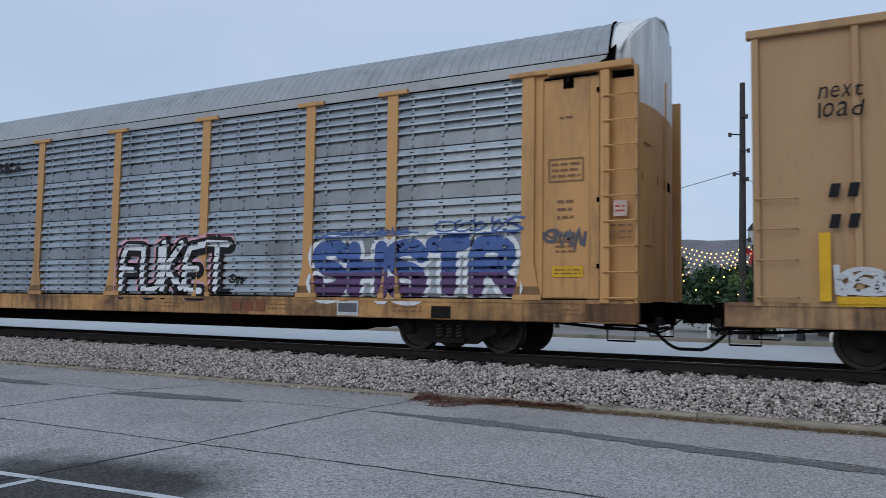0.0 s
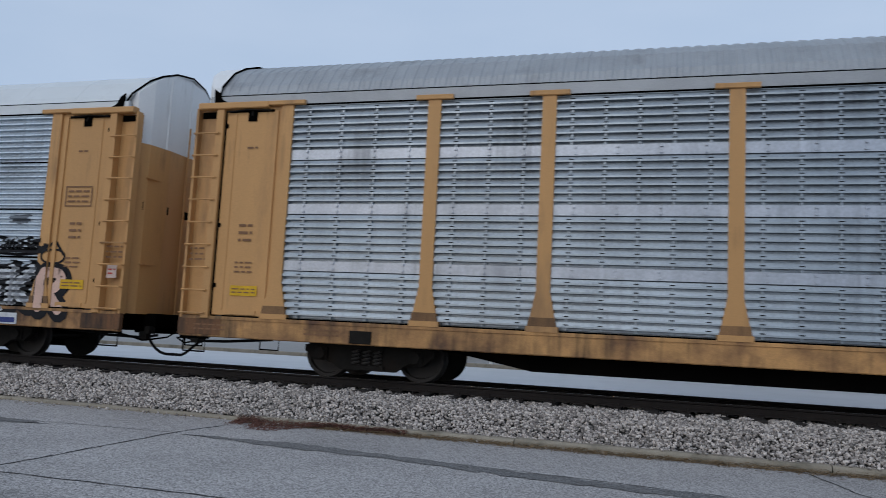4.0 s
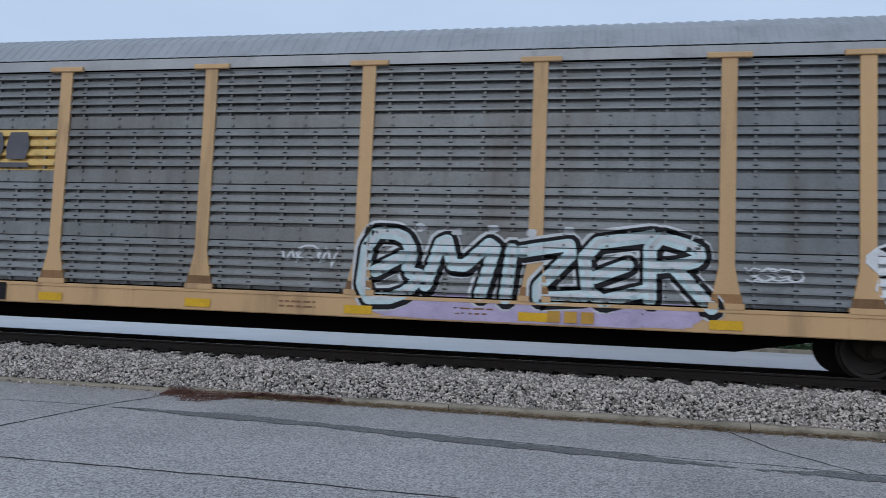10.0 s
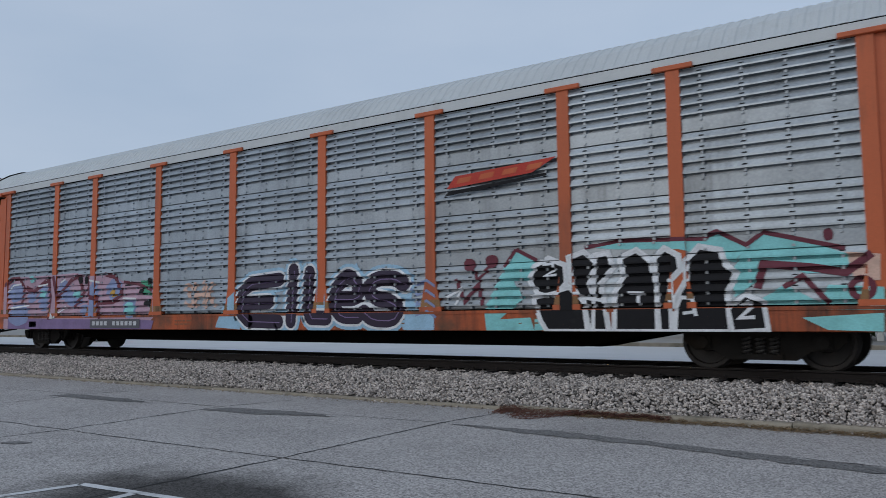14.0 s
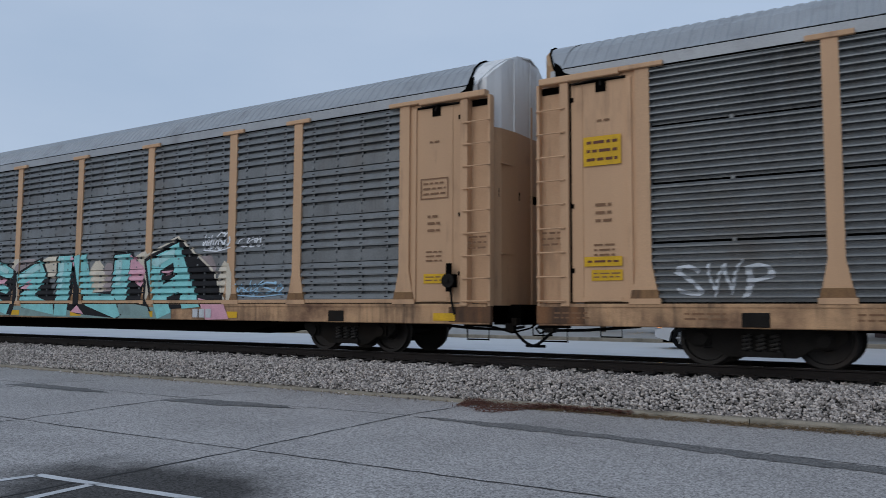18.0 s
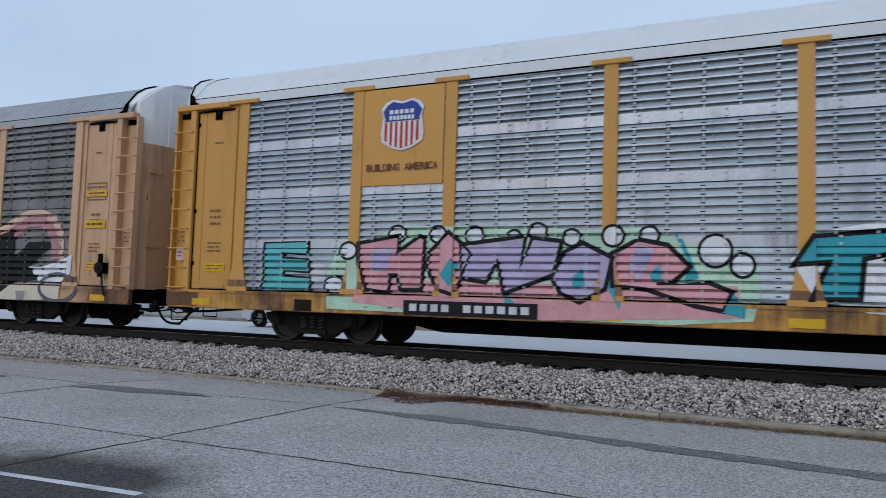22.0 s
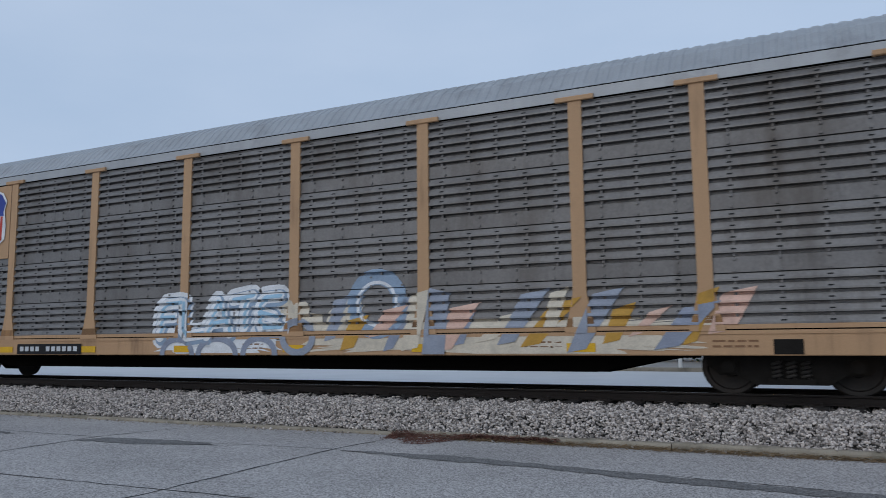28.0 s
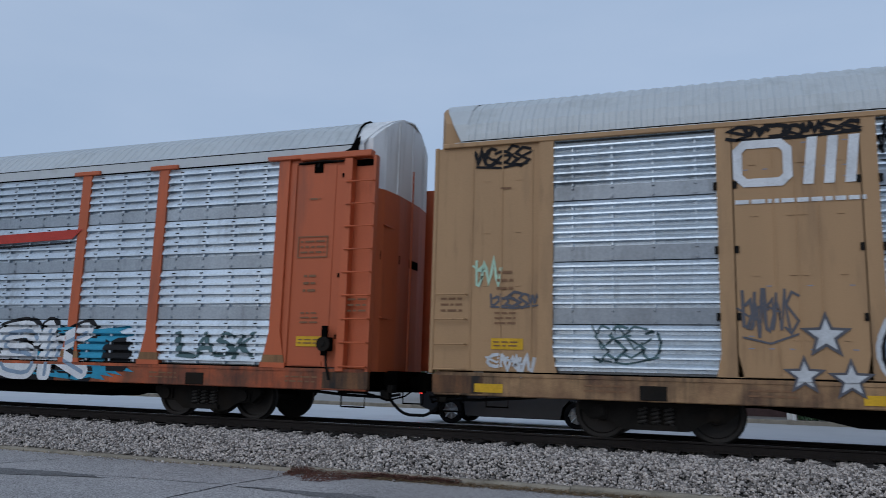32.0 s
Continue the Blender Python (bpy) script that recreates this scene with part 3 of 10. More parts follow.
def spray(car, spec, tris, mat, layer=0, name="graffiti", label=""):
    """Lays flat paint over a car's side so that it follows posts, ribs and sill."""
    style, lift = spec["style"], 0.004 * (layer + 1)
    marks = [z for z, _ in PROFILES[style][0]]
    lanes = spec["lanes"]
    v, f = [], []

    def emit(pts, fy):
        k = len(v)
        v.extend((x, fy(z) - lift - tiny[0], z) for x, z in pts)
        f.append(tuple(range(k, k + len(pts))))

    tiny = [0.0]
    for num, tri in enumerate(tris):
        tiny[0] = 0.0003 * (num % 9)
        x0, x1 = min(p[0] for p in tri), max(p[0] for p in tri)
        z0, z1 = min(p[1] for p in tri), max(p[1] for p in tri)
        if z0 < SILL_TOP:
            q = clip(tri, 1, SILL_LOW, SILL_TOP)
            if q:
                emit(q, lambda z: SILL_Y)
        if z1 <= SILL_TOP:
            continue
        for a, b, kind in lanes:
            if b < x0 or a > x1:
                continue
            q = clip(tri, 0, a, b)
            if not q:
                continue
            q = clip(q, 1, SILL_TOP, 5.0)
            if not q:
                continue
            mx, mz = sum(p[0] for p in q) / len(q), sum(p[1] for p in q) / len(q)
            if kind == "p" or any(pa < mx < pb and pc < mz < pd for pa, pb, pc, pd in spec.get("plates", ())):
                emit(q, lambda z: POST_Y)
            elif kind == "s" and name in ("lettering", "emblem"):
                emit(q, lambda z: PANEL_Y - 0.064)
            elif kind == "e":
                emit(q, lambda z: END_Y)
            else:
                za, zb = min(p[1] for p in q), max(p[1] for p in q)
                cuts = [za] + [m for m in marks if za < m < zb] + [zb]
                for c0, c1 in zip(cuts, cuts[1:]):
                    s = clip(q, 1, c0, c1)
                    if s:
                        e = (c1 - c0) * 1e-3
                        y0, y1 = panel_y(style, c0 + e), panel_y(style, c1 - e)
                        emit(s, lambda z, c0=c0, c1=c1, y0=y0, y1=y1: y0 + (y1 - y0) * (z - c0) / max(c1 - c0, 1e-6))
    if not v:
        return None
    ob = put(name, mesh_from(name, v, f), mat, car, label)
    return tagged(ob, label, "", "", "stuff") if name in ("graffiti", "stencil", "number_mark", "lettering", "emblem", "shield", "shield_chief", "shield_field", "shield_stripe", "shield_mark", "name_board") else ob


_shared = {}


def shared(key, make):
    if key not in _shared:
        _shared[key] = make()
    return _shared[key]


def arch(high=0.0):
    side = [(-1.47, EAVE + 0.02), (-1.465, 5.0 + high * 0.4), (-1.40, 5.14 + high * 0.8), (-1.12, 5.46 + high), (-0.85, 5.64 + high), (-0.5, 5.79 + high)]
    return side + [(0.0, 5.87 + high)] + [(-y, z) for y, z in side[::-1]]


def roof_ring(high, groove, off):
    """The roof's outline above the joint, pushed outwards by off."""
    low = EAVE + groove + 0.02
    side = [(-1.475, low)] + [(y, z) for y, z in arch(high)[:6] if z > low + 0.03]
    pts = side + [(0.0, 5.87 + high)] + [(-y, z) for y, z in side[::-1]]
    res = []
    for y, z in pts:
        n = Vector((y, (z - 4.4) * 1.2)).normalized()
        res.append((y + n.x * off, z + (n.y * off if z > low else 0.0)))
    return res


def roof_mesh(kind, high, groove):
    """A corrugated or smooth arched roof that stands on a flat strip along each eave."""
    b = Build()
    stations = []
    x = -13.42
    if kind == "ribbed":
        while x < 13.3:
            stations += [(x, 0.0), (x + 0.07, 0.0), (x + 0.09, 0.014), (x + 0.18, 0.014)]
            x += 0.2
    else:
        while x < 13.3:
            stations += [(x, 0.0), (x + 1.30, 0.0), (x + 1.31, 0.007), (x + 1.345, 0.007)]
            x += 1.355
    stations.append((13.42, 0.0))
    rings = [[(xx, y, z) for y, z in roof_ring(high, groove, off)] for xx, off in stations if xx <= 13.42]
    n = len(rings[0])
    v = [p for r in rings for p in r]
    f = [(i * n + j, i * n + (j + 1) % n, (i + 1) * n + (j + 1) % n, (i + 1) * n + j) for i in range(len(rings) - 1) for j in range(n)]
    b.add(v, [q[::-1] for q in f] + [tuple(range(n)), tuple(range(len(v) - n, len(v)))[::-1]])
    for s in (-1, 1):
        y = 1.478 * s
        b.box(-13.6, 13.6, min(y, y - 0.05 * s), max(y, y - 0.05 * s), EAVE + 0.004, EAVE + groove)
    return b.mesh("roof")


def post_mesh(kind):
    b = Build()
    if kind == "tee":
        pts = [(-0.115, EAVE), (0.115, EAVE), (0.115, 1.62), (0.24, 1.0), (-0.24, 1.0), (-0.115, 1.62)]
        b.extrude_y(pts[::-1], POST_Y, -1.38)
        b.box(-0.26, 0.26, POST_Y - 0.012, -1.40, 0.97, 1.06)
    else:
        pts = [(-0.12, EAVE), (0.12, EAVE), (0.12, 1.35), (0.19, 1.0), (-0.19, 1.0), (-0.12, 1.35)]
        b.extrude_y(pts[::-1], POST_Y, -1.38)
    return b.mesh("post")


def ladder_rungs(x0, x1):
    return [Build().tube([(x0 - 0.02, -1.50, z), (x0, -1.555, z), (x1, -1.555, z), (x1 + 0.02, -1.47, z)], 0.015, 5).mesh("rung")
            for z in [1.02 + 0.415 * i for i in range(9)]]


def sideframe(y):
    b = Build()
    pts = [(-1.2, 0.46), (-1.2, 0.56), (-0.62, 0.62), (0.62, 0.62), (1.2, 0.56), (1.2, 0.46), (1.02, 0.30), (0.72, 0.30), (0.5, 0.16),
           (-0.5, 0.16), (-0.72, 0.30), (-1.02, 0.30)]
    b.extrude_y(pts[::-1], y - 0.07, y + 0.07)
    for x in (-0.88, 0.88):
        b.box(x - 0.13, x + 0.13, y - 0.12, y + 0.1, 0.33, 0.53)
        b.disc((x, 0.43), 0.10, y - 0.17, y - 0.12, 12)
    b.box(-0.32, 0.32, y - 0.14, y + 0.14, 0.17, 0.25)
    b.box(-0.3, 0.3, y - 0.13, y + 0.13, 0.52, 0.66)
    return b.mesh("side_frame")


def spring_mesh(x, y):
    """One coil spring of a truck."""
    pts = [(x + 0.06 * math.cos(a * 0.9), y + 0.06 * math.sin(a * 0.9), 0.25 + 0.27 * a / 30) for a in range(31)]
    return Build().tube(pts, 0.02, 5).mesh("spring")


def wheelset_mesh():
    b = Build()
    n = 28
    for s in (-1, 1):
        # tread, flange, rim, dished plate and hub
        prof = [(0.655, 0.02), (0.655, 0.455), (0.685, 0.455), (0.70, 0.425), (0.80, 0.42), (0.80, 0.36), (0.745, 0.345), (0.735, 0.16), (0.79, 0.14), (0.79, 0.02)]
        v = [(r * math.cos(2 * math.pi * j / n), s * y, r * math.sin(2 * math.pi * j / n)) for y, r in prof for j in range(n)]
        f = [(i * n + j, i * n + (j + 1) % n, (i + 1) * n + (j + 1) % n, (i + 1) * n + j) for i in range(len(prof) - 1) for j in range(n)]
        b.add(v, f)
    b.tube([(0, -0.98, 0), (0, 0.98, 0)], 0.085, 12)
    return b.mesh("wheelset")


def end_wall_pts(sgn):
    half = [(-1.335, 13.55), (-1.33, 13.82), (-1.05, 13.98), (-0.5, 14.05)]
    pts = half + [(-y, x) for y, x in half[::-1]]
    return [(sgn * x, y) for y, x in pts]


def underframe_mesh():
    b = Build()
    low, high = 0.30, 0.86
    pts = [(-13.2, high), (-13.2, 0.62), (-8.9, 0.62), (-7.4, low), (7.4, low), (8.9, 0.62), (13.2, 0.62), (13.2, high)]
    b.extrude_y(pts, -0.42, 0.42)
    for y in (-1.2, 1.2):
        b.extrude_y([(-8.9, 0.86), (-8.9, 0.6), (-7.4, 0.33), (7.4, 0.33), (8.9, 0.6), (8.9, 0.86)], y - 0.04, y + 0.04)
    x = -13.0
    while x < 13.1:
        b.box(x - 0.06, x + 0.06, -1.4, 1.4, 0.66, 0.9)
        x += 1.45
    b.box(-13.7, 13.7, -1.4, 1.4, 0.88, 0.95)
    # brake gear and pipes under the deck
    b.tube([(-9.0, -0.9, 0.58), (9.0, -0.9, 0.58)], 0.03, 6)
    b.tube([(-1.6, -0.95, 0.55), (-0.2, -0.95, 0.55)], 0.16, 10)
    b.box(0.6, 1.0, -1.1, -0.8, 0.4, 0.75)
    return b.mesh("underframe")


def coupler_mesh(s):
    b = Build()
    b.box(*sorted((s * 13.3, s * 13.95)), -0.28, 0.28, 0.58, 0.95)
    b.box(*sorted((s * 13.9, s * 14.36)), -0.10, 0.10, 0.68, 0.88)
    pts = [(s * 14.30, -0.16), (s * 14.56, -0.17), (s * 14.60, -0.02), (s * 14.47, 0.03), (s * 14.60, 0.12), (s * 14.52, 0.19), (s * 14.30, 0.15)]
    b.extrude_z(pts if s > 0 else pts[::-1], 0.62, 0.94)
    return b.mesh("coupler")


def step_mesh(s, y):
    b = Build()
    b.tube([(s * 13.35, y, 0.66), (s * 13.35, y, 0.33), (s * 13.8, y, 0.33), (s * 13.8, y, 0.66)], 0.018, 5)
    b.box(*sorted((s * 13.3, s * 13.85)), y - 0.05, y + 0.05, 0.56, 0.68)
    return b.mesh("step")


def lever_mesh(s):
    return Build().tube([(s * 13.6, -1.42, 0.60), (s * 13.95, -1.38, 0.55), (s * 14.05, -1.0, 0.45), (s * 14.1, -0.3, 0.52), (s * 14.3, -0.1, 0.72)], 0.017, 5).mesh("uncoupling_lever")


def hose_mesh(s):
    pts = [(s * (13.75 + 0.78 * u), -0.55 - 0.15 * math.sin(3.14 * u), 0.62 - 0.42 * math.sin(math.pi * 0.5 * min(1, u * 1.25)) ** 1.5) for u in [i / 8 for i in range(9)]]
    return Build().tube(pts, 0.028, 7).mesh("brake_hose")


def car_frame(k, spec):
    car = thing(spec.get("name", "autorack_car"), spec["label"], "railway car", group="freight train")
    m = spec
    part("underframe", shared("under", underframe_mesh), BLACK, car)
    for s in (-1, 1):
        y = sorted((s * 1.485, s * 1.36))
        b = Build().bar(-13.85, 13.85, y[0], y[1], SILL_LOW, SILL_TOP, 0.015)
        if s < 0:
            for x in [-12.6, -6.0, 0.0, 6.0, 12.6]:
                b.box(x - 0.01, x + 0.01, -1.493, -1.48, SILL_LOW + 0.02, SILL_TOP - 0.02)
            b.box(-13.8, 13.8, -1.50, -1.48, SILL_TOP - 0.045, SILL_TOP + 0.012)
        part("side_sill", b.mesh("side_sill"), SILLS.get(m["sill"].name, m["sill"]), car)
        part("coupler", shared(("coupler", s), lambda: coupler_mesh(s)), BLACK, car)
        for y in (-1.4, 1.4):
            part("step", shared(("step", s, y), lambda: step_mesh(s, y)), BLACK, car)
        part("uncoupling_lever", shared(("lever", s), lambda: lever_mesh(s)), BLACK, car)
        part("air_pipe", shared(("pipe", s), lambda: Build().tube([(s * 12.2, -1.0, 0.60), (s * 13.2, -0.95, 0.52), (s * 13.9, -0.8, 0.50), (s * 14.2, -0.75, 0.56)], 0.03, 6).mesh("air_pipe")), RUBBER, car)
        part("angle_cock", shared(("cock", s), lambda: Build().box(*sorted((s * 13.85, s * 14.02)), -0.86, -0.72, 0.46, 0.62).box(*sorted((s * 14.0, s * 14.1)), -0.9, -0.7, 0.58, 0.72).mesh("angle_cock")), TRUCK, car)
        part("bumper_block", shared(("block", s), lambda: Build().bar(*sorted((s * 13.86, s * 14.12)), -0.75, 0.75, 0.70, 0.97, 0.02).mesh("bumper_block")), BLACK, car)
        part("brake_hose", shared(("hose", s), lambda: hose_mesh(s)), RUBBER, car)
    for cx in (-spec.get("truck_x", TRUCK_X), spec.get("truck_x", TRUCK_X)):
        for y in (-1.02, 1.02):
            o = part("side_frame", shared(("frame", y), lambda: sideframe(y)), TRUCK, car)
            o.location.x = cx
        for sx in (-0.2, 0.0, 0.2):
            part("spring", shared(("spring", sx), lambda: spring_mesh(sx, -1.13)), SPRING, car).location.x = cx
        o = part("bolster", shared("bolster", lambda: Build().bar(-0.2, 0.2, -1.0, 1.0, 0.45, 0.62, 0.02).mesh("bolster")), TRUCK, car)
        o.location.x = cx
        part("jacking_pad", shared("pad", lambda: Build().bar(-0.2, 0.2, -1.497, -1.40, 0.62, 0.84, 0.01).mesh("jacking_pad")), TRUCK, car).location.x = cx
        for dx in (-0.88, 0.88):
            w = part("wheelset", shared("wheelset", wheelset_mesh), WHEEL, car)
            w.location = (cx + dx, 0, 0.42)
            WHEELS.append((k, w, cx + dx))
    CARS.append((k, car))
    return car


WHEELS, CARS = [], []


def autorack(k, spec):
    car = car_frame(k, spec)
    new_kind = spec["style"] == "new"
    spec["lanes"] = stripes(spec["style"], new_kind)
    # closed core behind the ribbed sheets
    part("rack_wall", shared("core", lambda: Build().box(-13.2, 13.2, -1.375, -1.33, 0.96, EAVE).box(-13.5, 13.5, 1.38, 1.43, 0.96, EAVE).mesh("rack_wall")), spec["far"], car)
    part("roof", roof_copy(spec), spec["roof"], car)
    g = spec["groove"]
    part("roof_joint", shared(("joint", g), lambda: Build().box(-13.5, 13.5, -1.462, -1.40, EAVE + g, EAVE + g + 0.022).mesh("roof_joint")), BLACK, car)
    edges = [-END_POST, *POSTS, END_POST]
    for a, b in zip(edges, edges[1:]):
        plate = new_kind and 7.0 < abs((a + b) / 2) < 9.3
        if plate:
            bb = Build().bar(a + 0.1, b - 0.1, POST_Y, -1.39, 1.0, EAVE, 0.01)
            for x in (a + 0.68, (a + b) / 2, b - 0.68):
                bb.box(x - 0.012, x + 0.012, POST_Y - 0.012, POST_Y + 0.01, 1.05, EAVE - 0.06)
            for z in (1.55, 2.5, 3.4, 4.2):
                for x in (a + 0.4, a + 0.9, b - 0.9, b - 0.4):
                    bb.box(x - 0.05, x + 0.05, POST_Y - 0.012, POST_Y, z, z + 0.018)
            part("side_plate", bb.mesh("side_plate"), spec["paint"], car)
            slots = Build()
            for z in (1.42, 1.6, 2.34, 3.95, 4.12, 4.5):
                for j in range(6):
                    x = a + 0.3 + (b - a - 0.6) * j / 5
                    if j % 2 == int(z * 10) % 2 or z in (1.42, 4.12):
                        slots.box(x - 0.035, x + 0.035, POST_Y - 0.004, POST_Y + 0.01, z, z + 0.014)
            part("plate_slot", slots, P_GREYBLUE, car, "short dark slots in the plate")
        else:
            w = b - a - 0.215
            o = part("side_panel", side_panel(spec["style"], w, spec["sheet"], spec["band"]), None, car)
            o.location.x = (a + b) / 2
    for x in edges:
        o = part("post", shared(("post", new_kind, spec["post"].name), lambda: post_mesh("plain" if new_kind else "tee")), spec["post"], car)
        o.location.x = x
        if spec["foot"] and abs(x) < 11:
            part("post_foot", shared("foot", lambda: Build().extrude_y([(-0.14, 1.62), (0.14, 1.62), (0.26, 0.99), (-0.26, 0.99)][::-1], POST_Y - 0.008, POST_Y + 0.01).mesh("post_foot")), MAROON, car).location.x = x
            clip_me = shared("side_clip", lambda: Build().box(-0.028, 0.028, POST_Y - 0.015, -1.43, -0.05, 0.04).mesh("side_clip"))
            for z in (1.89, 2.03, 2.85, 2.99, 3.80, 3.94):
                for dx in (-0.14, 0.14):
                    part("side_clip", clip_me, FADED, car).location = (x + dx, 0, z)
        if not new_kind and not spec["foot"]:
            part("post_shoe", shared("shoe", lambda: Build().extrude_y([(-0.21, 1.2), (0.21, 1.2), (0.252, 0.985), (-0.252, 0.985)][::-1], POST_Y - 0.006, POST_Y + 0.01).mesh("post_shoe")), SHOE, car).location.x = x
        if not new_kind and abs(x) < 11:
            o = part("post_cap", shared(("cap", spec["cap"].name), lambda: Build().bar(-0.33, 0.33, POST_Y - 0.03, -1.40, EAVE - 0.02, EAVE + 0.065, 0.01).mesh("post_cap")), spec["cap"], car)
            o.location.x = x
    for a, b in zip(edges, edges[1:]) if spec["kick"] else ():
        part("kick_rail", Build().bar(a + 0.23, b - 0.23, POST_Y + 0.006, -1.40, 0.99, 1.065, 0.008), spec["sill"], car)
    part("sill_gap", shared("sill_gap", lambda: Build().box(-13.0, 13.0, -1.492, -1.40, SILL_TOP + 0.013, SILL_TOP + 0.036).mesh("sill_gap")), BLACK, car)
    # black strip painted in for the dark line of shade under the eave
    part("eave_seal", shared("eave_seal", lambda: Build().box(-12.0, 12.0, -1.475, -1.40, EAVE - 0.022, EAVE + 0.002).mesh("eave_seal")), BLACK, car)
    if new_kind:
        clamp = shared("clamp", lambda: Build().box(-0.028, 0.028, POST_Y - 0.02, -1.42, -0.06, 0.05).mesh("clamp"))
        for x in edges[1:-1] if spec["clamps"] else ():
            for z in (1.9, 2.91, 3.91):
                for dx in (-0.145, 0.145):
                    part("clamp", clamp, TRUCK, car).location = (x + dx, 0, z)
        if not spec["clamps"]:
            part("eave_gap", shared("eave_gap", lambda: Build().box(-12.0, 12.0, -1.497, -1.40, EAVE - 0.075, EAVE - 0.03).mesh("eave_gap")), BLACK, car)
            # pale bars painted in for light showing through the gap under the eave
            rnd = random.Random(21)
            for i in range(26):
                gx, gw = -11.6 + 0.93 * i + rnd.uniform(-0.25, 0.25), rnd.uniform(0.1, 0.3)
                if min(abs(gx - e) for e in edges) > 0.4 and not 7.0 < abs(gx) < 9.4:
                    part("eave_tab", Build().bar(gx - gw, gx + gw, POST_Y - 0.006, -1.42, EAVE - 0.062, EAVE - 0.034, 0.008), spec["paint"], car)
        part("eave_rail", Build().bar(-13.8, 13.8, POST_Y - 0.02, -1.40, EAVE - 0.03, EAVE + 0.05, 0.01).mesh("eave_rail"), spec["paint"], car)
    for s in (-1, 1):
        end_bay(car, spec, s, new_kind)
    return car


def roof_copy(spec):
    key = ("roof", spec["roof_kind"], spec["roof"].name, spec["high"], spec["groove"])
    return shared(key, lambda: roof_mesh(spec["roof_kind"], spec["high"], spec["groove"]))


def bow(y, back):
    """How far the bowed end face stands out at y."""
    pts = [(-1.5, 13.5), (-1.335, 13.6), (-1.33, 13.82), (-1.05, 13.98), (-0.5, 14.05), (0.5, 14.05), (1.05, 13.98), (1.33, 13.82), (1.335, 13.6), (1.5, 13.5)]
    return float(np.interp(y, [p[0] for p in pts], [p[1] for p in pts])) - back


def crown(s, high, cut, back):
    """The upper end: a bowed face that rises to the roof's gable."""
    top = [(y, z - 0.012) for y, z in arch(high)]
    ys = [-1.335, -1.33, -1.2, -1.05, -0.85, -0.5, -0.2, 0.0, 0.2, 0.5, 0.85, 1.05, 1.2, 1.33, 1.335]
    b = Build()
    v, n = [], len(ys)
    for y in ys:
        z = float(np.interp(y, [p[0] for p in top], [p[1] for p in top]))
        xe = s * bow(y, back)
        v += [(xe, y, cut), (xe, y, z), (s * 13.3, y, z)]
    f = []
    for i in range(n - 1):
        a, c = 3 * i, 3 * i + 3
        for q in ((a, c, c + 1, a + 1), (a + 1, c + 1, c + 2, a + 2)):
            f.append(q if s > 0 else q[::-1])
    # near and far cheeks
    k = len(v)
    v += [(s * 13.3, ys[0], cut), (s * 13.3, ys[-1], cut)]
    f += [(0, 1, 2, k), (3 * n - 3, 3 * n - 2, 3 * n - 1, k + 1)]
    f.append(tuple([k] + [3 * i + 2 for i in range(n)] + [k + 1]))
    b.add(v, f)
    # raised seams where the door leaves meet
    for y in (-0.62, 0.04, 0.7):
        x = s * (bow(y, back) + 0.008)
        z = float(np.interp(y, [p[0] for p in top], [p[1] for p in top])) - 0.06
        b.box(x - 0.014, x + 0.014, y - 0.02, y + 0.02, cut, z)
    return b


def hood(s, high, back):
    """The roof's last stretch, from its end to the slanting edge over the bowed face; also the line of that edge."""
    ys = [-1.49, -1.47, -1.40, -1.12, -0.85, -0.5, -0.2, 0.0, 0.2, 0.5, 0.85, 1.12, 1.40, 1.47, 1.49]
    a = arch(high)
    v, edge = [], []
    for y in ys:
        z = float(np.interp(max(-1.47, min(1.47, y)), [p[0] for p in a], [p[1] for p in a])) + 0.014
        z = EAVE + 0.07 if abs(y) > 1.48 else z
        x = 13.46 + (14.05 - back - 13.42) * max(0.0, z - EAVE - 0.07) / (5.884 + high - EAVE - 0.07)
        edge.append((s * x, y, z + 0.012))
        v += [(s * 13.40, y, z), (s * x, y, z), (s * x, y * 0.985, z - 0.03)]
    f = []
    for i in range(len(ys) - 1):
        k, m = 3 * i, 3 * i + 3
        for q in ((k, m, m + 1, k + 1), (k + 1, m + 1, m + 2, k + 2)):
            f.append(q[::-1] if s > 0 else q)
    return mesh_from("roof_hood", v, f), edge


def rungs(car, s, x0, x1, mat, count):
    for me in shared(("rungs", s), lambda: ladder_rungs(x0, x1))[:count]:
        if not me.materials:
            me.materials.append(None)
        o = part("rung", me, None, car)
        o.material_slots[0].link = "OBJECT"
        o.material_slots[0].material = mat


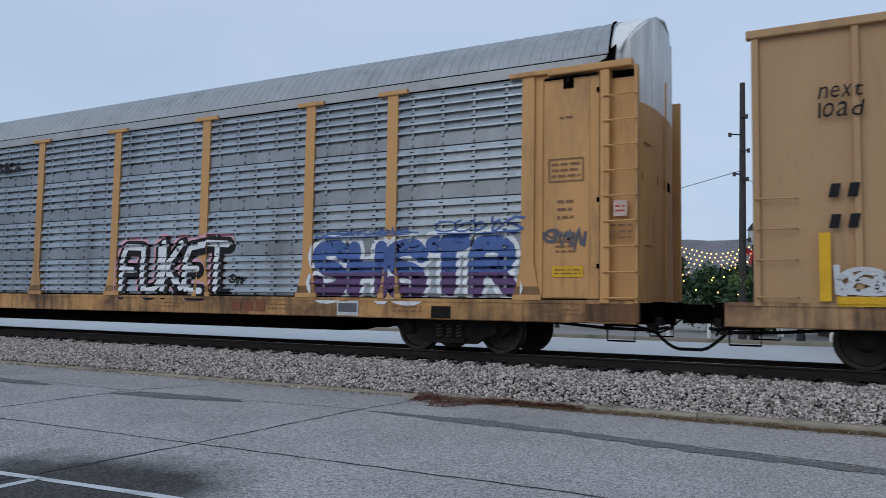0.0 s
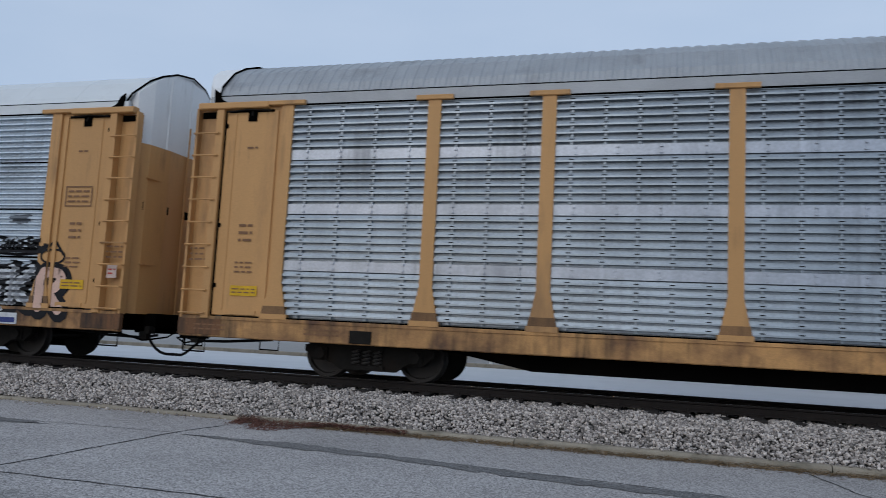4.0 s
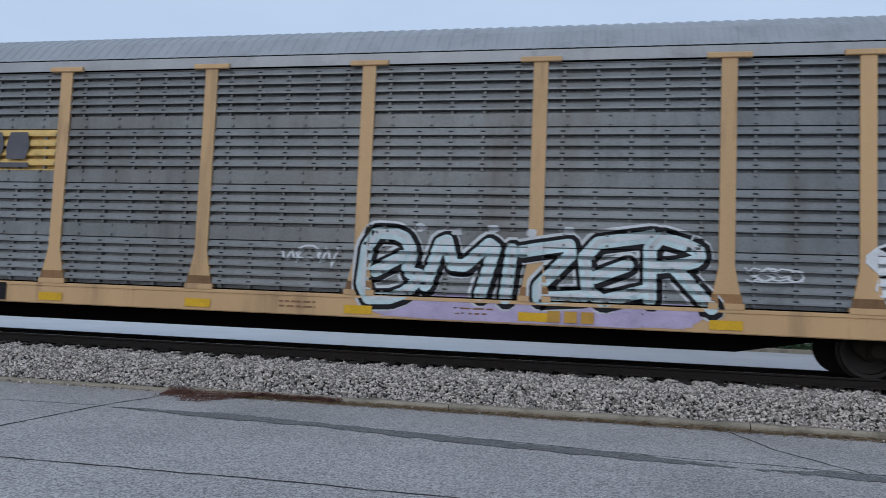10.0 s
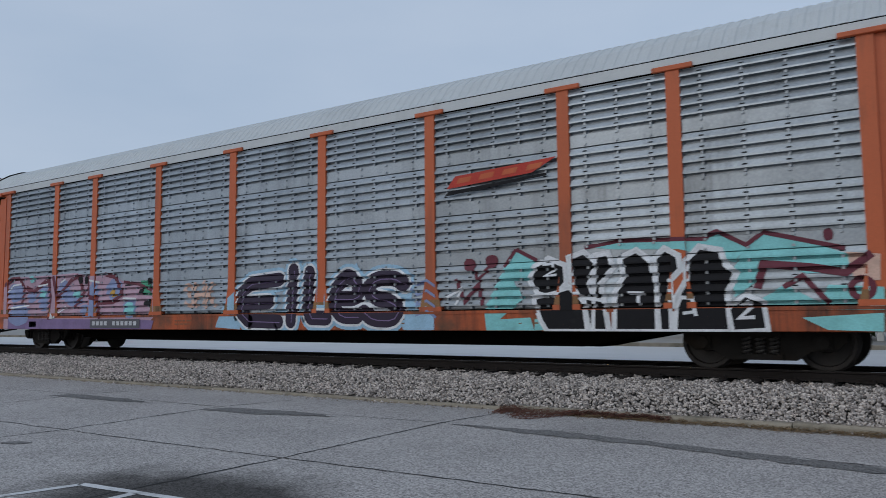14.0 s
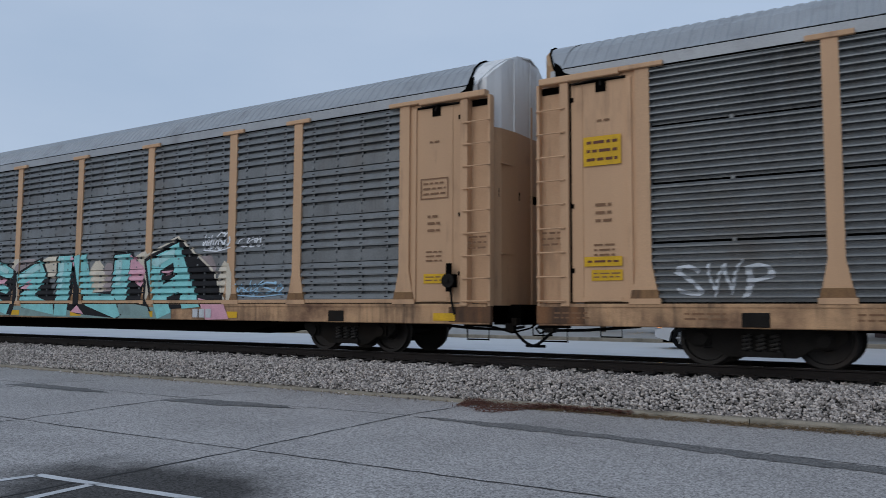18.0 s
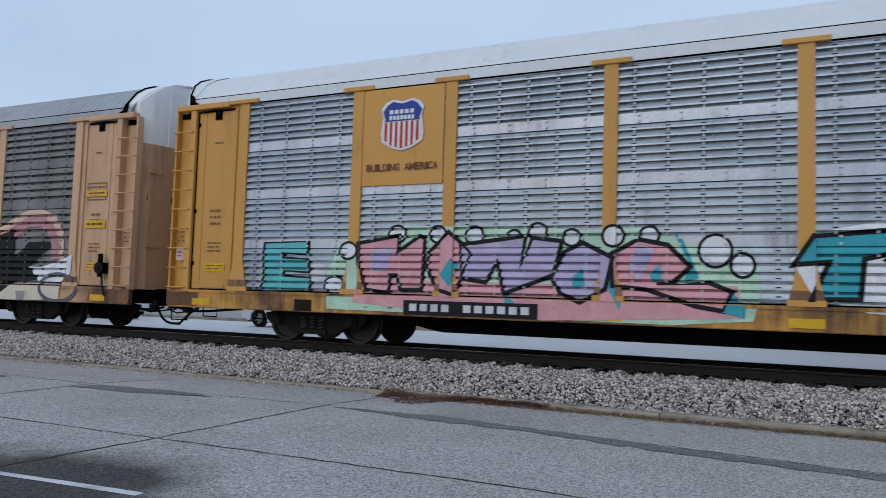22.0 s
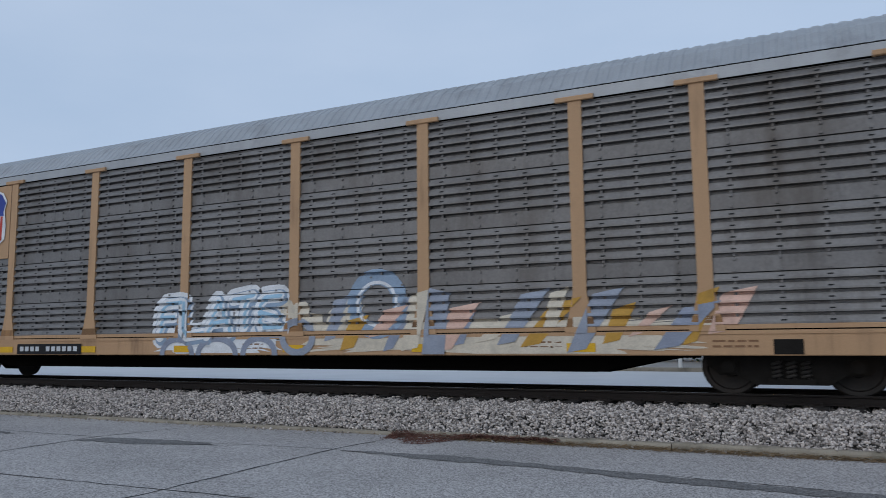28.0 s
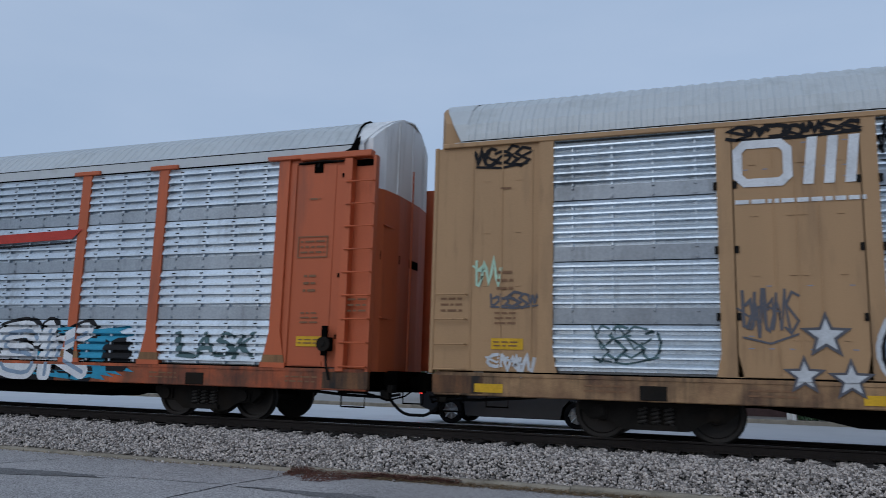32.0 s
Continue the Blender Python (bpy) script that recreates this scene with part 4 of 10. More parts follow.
def end_bay(car, spec, s, new_kind):
    """The closed bay at one end of a rack: plate, ladder, header beam, end doors."""
    p, door, top = spec["end"], spec["door"], spec["top"] if s > 0 else spec.get("top_rear", spec["top"])
    back = 0.0 if new_kind else 0.11
    x = lambda a, b: sorted((s * a, s * b))
    lad0, lad1 = (13.31, 13.855) if not new_kind else (13.27, 13.9)
    if new_kind:
        # a flush plate with folded seams and a short ladder low down
        b = Build().bar(*x(12.08, lad1), END_Y, -1.36, 1.0, EAVE - 0.02, 0.008)
        for xs in (12.20, 12.72, 13.24):
            b.box(*x(xs, xs + 0.022), END_Y - 0.014, END_Y, 1.03, EAVE - 0.06)
        for z in (1.5, 2.4, 3.3, 4.2):
            for xs in (12.4, 12.95):
                b.box(*x(xs, xs + 0.09), END_Y - 0.01, END_Y, z, z + 0.016)
        part("end_plate", b.mesh("end_plate"), p, car)
        part("corner_post", Build().bar(*x(lad1, lad1 + 0.06), -1.47, -1.33, 0.95, EAVE, 0.015), p, car)
    else:
        b = Build()
        b.bar(*x(12.08, lad0), END_Y, -1.36, 1.0, EAVE - 0.02, 0.008)
        b.bar(*x(12.16, 12.24), END_Y - 0.03, END_Y, 1.05, EAVE - 0.1, 0.006)
        b.box(*x(13.02, 13.06), END_Y - 0.012, END_Y, 1.1, EAVE - 0.15)
        b.box(*x(12.35, 12.95), END_Y - 0.014, END_Y + 0.01, 1.02, 1.10)
        part("end_plate", b.mesh("end_plate"), p, car)
        part("ladder_recess", Build().bar(*x(lad0, lad1), -1.36, -1.31, 0.99, EAVE - 0.05, 0.006), p, car)
        part("ladder_stile", Build().bar(*x(lad0 - 0.05, lad0 + 0.10), -1.53, -1.34, 0.93, EAVE - 0.06, 0.012), p, car)
        part("ladder_stile", Build().bar(*x(lad1 - 0.035, lad1 + 0.012), -1.49, -1.34, 0.93, EAVE - 0.03, 0.008), p, car)
        # black strip put in for the shade of the gap beside the stile
        part("gap_seal", Build().box(*x(lad0 - 0.085, lad0 - 0.052), -1.462, -1.40, 1.0, EAVE - 0.08), BLACK, car)
        for z in (1.5, 2.6, 4.45):
            part("hinge", Build().box(*x(lad0 - 0.125, lad0 - 0.06), -1.475, -1.45, z, z + 0.075), BLACK, car)
        # black strips painted in for the shade below the header beam
        part("gap_seal", Build().box(*x(12.25, 13.2), -1.462, -1.42, EAVE - 0.12, EAVE - 0.075), BLACK, car)
        part("gap_seal", Build().box(*x(lad0 + 0.11, lad1 - 0.04), -1.372, -1.362, EAVE - 0.19, EAVE - 0.07), BLACK, car)
        b = Build().bar(*x(12.35, 13.9 - back), -1.56, -1.38, EAVE - 0.06, EAVE + 0.06, 0.015)
        b.bar(*x(11.62, 12.35), -1.545, -1.38, EAVE - 0.02, EAVE + 0.062, 0.012)
        part("header_beam", b.mesh("header_beam"), p, car)
    rungs(car, s, *x(lad0 + 0.02, lad1 - 0.01), p, 4 if new_kind else 9)
    part("end_sill", Build().bar(*x(13.0, 13.88), -1.492, -1.40, 0.63, 0.94, 0.01), GREASE, car, "greasy rust-brown end of the sill")
    if s > 0 and spec["lock"]:
        g = part("lock_gear", Build().box(12.98, 13.16, -1.60, -1.46, 1.28, 1.52).box(13.02, 13.12, -1.64, -1.58, 1.2, 1.72), BLACK, car, "black greasy locking gear")
        part("lock_wheel", Build().disc((13.07, 1.40), 0.13, -1.67, -1.63, 14).disc((13.07, 1.40), 0.04, -1.70, -1.66, 10), TRUCK, g)
        part("lock_rod", Build().tube([(13.07, -1.56, 1.3), (13.1, -1.55, 1.0), (13.14, -1.52, 0.78)], 0.022, 6), TRUCK, g)
    # far corner of the end bay
    part("far_plate", Build().bar(*x(12.08, 14.06 - back), 1.36, 1.455, 1.0, EAVE - 0.02, 0.008).mesh("far_plate"), p, car)
    pts = [(xx - s * back if abs(xx) > 13.6 else xx, y) for xx, y in end_wall_pts(s)]
    if s > 0:
        pts = pts[::-1]
    cut = 4.28
    b = Build().extrude_z(pts, 0.95, cut)
    for z in (1.9, 3.6):
        b.box(*x(13.98 - back, 14.03 - back), -1.1, -0.62, z, z + 0.03)
    part("end_door", b.mesh("end_door"), door, car)
    # dark pull slots in the door leaves, and the zinc corner leaf of the newer cars
    if s > 0:
        for ya, yb in ((-1.10, -0.42), (0.05, 0.5)) if not new_kind else ():
            xa, xb = bow(ya, back), bow(yb, back)
            b = Build().extrude_z([(xa - 0.02, ya), (xa + 0.006, ya), (xb + 0.006, yb), (xb - 0.02, yb)][::-1], 2.97, 3.13)
            part("door_slot", b, BLACK, car)
        if new_kind:
            b = Build().extrude_z([(13.80, -1.332), (13.828, -1.338), (13.985, -1.06), (13.96, -1.05)][::-1], 1.0, 4.2)
            part("corner_leaf", b, BANDGREY, car, "grey zinc corner leaf of the end door")
    # upper part of the end, and the roof's slanting edge over it
    b = crown(s, spec["high"], cut, back)
    part("end_crown", b.mesh("end_crown"), top, car)
    me, edge = shared(("hood", s, spec["high"], back), lambda: hood(s, spec["high"], back))
    cover = part("roof_hood", me.copy(), None, car)
    cover.data.materials.append(top if spec["pale_hood"] and (s > 0 or not new_kind) else spec["roof"])
    b = Build().tube([(s * (14.08 - back), 0.05, 0.98), (s * (14.08 - back), 0.05, 4.9)], 0.02, 5)
    part("door_rod", b.mesh("door_rod"), door, car)
    if not new_kind:
        # weather seal along the slanting edge, with a torn flap at its foot
        if spec["pale_hood"]:
            edge = [(s * (13.14 + 0.26 * min(1, abs(yy) / 1.4)), yy * 1.012, zz + 0.03) for yy, zz in arch(spec["high"])]
        b = Build().tube(edge, 0.021, 5)
        b.extrude_y([(s * 13.20, EAVE + 0.066), (s * 13.50, EAVE + 0.066), (s * 13.52, EAVE + 0.34), (s * 13.42, EAVE + 0.27), (s * 13.34, EAVE + 0.13)][::s], -1.497, -1.46)
        part("roof_seal", b.mesh("roof_seal"), BLACK, car)
        b = Build().box(*x(12.60, 12.78), -1.475, -1.44, EAVE - 0.29, EAVE - 0.08)
        part("latch_hole", b.mesh("latch_hole"), BLACK, car)
        b = Build().tube([(s * 12.3, -1.5, EAVE - 0.10), (s * 12.8, -1.52, EAVE - 0.085), (s * 13.2, -1.5, EAVE - 0.11)], 0.014, 5)
        b.tube([(s * 12.7, -1.47, EAVE - 0.1), (s * 12.68, -1.50, EAVE - 0.2)], 0.02, 5)
        part("door_latch", b.mesh("door_latch"), TRUCK, car)


def boxcar(k, spec):
    car = car_frame(k, spec)
    spec["style"], spec["lanes"] = "band", [(-13.5, 13.5, "p")]
    b = Build().bar(-13.43, 13.43, -1.45, 1.45, 0.9, 5.0, 0.02)
    part("body", b.mesh("body"), spec["paint"], car)
    x = -13.2
    for i in range(21):
        x = -13.38 + i * 1.338
        b = Build().extrude_z([(x - 0.06, -1.44), (x - 0.045, -1.52), (x + 0.045, -1.52), (x + 0.06, -1.44)], 0.92, 4.95)
        part("side_rib", b.mesh("side_rib"), spec["paint"], car)
    b = Build().bar(-13.5, 13.5, -1.55, -1.42, 4.95, 5.08, 0.015).bar(-13.5, 13.5, 1.42, 1.55, 4.95, 5.08, 0.015)
    part("top_chord", b.mesh("top_chord"), spec["paint"], car)
    part("roof", Build().extrude_x([(-1.5, 5.06), (0, 5.2), (1.5, 5.06), (1.5, 5.02), (-1.5, 5.02)], -13.45, 13.45).mesh("roof"), ROOFGREY, car)
    for z in (1.05, 1.6, 2.05, 2.5):
        part("rung", Build().tube([(-13.4, -1.47, z), (-13.38, -1.56, z), (-12.85, -1.56, z), (-12.83, -1.47, z)], 0.013, 5).mesh("rung"), spec["paint"], car)
    return car


# ---------------------------------------------------------------- the cars, from the front of the train to its rear
def look_of(**kw):
    base = dict(style="band", paint=YELLOW, post=YELLOW, cap=YELLOW, sill=YELLOW, end=YELLOW, door=YELLOW, top=WHITE,
                sheet=ZINC, band=BANDGREY, far=GREY, roof=ROOFGREY, roof_kind="ribbed", high=0.0, groove=0.19, pale_hood=False, clamps=True, lock=False, foot=False, kick=False)
    one = kw.pop("one", None)
    if one is not None:
        for key in ("paint", "post", "cap", "sill", "end", "door"):
            base[key] = one
    base.update(kw)
    return base


LOOKS = {
    0: look_of(one=BUFF, truck_x=11.1, name="boxcar", label="tan steel boxcar with ribbed sides and black lettering"),
    1: look_of(pale_hood=True, high=0.13, label="yellow autorack car with bright ribbed steel sides and sprayed lettering"),
    2: look_of(pale_hood=True, high=0.13, style="close", sheet=ZINC, band=LOUVREBAND, label="yellow autorack car with plain light ribbed steel sides"),
    3: look_of(high=0.07, style="slot", sheet=SILVER, band=BLACK, roof=ROOFWHITE, roof_kind="smooth", label="yellow autorack car with silver slotted sides and blue tags"),
    4: look_of(high=0.07, one=GOLD, style="slot", sheet=ZINC, band=BLACK, roof=ROOFWHITE, roof_kind="smooth", label="golden yellow autorack car with slotted zinc sides and a shield panel"),
    5: look_of(one=TAN_YELLOW, sheet=GREY, band=GREY, label="tan autorack car with weathered grey sides and a yellow board"),
    6: look_of(one=PALE, high=0.16, groove=0.07, top_rear=PALE, clamps=False, style="new", sheet=LOUVRE, band=MIDZINC, top=BUFF, roof=ROOFWHITE, roof_kind="smooth", label="white autorack car with open silver louvred sides"),
    7: look_of(pale_hood=True, one=ORANGE, sheet=ZINC, band=ZINC, roof=ROOFPALE, label="orange autorack car with zinc sides covered in sprayed lettering"),
    8: look_of(one=TAN, style="slot", sheet=GREY, band=BLACK, door=BUFF, top=BUFF, label="tan autorack car with dark slotted sides and a yellow board"),
    9: look_of(kick=True, pale_hood=True, lock=True, one=TAN, sheet=GREY, band=GREY, label="tan autorack car with a huge turquoise sprayed word along its side"),
    10: look_of(one=GOLD, style="close", sheet=MIDZINC, band=LOUVREBAND, roof=ROOFWHITE, roof_kind="smooth", label="golden autorack car with pink and teal sprayed words"),
    11: look_of(pale_hood=True, lock=True, one=TAN, sheet=DARK, band=DARK, label="tan autorack car with dark ribbed sides and sprayed lettering"),
    12: look_of(one=MAROON, high=0.06, foot=True, post=FADED, cap=FADED, sill=YELLOW, style="fine", sheet=BLACKENED, band=BLACK, top=TAN, roof=ROOFOLD, label="weathered maroon autorack car with blackened slotted sides"),
    13: look_of(kick=True, pale_hood=True, one=OLDTAN, sheet=OLDZINC, band=OLDZINC, label="tan autorack car with dark ribbed sides and a large shield panel"),
    14: look_of(pale_hood=True, lock=True, one=BUFF, high=0.16, groove=0.07, style="new", sheet=LOUVRE, band=BANDGREY, top=BUFF, door=BUFF, roof=ROOFPALE, label="buff autorack car with silver louvred sides and grey sprayed lettering"),
    15: look_of(pale_hood=True, lock=True, one=ORANGE, sheet=LOUVRE, band=MIDZINC, roof=ROOFPALE, label="orange autorack car with blue and white sprayed lettering"),
}


def cars():
    made = {}
    for k, spec in LOOKS.items():
        made[k] = boxcar(k, spec) if k == 0 else autorack(k, spec)
    return made


TRAIN = cars()


def lay(k, tris, mat, layer=0, name="graffiti", label=""):
    return spray(TRAIN[k], LOOKS[k], tris, mat, layer, name, label)


def split(tris, z, upper):
    res = []
    for t in tris:
        q = clip(t, 1, z, 99) if upper else clip(t, 1, -99, z)
        res += [[q[0], q[i], q[i + 1]] for i in range(1, len(q) - 1)] if q else []
    return res


def piece(k, text, x0, x1, z0, z1, coats, seed=1, wild=0.12, slant=0.0, gap=0.04, label="", weights=None):
    """A sprayed word in several coats: (paint, fatness, shift along, shift up)."""
    for i, (mat, fat, dx, dz) in enumerate(coats):
        lay(k, word(text, x0, x1, z0, z1, fat, slant, wild, seed, gap, dx, dz, weights), mat, i + 1, "graffiti", label if i == 0 else "")


STROKES = {
    "F": (((0, 0), (0, 1), (1, 1)), ((0, 0.5), (0.7, 0.5))), "U": (((0, 1), (0, 0.2), (0.2, 0), (0.8, 0), (1, 0.2), (1, 1)),),
    "K": (((0, 0), (0, 1)), ((1, 1), (0.08, 0.46), (1, 0))), "E": (((1, 1), (0, 1), (0, 0), (1, 0)), ((0, 0.5), (0.75, 0.5))),
    "T": (((0, 1), (1, 1)), ((0.5, 1), (0.5, 0))), "H": (((0, 0), (0, 1)), ((1, 0), (1, 1)), ((0, 0.5), (1, 0.5))),
    "S": (((1, 0.85), (0.8, 1), (0.2, 1), (0, 0.8), (0.2, 0.56), (0.8, 0.44), (1, 0.2), (0.8, 0), (0.2, 0), (0, 0.15)),),
    "R": (((0, 0), (0, 1), (0.75, 1), (1, 0.8), (0.75, 0.5), (0, 0.5)), ((0.45, 0.5), (1, 0))), "M": (((0, 0), (0.08, 1), (0.5, 0.3), (0.92, 1), (1, 0)),),
    "A": (((0, 0), (0.45, 1), (0.55, 1), (1, 0)), ((0.2, 0.36), (0.8, 0.36))), "D": (((0, 0), (0, 1), (0.6, 1), (1, 0.7), (1, 0.3), (0.6, 0), (0, 0)),),
    "i": (((0.5, 0), (0.5, 0.68)), ((0.5, 0.92), (0.5, 1))), "L": (((0, 1), (0, 0), (1, 0)),), "N": (((0, 0), (0, 1), (1, 0), (1, 1)),),
    "O": (((0.5, 1), (0.15, 0.85), (0, 0.5), (0.15, 0.15), (0.5, 0), (0.85, 0.15), (1, 0.5), (0.85, 0.85), (0.5, 1)),),
    "n": (((0, 0), (0, 1)), ((0, 0.7), (0.3, 1), (0.75, 1), (1, 0.7), (1, 0))), "Y": (((0, 1), (0.5, 0.48), (1, 1)), ((0.5, 0.48), (0.45, 0))),
    "e": (((0, 0.5), (1, 0.5), (0.95, 0.8), (0.65, 1), (0.3, 1), (0, 0.7), (0, 0.3), (0.3, 0), (0.95, 0.06)),),
    "C": (((1, 0.75), (0.75, 1), (0.25, 1), (0, 0.7), (0, 0.3), (0.25, 0), (0.75, 0), (1, 0.25), (0.65, 0.34)),),
    "W": (((0, 1), (0.22, 0), (0.5, 0.75), (0.78, 0), (1, 1)),), "Z": (((0, 1), (1, 1), (0, 0), (1, 0)),), "B": (((0, 0), (0, 1), (0.7, 1), (0.9, 0.76), (0.7, 0.53), (1, 0.28), (0.75, 0), (0, 0)), ((0, 0.52), (0.7, 0.53))),
    "I": (((0.5, 0), (0.5, 1)),),
}


def brush(pts, w):
    """A round-tipped spray stroke: straight runs with discs at the joints."""
    tris = []
    for (ax, az), (bx, bz) in zip(pts, pts[1:]):
        d = Vector((bx - ax, bz - az))
        if d.length < 1e-4:
            continue
        n = Vector((-d.y, d.x)).normalized() * (w / 2)
        tris += [[(ax + n.x, az + n.y), (ax - n.x, az - n.y), (bx - n.x, bz - n.y)], [(ax + n.x, az + n.y), (bx - n.x, bz - n.y), (bx + n.x, bz + n.y)]]
    for x, z in pts:
        ring_pts = [(x + w / 2 * math.cos(math.pi * j / 5), z + w / 2 * math.sin(math.pi * j / 5)) for j in range(10)]
        tris.append(ring_pts)
    return tris


def eased(pts):
    """Corners cut once, the ends kept."""
    closed = pts[0] == pts[-1]
    res = [] if closed else [pts[0]]
    for (ax, az), (bx, bz) in zip(pts, pts[1:]):
        res += [(ax * 0.78 + bx * 0.22, az * 0.78 + bz * 0.22), (ax * 0.22 + bx * 0.78, az * 0.22 + bz * 0.78)]
    res.append(res[0] if closed else pts[-1])
    return res


def letter(c, x0, x1, z0, z1, body, w, slant=0.0, wild=0.05, seed=1, dx=0.0, dz=0.0):
    """One sprayed letter: strokes of width w inside a box that fits strokes of width body."""
    rnd = random.Random(seed * 31 + ord(c))
    tris = []
    wx, wz = x1 - x0 - body, z1 - z0 - body
    for line in STROKES[c]:
        pts = []
        closed = line[0] == line[-1]
        for u, v in line:
            u, v = u + rnd.uniform(-wild, wild), v + rnd.uniform(-wild, wild)
            pts.append((x0 + body / 2 + wx * u + slant * (v - 0.5) * wz + dx, z0 + body / 2 + wz * v + dz))
        if closed:
            pts[-1] = pts[0]
        tris += brush(eased(pts), w)
    return tris


def letters(k, boxes, body, coats, seed=1, wild=0.05, label="", layer=1):
    """A sprayed word in several coats; a coat is (paint, width more than the body, shift along, shift up)."""
    for i, (mat, more, dx, dz) in enumerate(coats):
        tris = [t for j, (c, x0, x1, z0, z1, sl) in enumerate(boxes) for t in letter(c, x0, x1, z0, z1, body, max(0.02, body + more), sl, wild, seed + j, dx, dz)]
        lay(k, tris, mat, layer + i, "graffiti", label if i == 0 else "")


def row_of(text, x0, x1, z0, z1, slant=0.0, over=0.04, lift=0.0, seed=1):
    """Letter boxes side by side, slightly over one another, each a little up or down."""
    rnd = random.Random(seed)
    w = [0.5 if c in "iI" else 1.3 if c in "MW" else 1.0 for c in text]
    res, x = [], x0
    for c, ww in zip(text, w):
        span, d = (x1 - x0) * ww / sum(w), rnd.uniform(-lift, lift)
        res.append((c, x - span * over, x + span * (1 + over), z0 + d, z1 + d, slant + rnd.uniform(-lift, lift)))
        x += span
    return res


def bars(k, x0, x1, z0, z1, rows, mat, layer=6, seed=1, name="stencil"):
    """Small stencilled lines that cannot be read."""
    rnd = random.Random(seed)
    h = (z1 - z0) / rows
    tris = []
    for r in range(rows):
        x = x0
        while x < x1 - 0.02:
            w = min(rnd.uniform(0.05, 0.2), x1 - x)
            tris += rect(x, x + w, z1 - (r + 0.66) * h, z1 - (r + 0.32) * h)
            x += w + 0.035
    lay(k, tris, mat, layer, name)


def number_board(k, x0, x1, z0, z1, ground=P_BLACK, ink=P_SILVER):
    """The painted board on the sill with the car's mark, as plain bars."""
    lay(k, rect(x0, x1, z0, z1), ground, 5, "number_board", "black painted board with pale marks")
    n = 11
    w = (x1 - x0) / (n + 1)
    tris = []
    for i in range(n):
        if i == 4:
            continue
        a = x0 + w * (0.6 + i)
        tris += rect(a, a + w * 0.68, z0 + 0.07, z1 - 0.06)
    lay(k, tris, ink, 6, "number_mark")


def shield(k, x0, x1, z0, z1, word_marks=True):
    """A heraldic shield: blue chief over red and white stripes."""
    cx, w, h = (x0 + x1) / 2, x1 - x0, z1 - z0

    def outline(g):
        a, b, lo, hi = x0 - g, x1 + g, z0 - g, z1 + g
        s = [(cx, hi - 0.05 * h), (cx + 0.25 * w, hi), (b - 0.12 * w, hi - 0.06 * h), (b - 0.0 * w, hi - 0.2 * h), (b - 0.06 * w, hi - 0.36 * h),
             (b - 0.01 * w, lo + 0.42 * h), (b - 0.03 * w, lo + 0.2 * h), (cx + 0.26 * w, lo + 0.06 * h), (cx, lo)]
        return s + [(2 * cx - x, z) for x, z in s[-2:0:-1]]

    lay(k, poly(outline(0.045)), P_WHITE, 4, "shield", "blue, red and white painted shield")
    body = poly(outline(0.0))
    zc = z0 + 0.58 * h
    lay(k, split(body, zc, True), P_NAVY_BLUE, 5, "shield_chief")
    low = split(body, zc - 0.01, False)
    lay(k, low, P_WHITE, 5, "shield_field")
    red = []
    for i in range(7):
        a = x0 + w * (0.05 + i * 0.135)
        for t in low:
            q = clip(t, 0, a, a + w * 0.07)
            if q:
                red += [[q[0], q[j], q[j + 1]] for j in range(1, len(q) - 1)]
    lay(k, red, P_RED, 6, "shield_stripe")
    if word_marks:
        marks = []
        for r, n in ((0.78, 5), (0.655, 7)):
            for i in range(n):
                a = x0 + w * (0.17 + 0.66 * i / n)
                marks += rect(a, a + 0.66 * w / n * 0.72, z0 + (r - 0.045) * h, z0 + (r + 0.045) * h)
        lay(k, marks, P_WHITE, 6, "shield_mark")


P_SALMON, P_VIOLET, P_PLACARD = paint("salmon", (0.60, 0.30, 0.33)), paint("violet", (0.20, 0.14, 0.27)), paint("placard", (0.55, 0.42, 0.36))
P_NAVY_BLUE = paint("shield_blue", (0.03, 0.055, 0.26))


def board(k, x0, x1, z0, z1, mat, label):
    """A flat steel plate fixed over the ribs between two posts."""
    LOOKS[k].setdefault("plates", []).append((x0 - 0.1, x1 + 0.1, z0 - 0.02, z1 + 0.1))
    part("name_board", Build().bar(x0, x1, POST_Y, -1.42, z0, z1, 0.006), mat, TRAIN[k], label)


def end_marks(k, s, seed, yellow=True, frame=True):
    """Stencils, a caution plate and data lines on an end plate."""
    a, b = sorted((s * 12.32, s * 12.98))
    ink = P_STENCIL
    if frame:
        lay(k, ribbon([(a + 0.03, 3.36), (b - 0.03, 3.36), (b - 0.03, 2.98), (a + 0.03, 2.98), (a + 0.03, 3.36)], 0.022), ink, 3, "data_frame")
        bars(k, a + 0.08, b - 0.08, 3.02, 3.32, 3, ink, 3, seed)
    bars(k, a + 0.18, b - 0.2, 2.3, 2.7, 3, ink, 3, seed + 1)
    bars(k, a + 0.15, b - 0.15, 1.75, 2.0, 3, ink, 3, seed + 2)
    bars(k, a + 0.22, b - 0.22, 4.02, 4.12, 1, ink, 3, seed + 3)
    if yellow:
        lay(k, rect(a + 0.1, b - 0.02, 1.36, 1.54), P_SAFETY, 3, "caution_plate", "yellow caution plate")
        bars(k, a + 0.14, b - 0.06, 1.39, 1.51, 2, ink, 4, seed + 4)
    la, lb = sorted((s * 13.4, s * 13.78))
    bars(k, la, lb, 1.95, 2.25, 3, ink, 1, seed + 5)


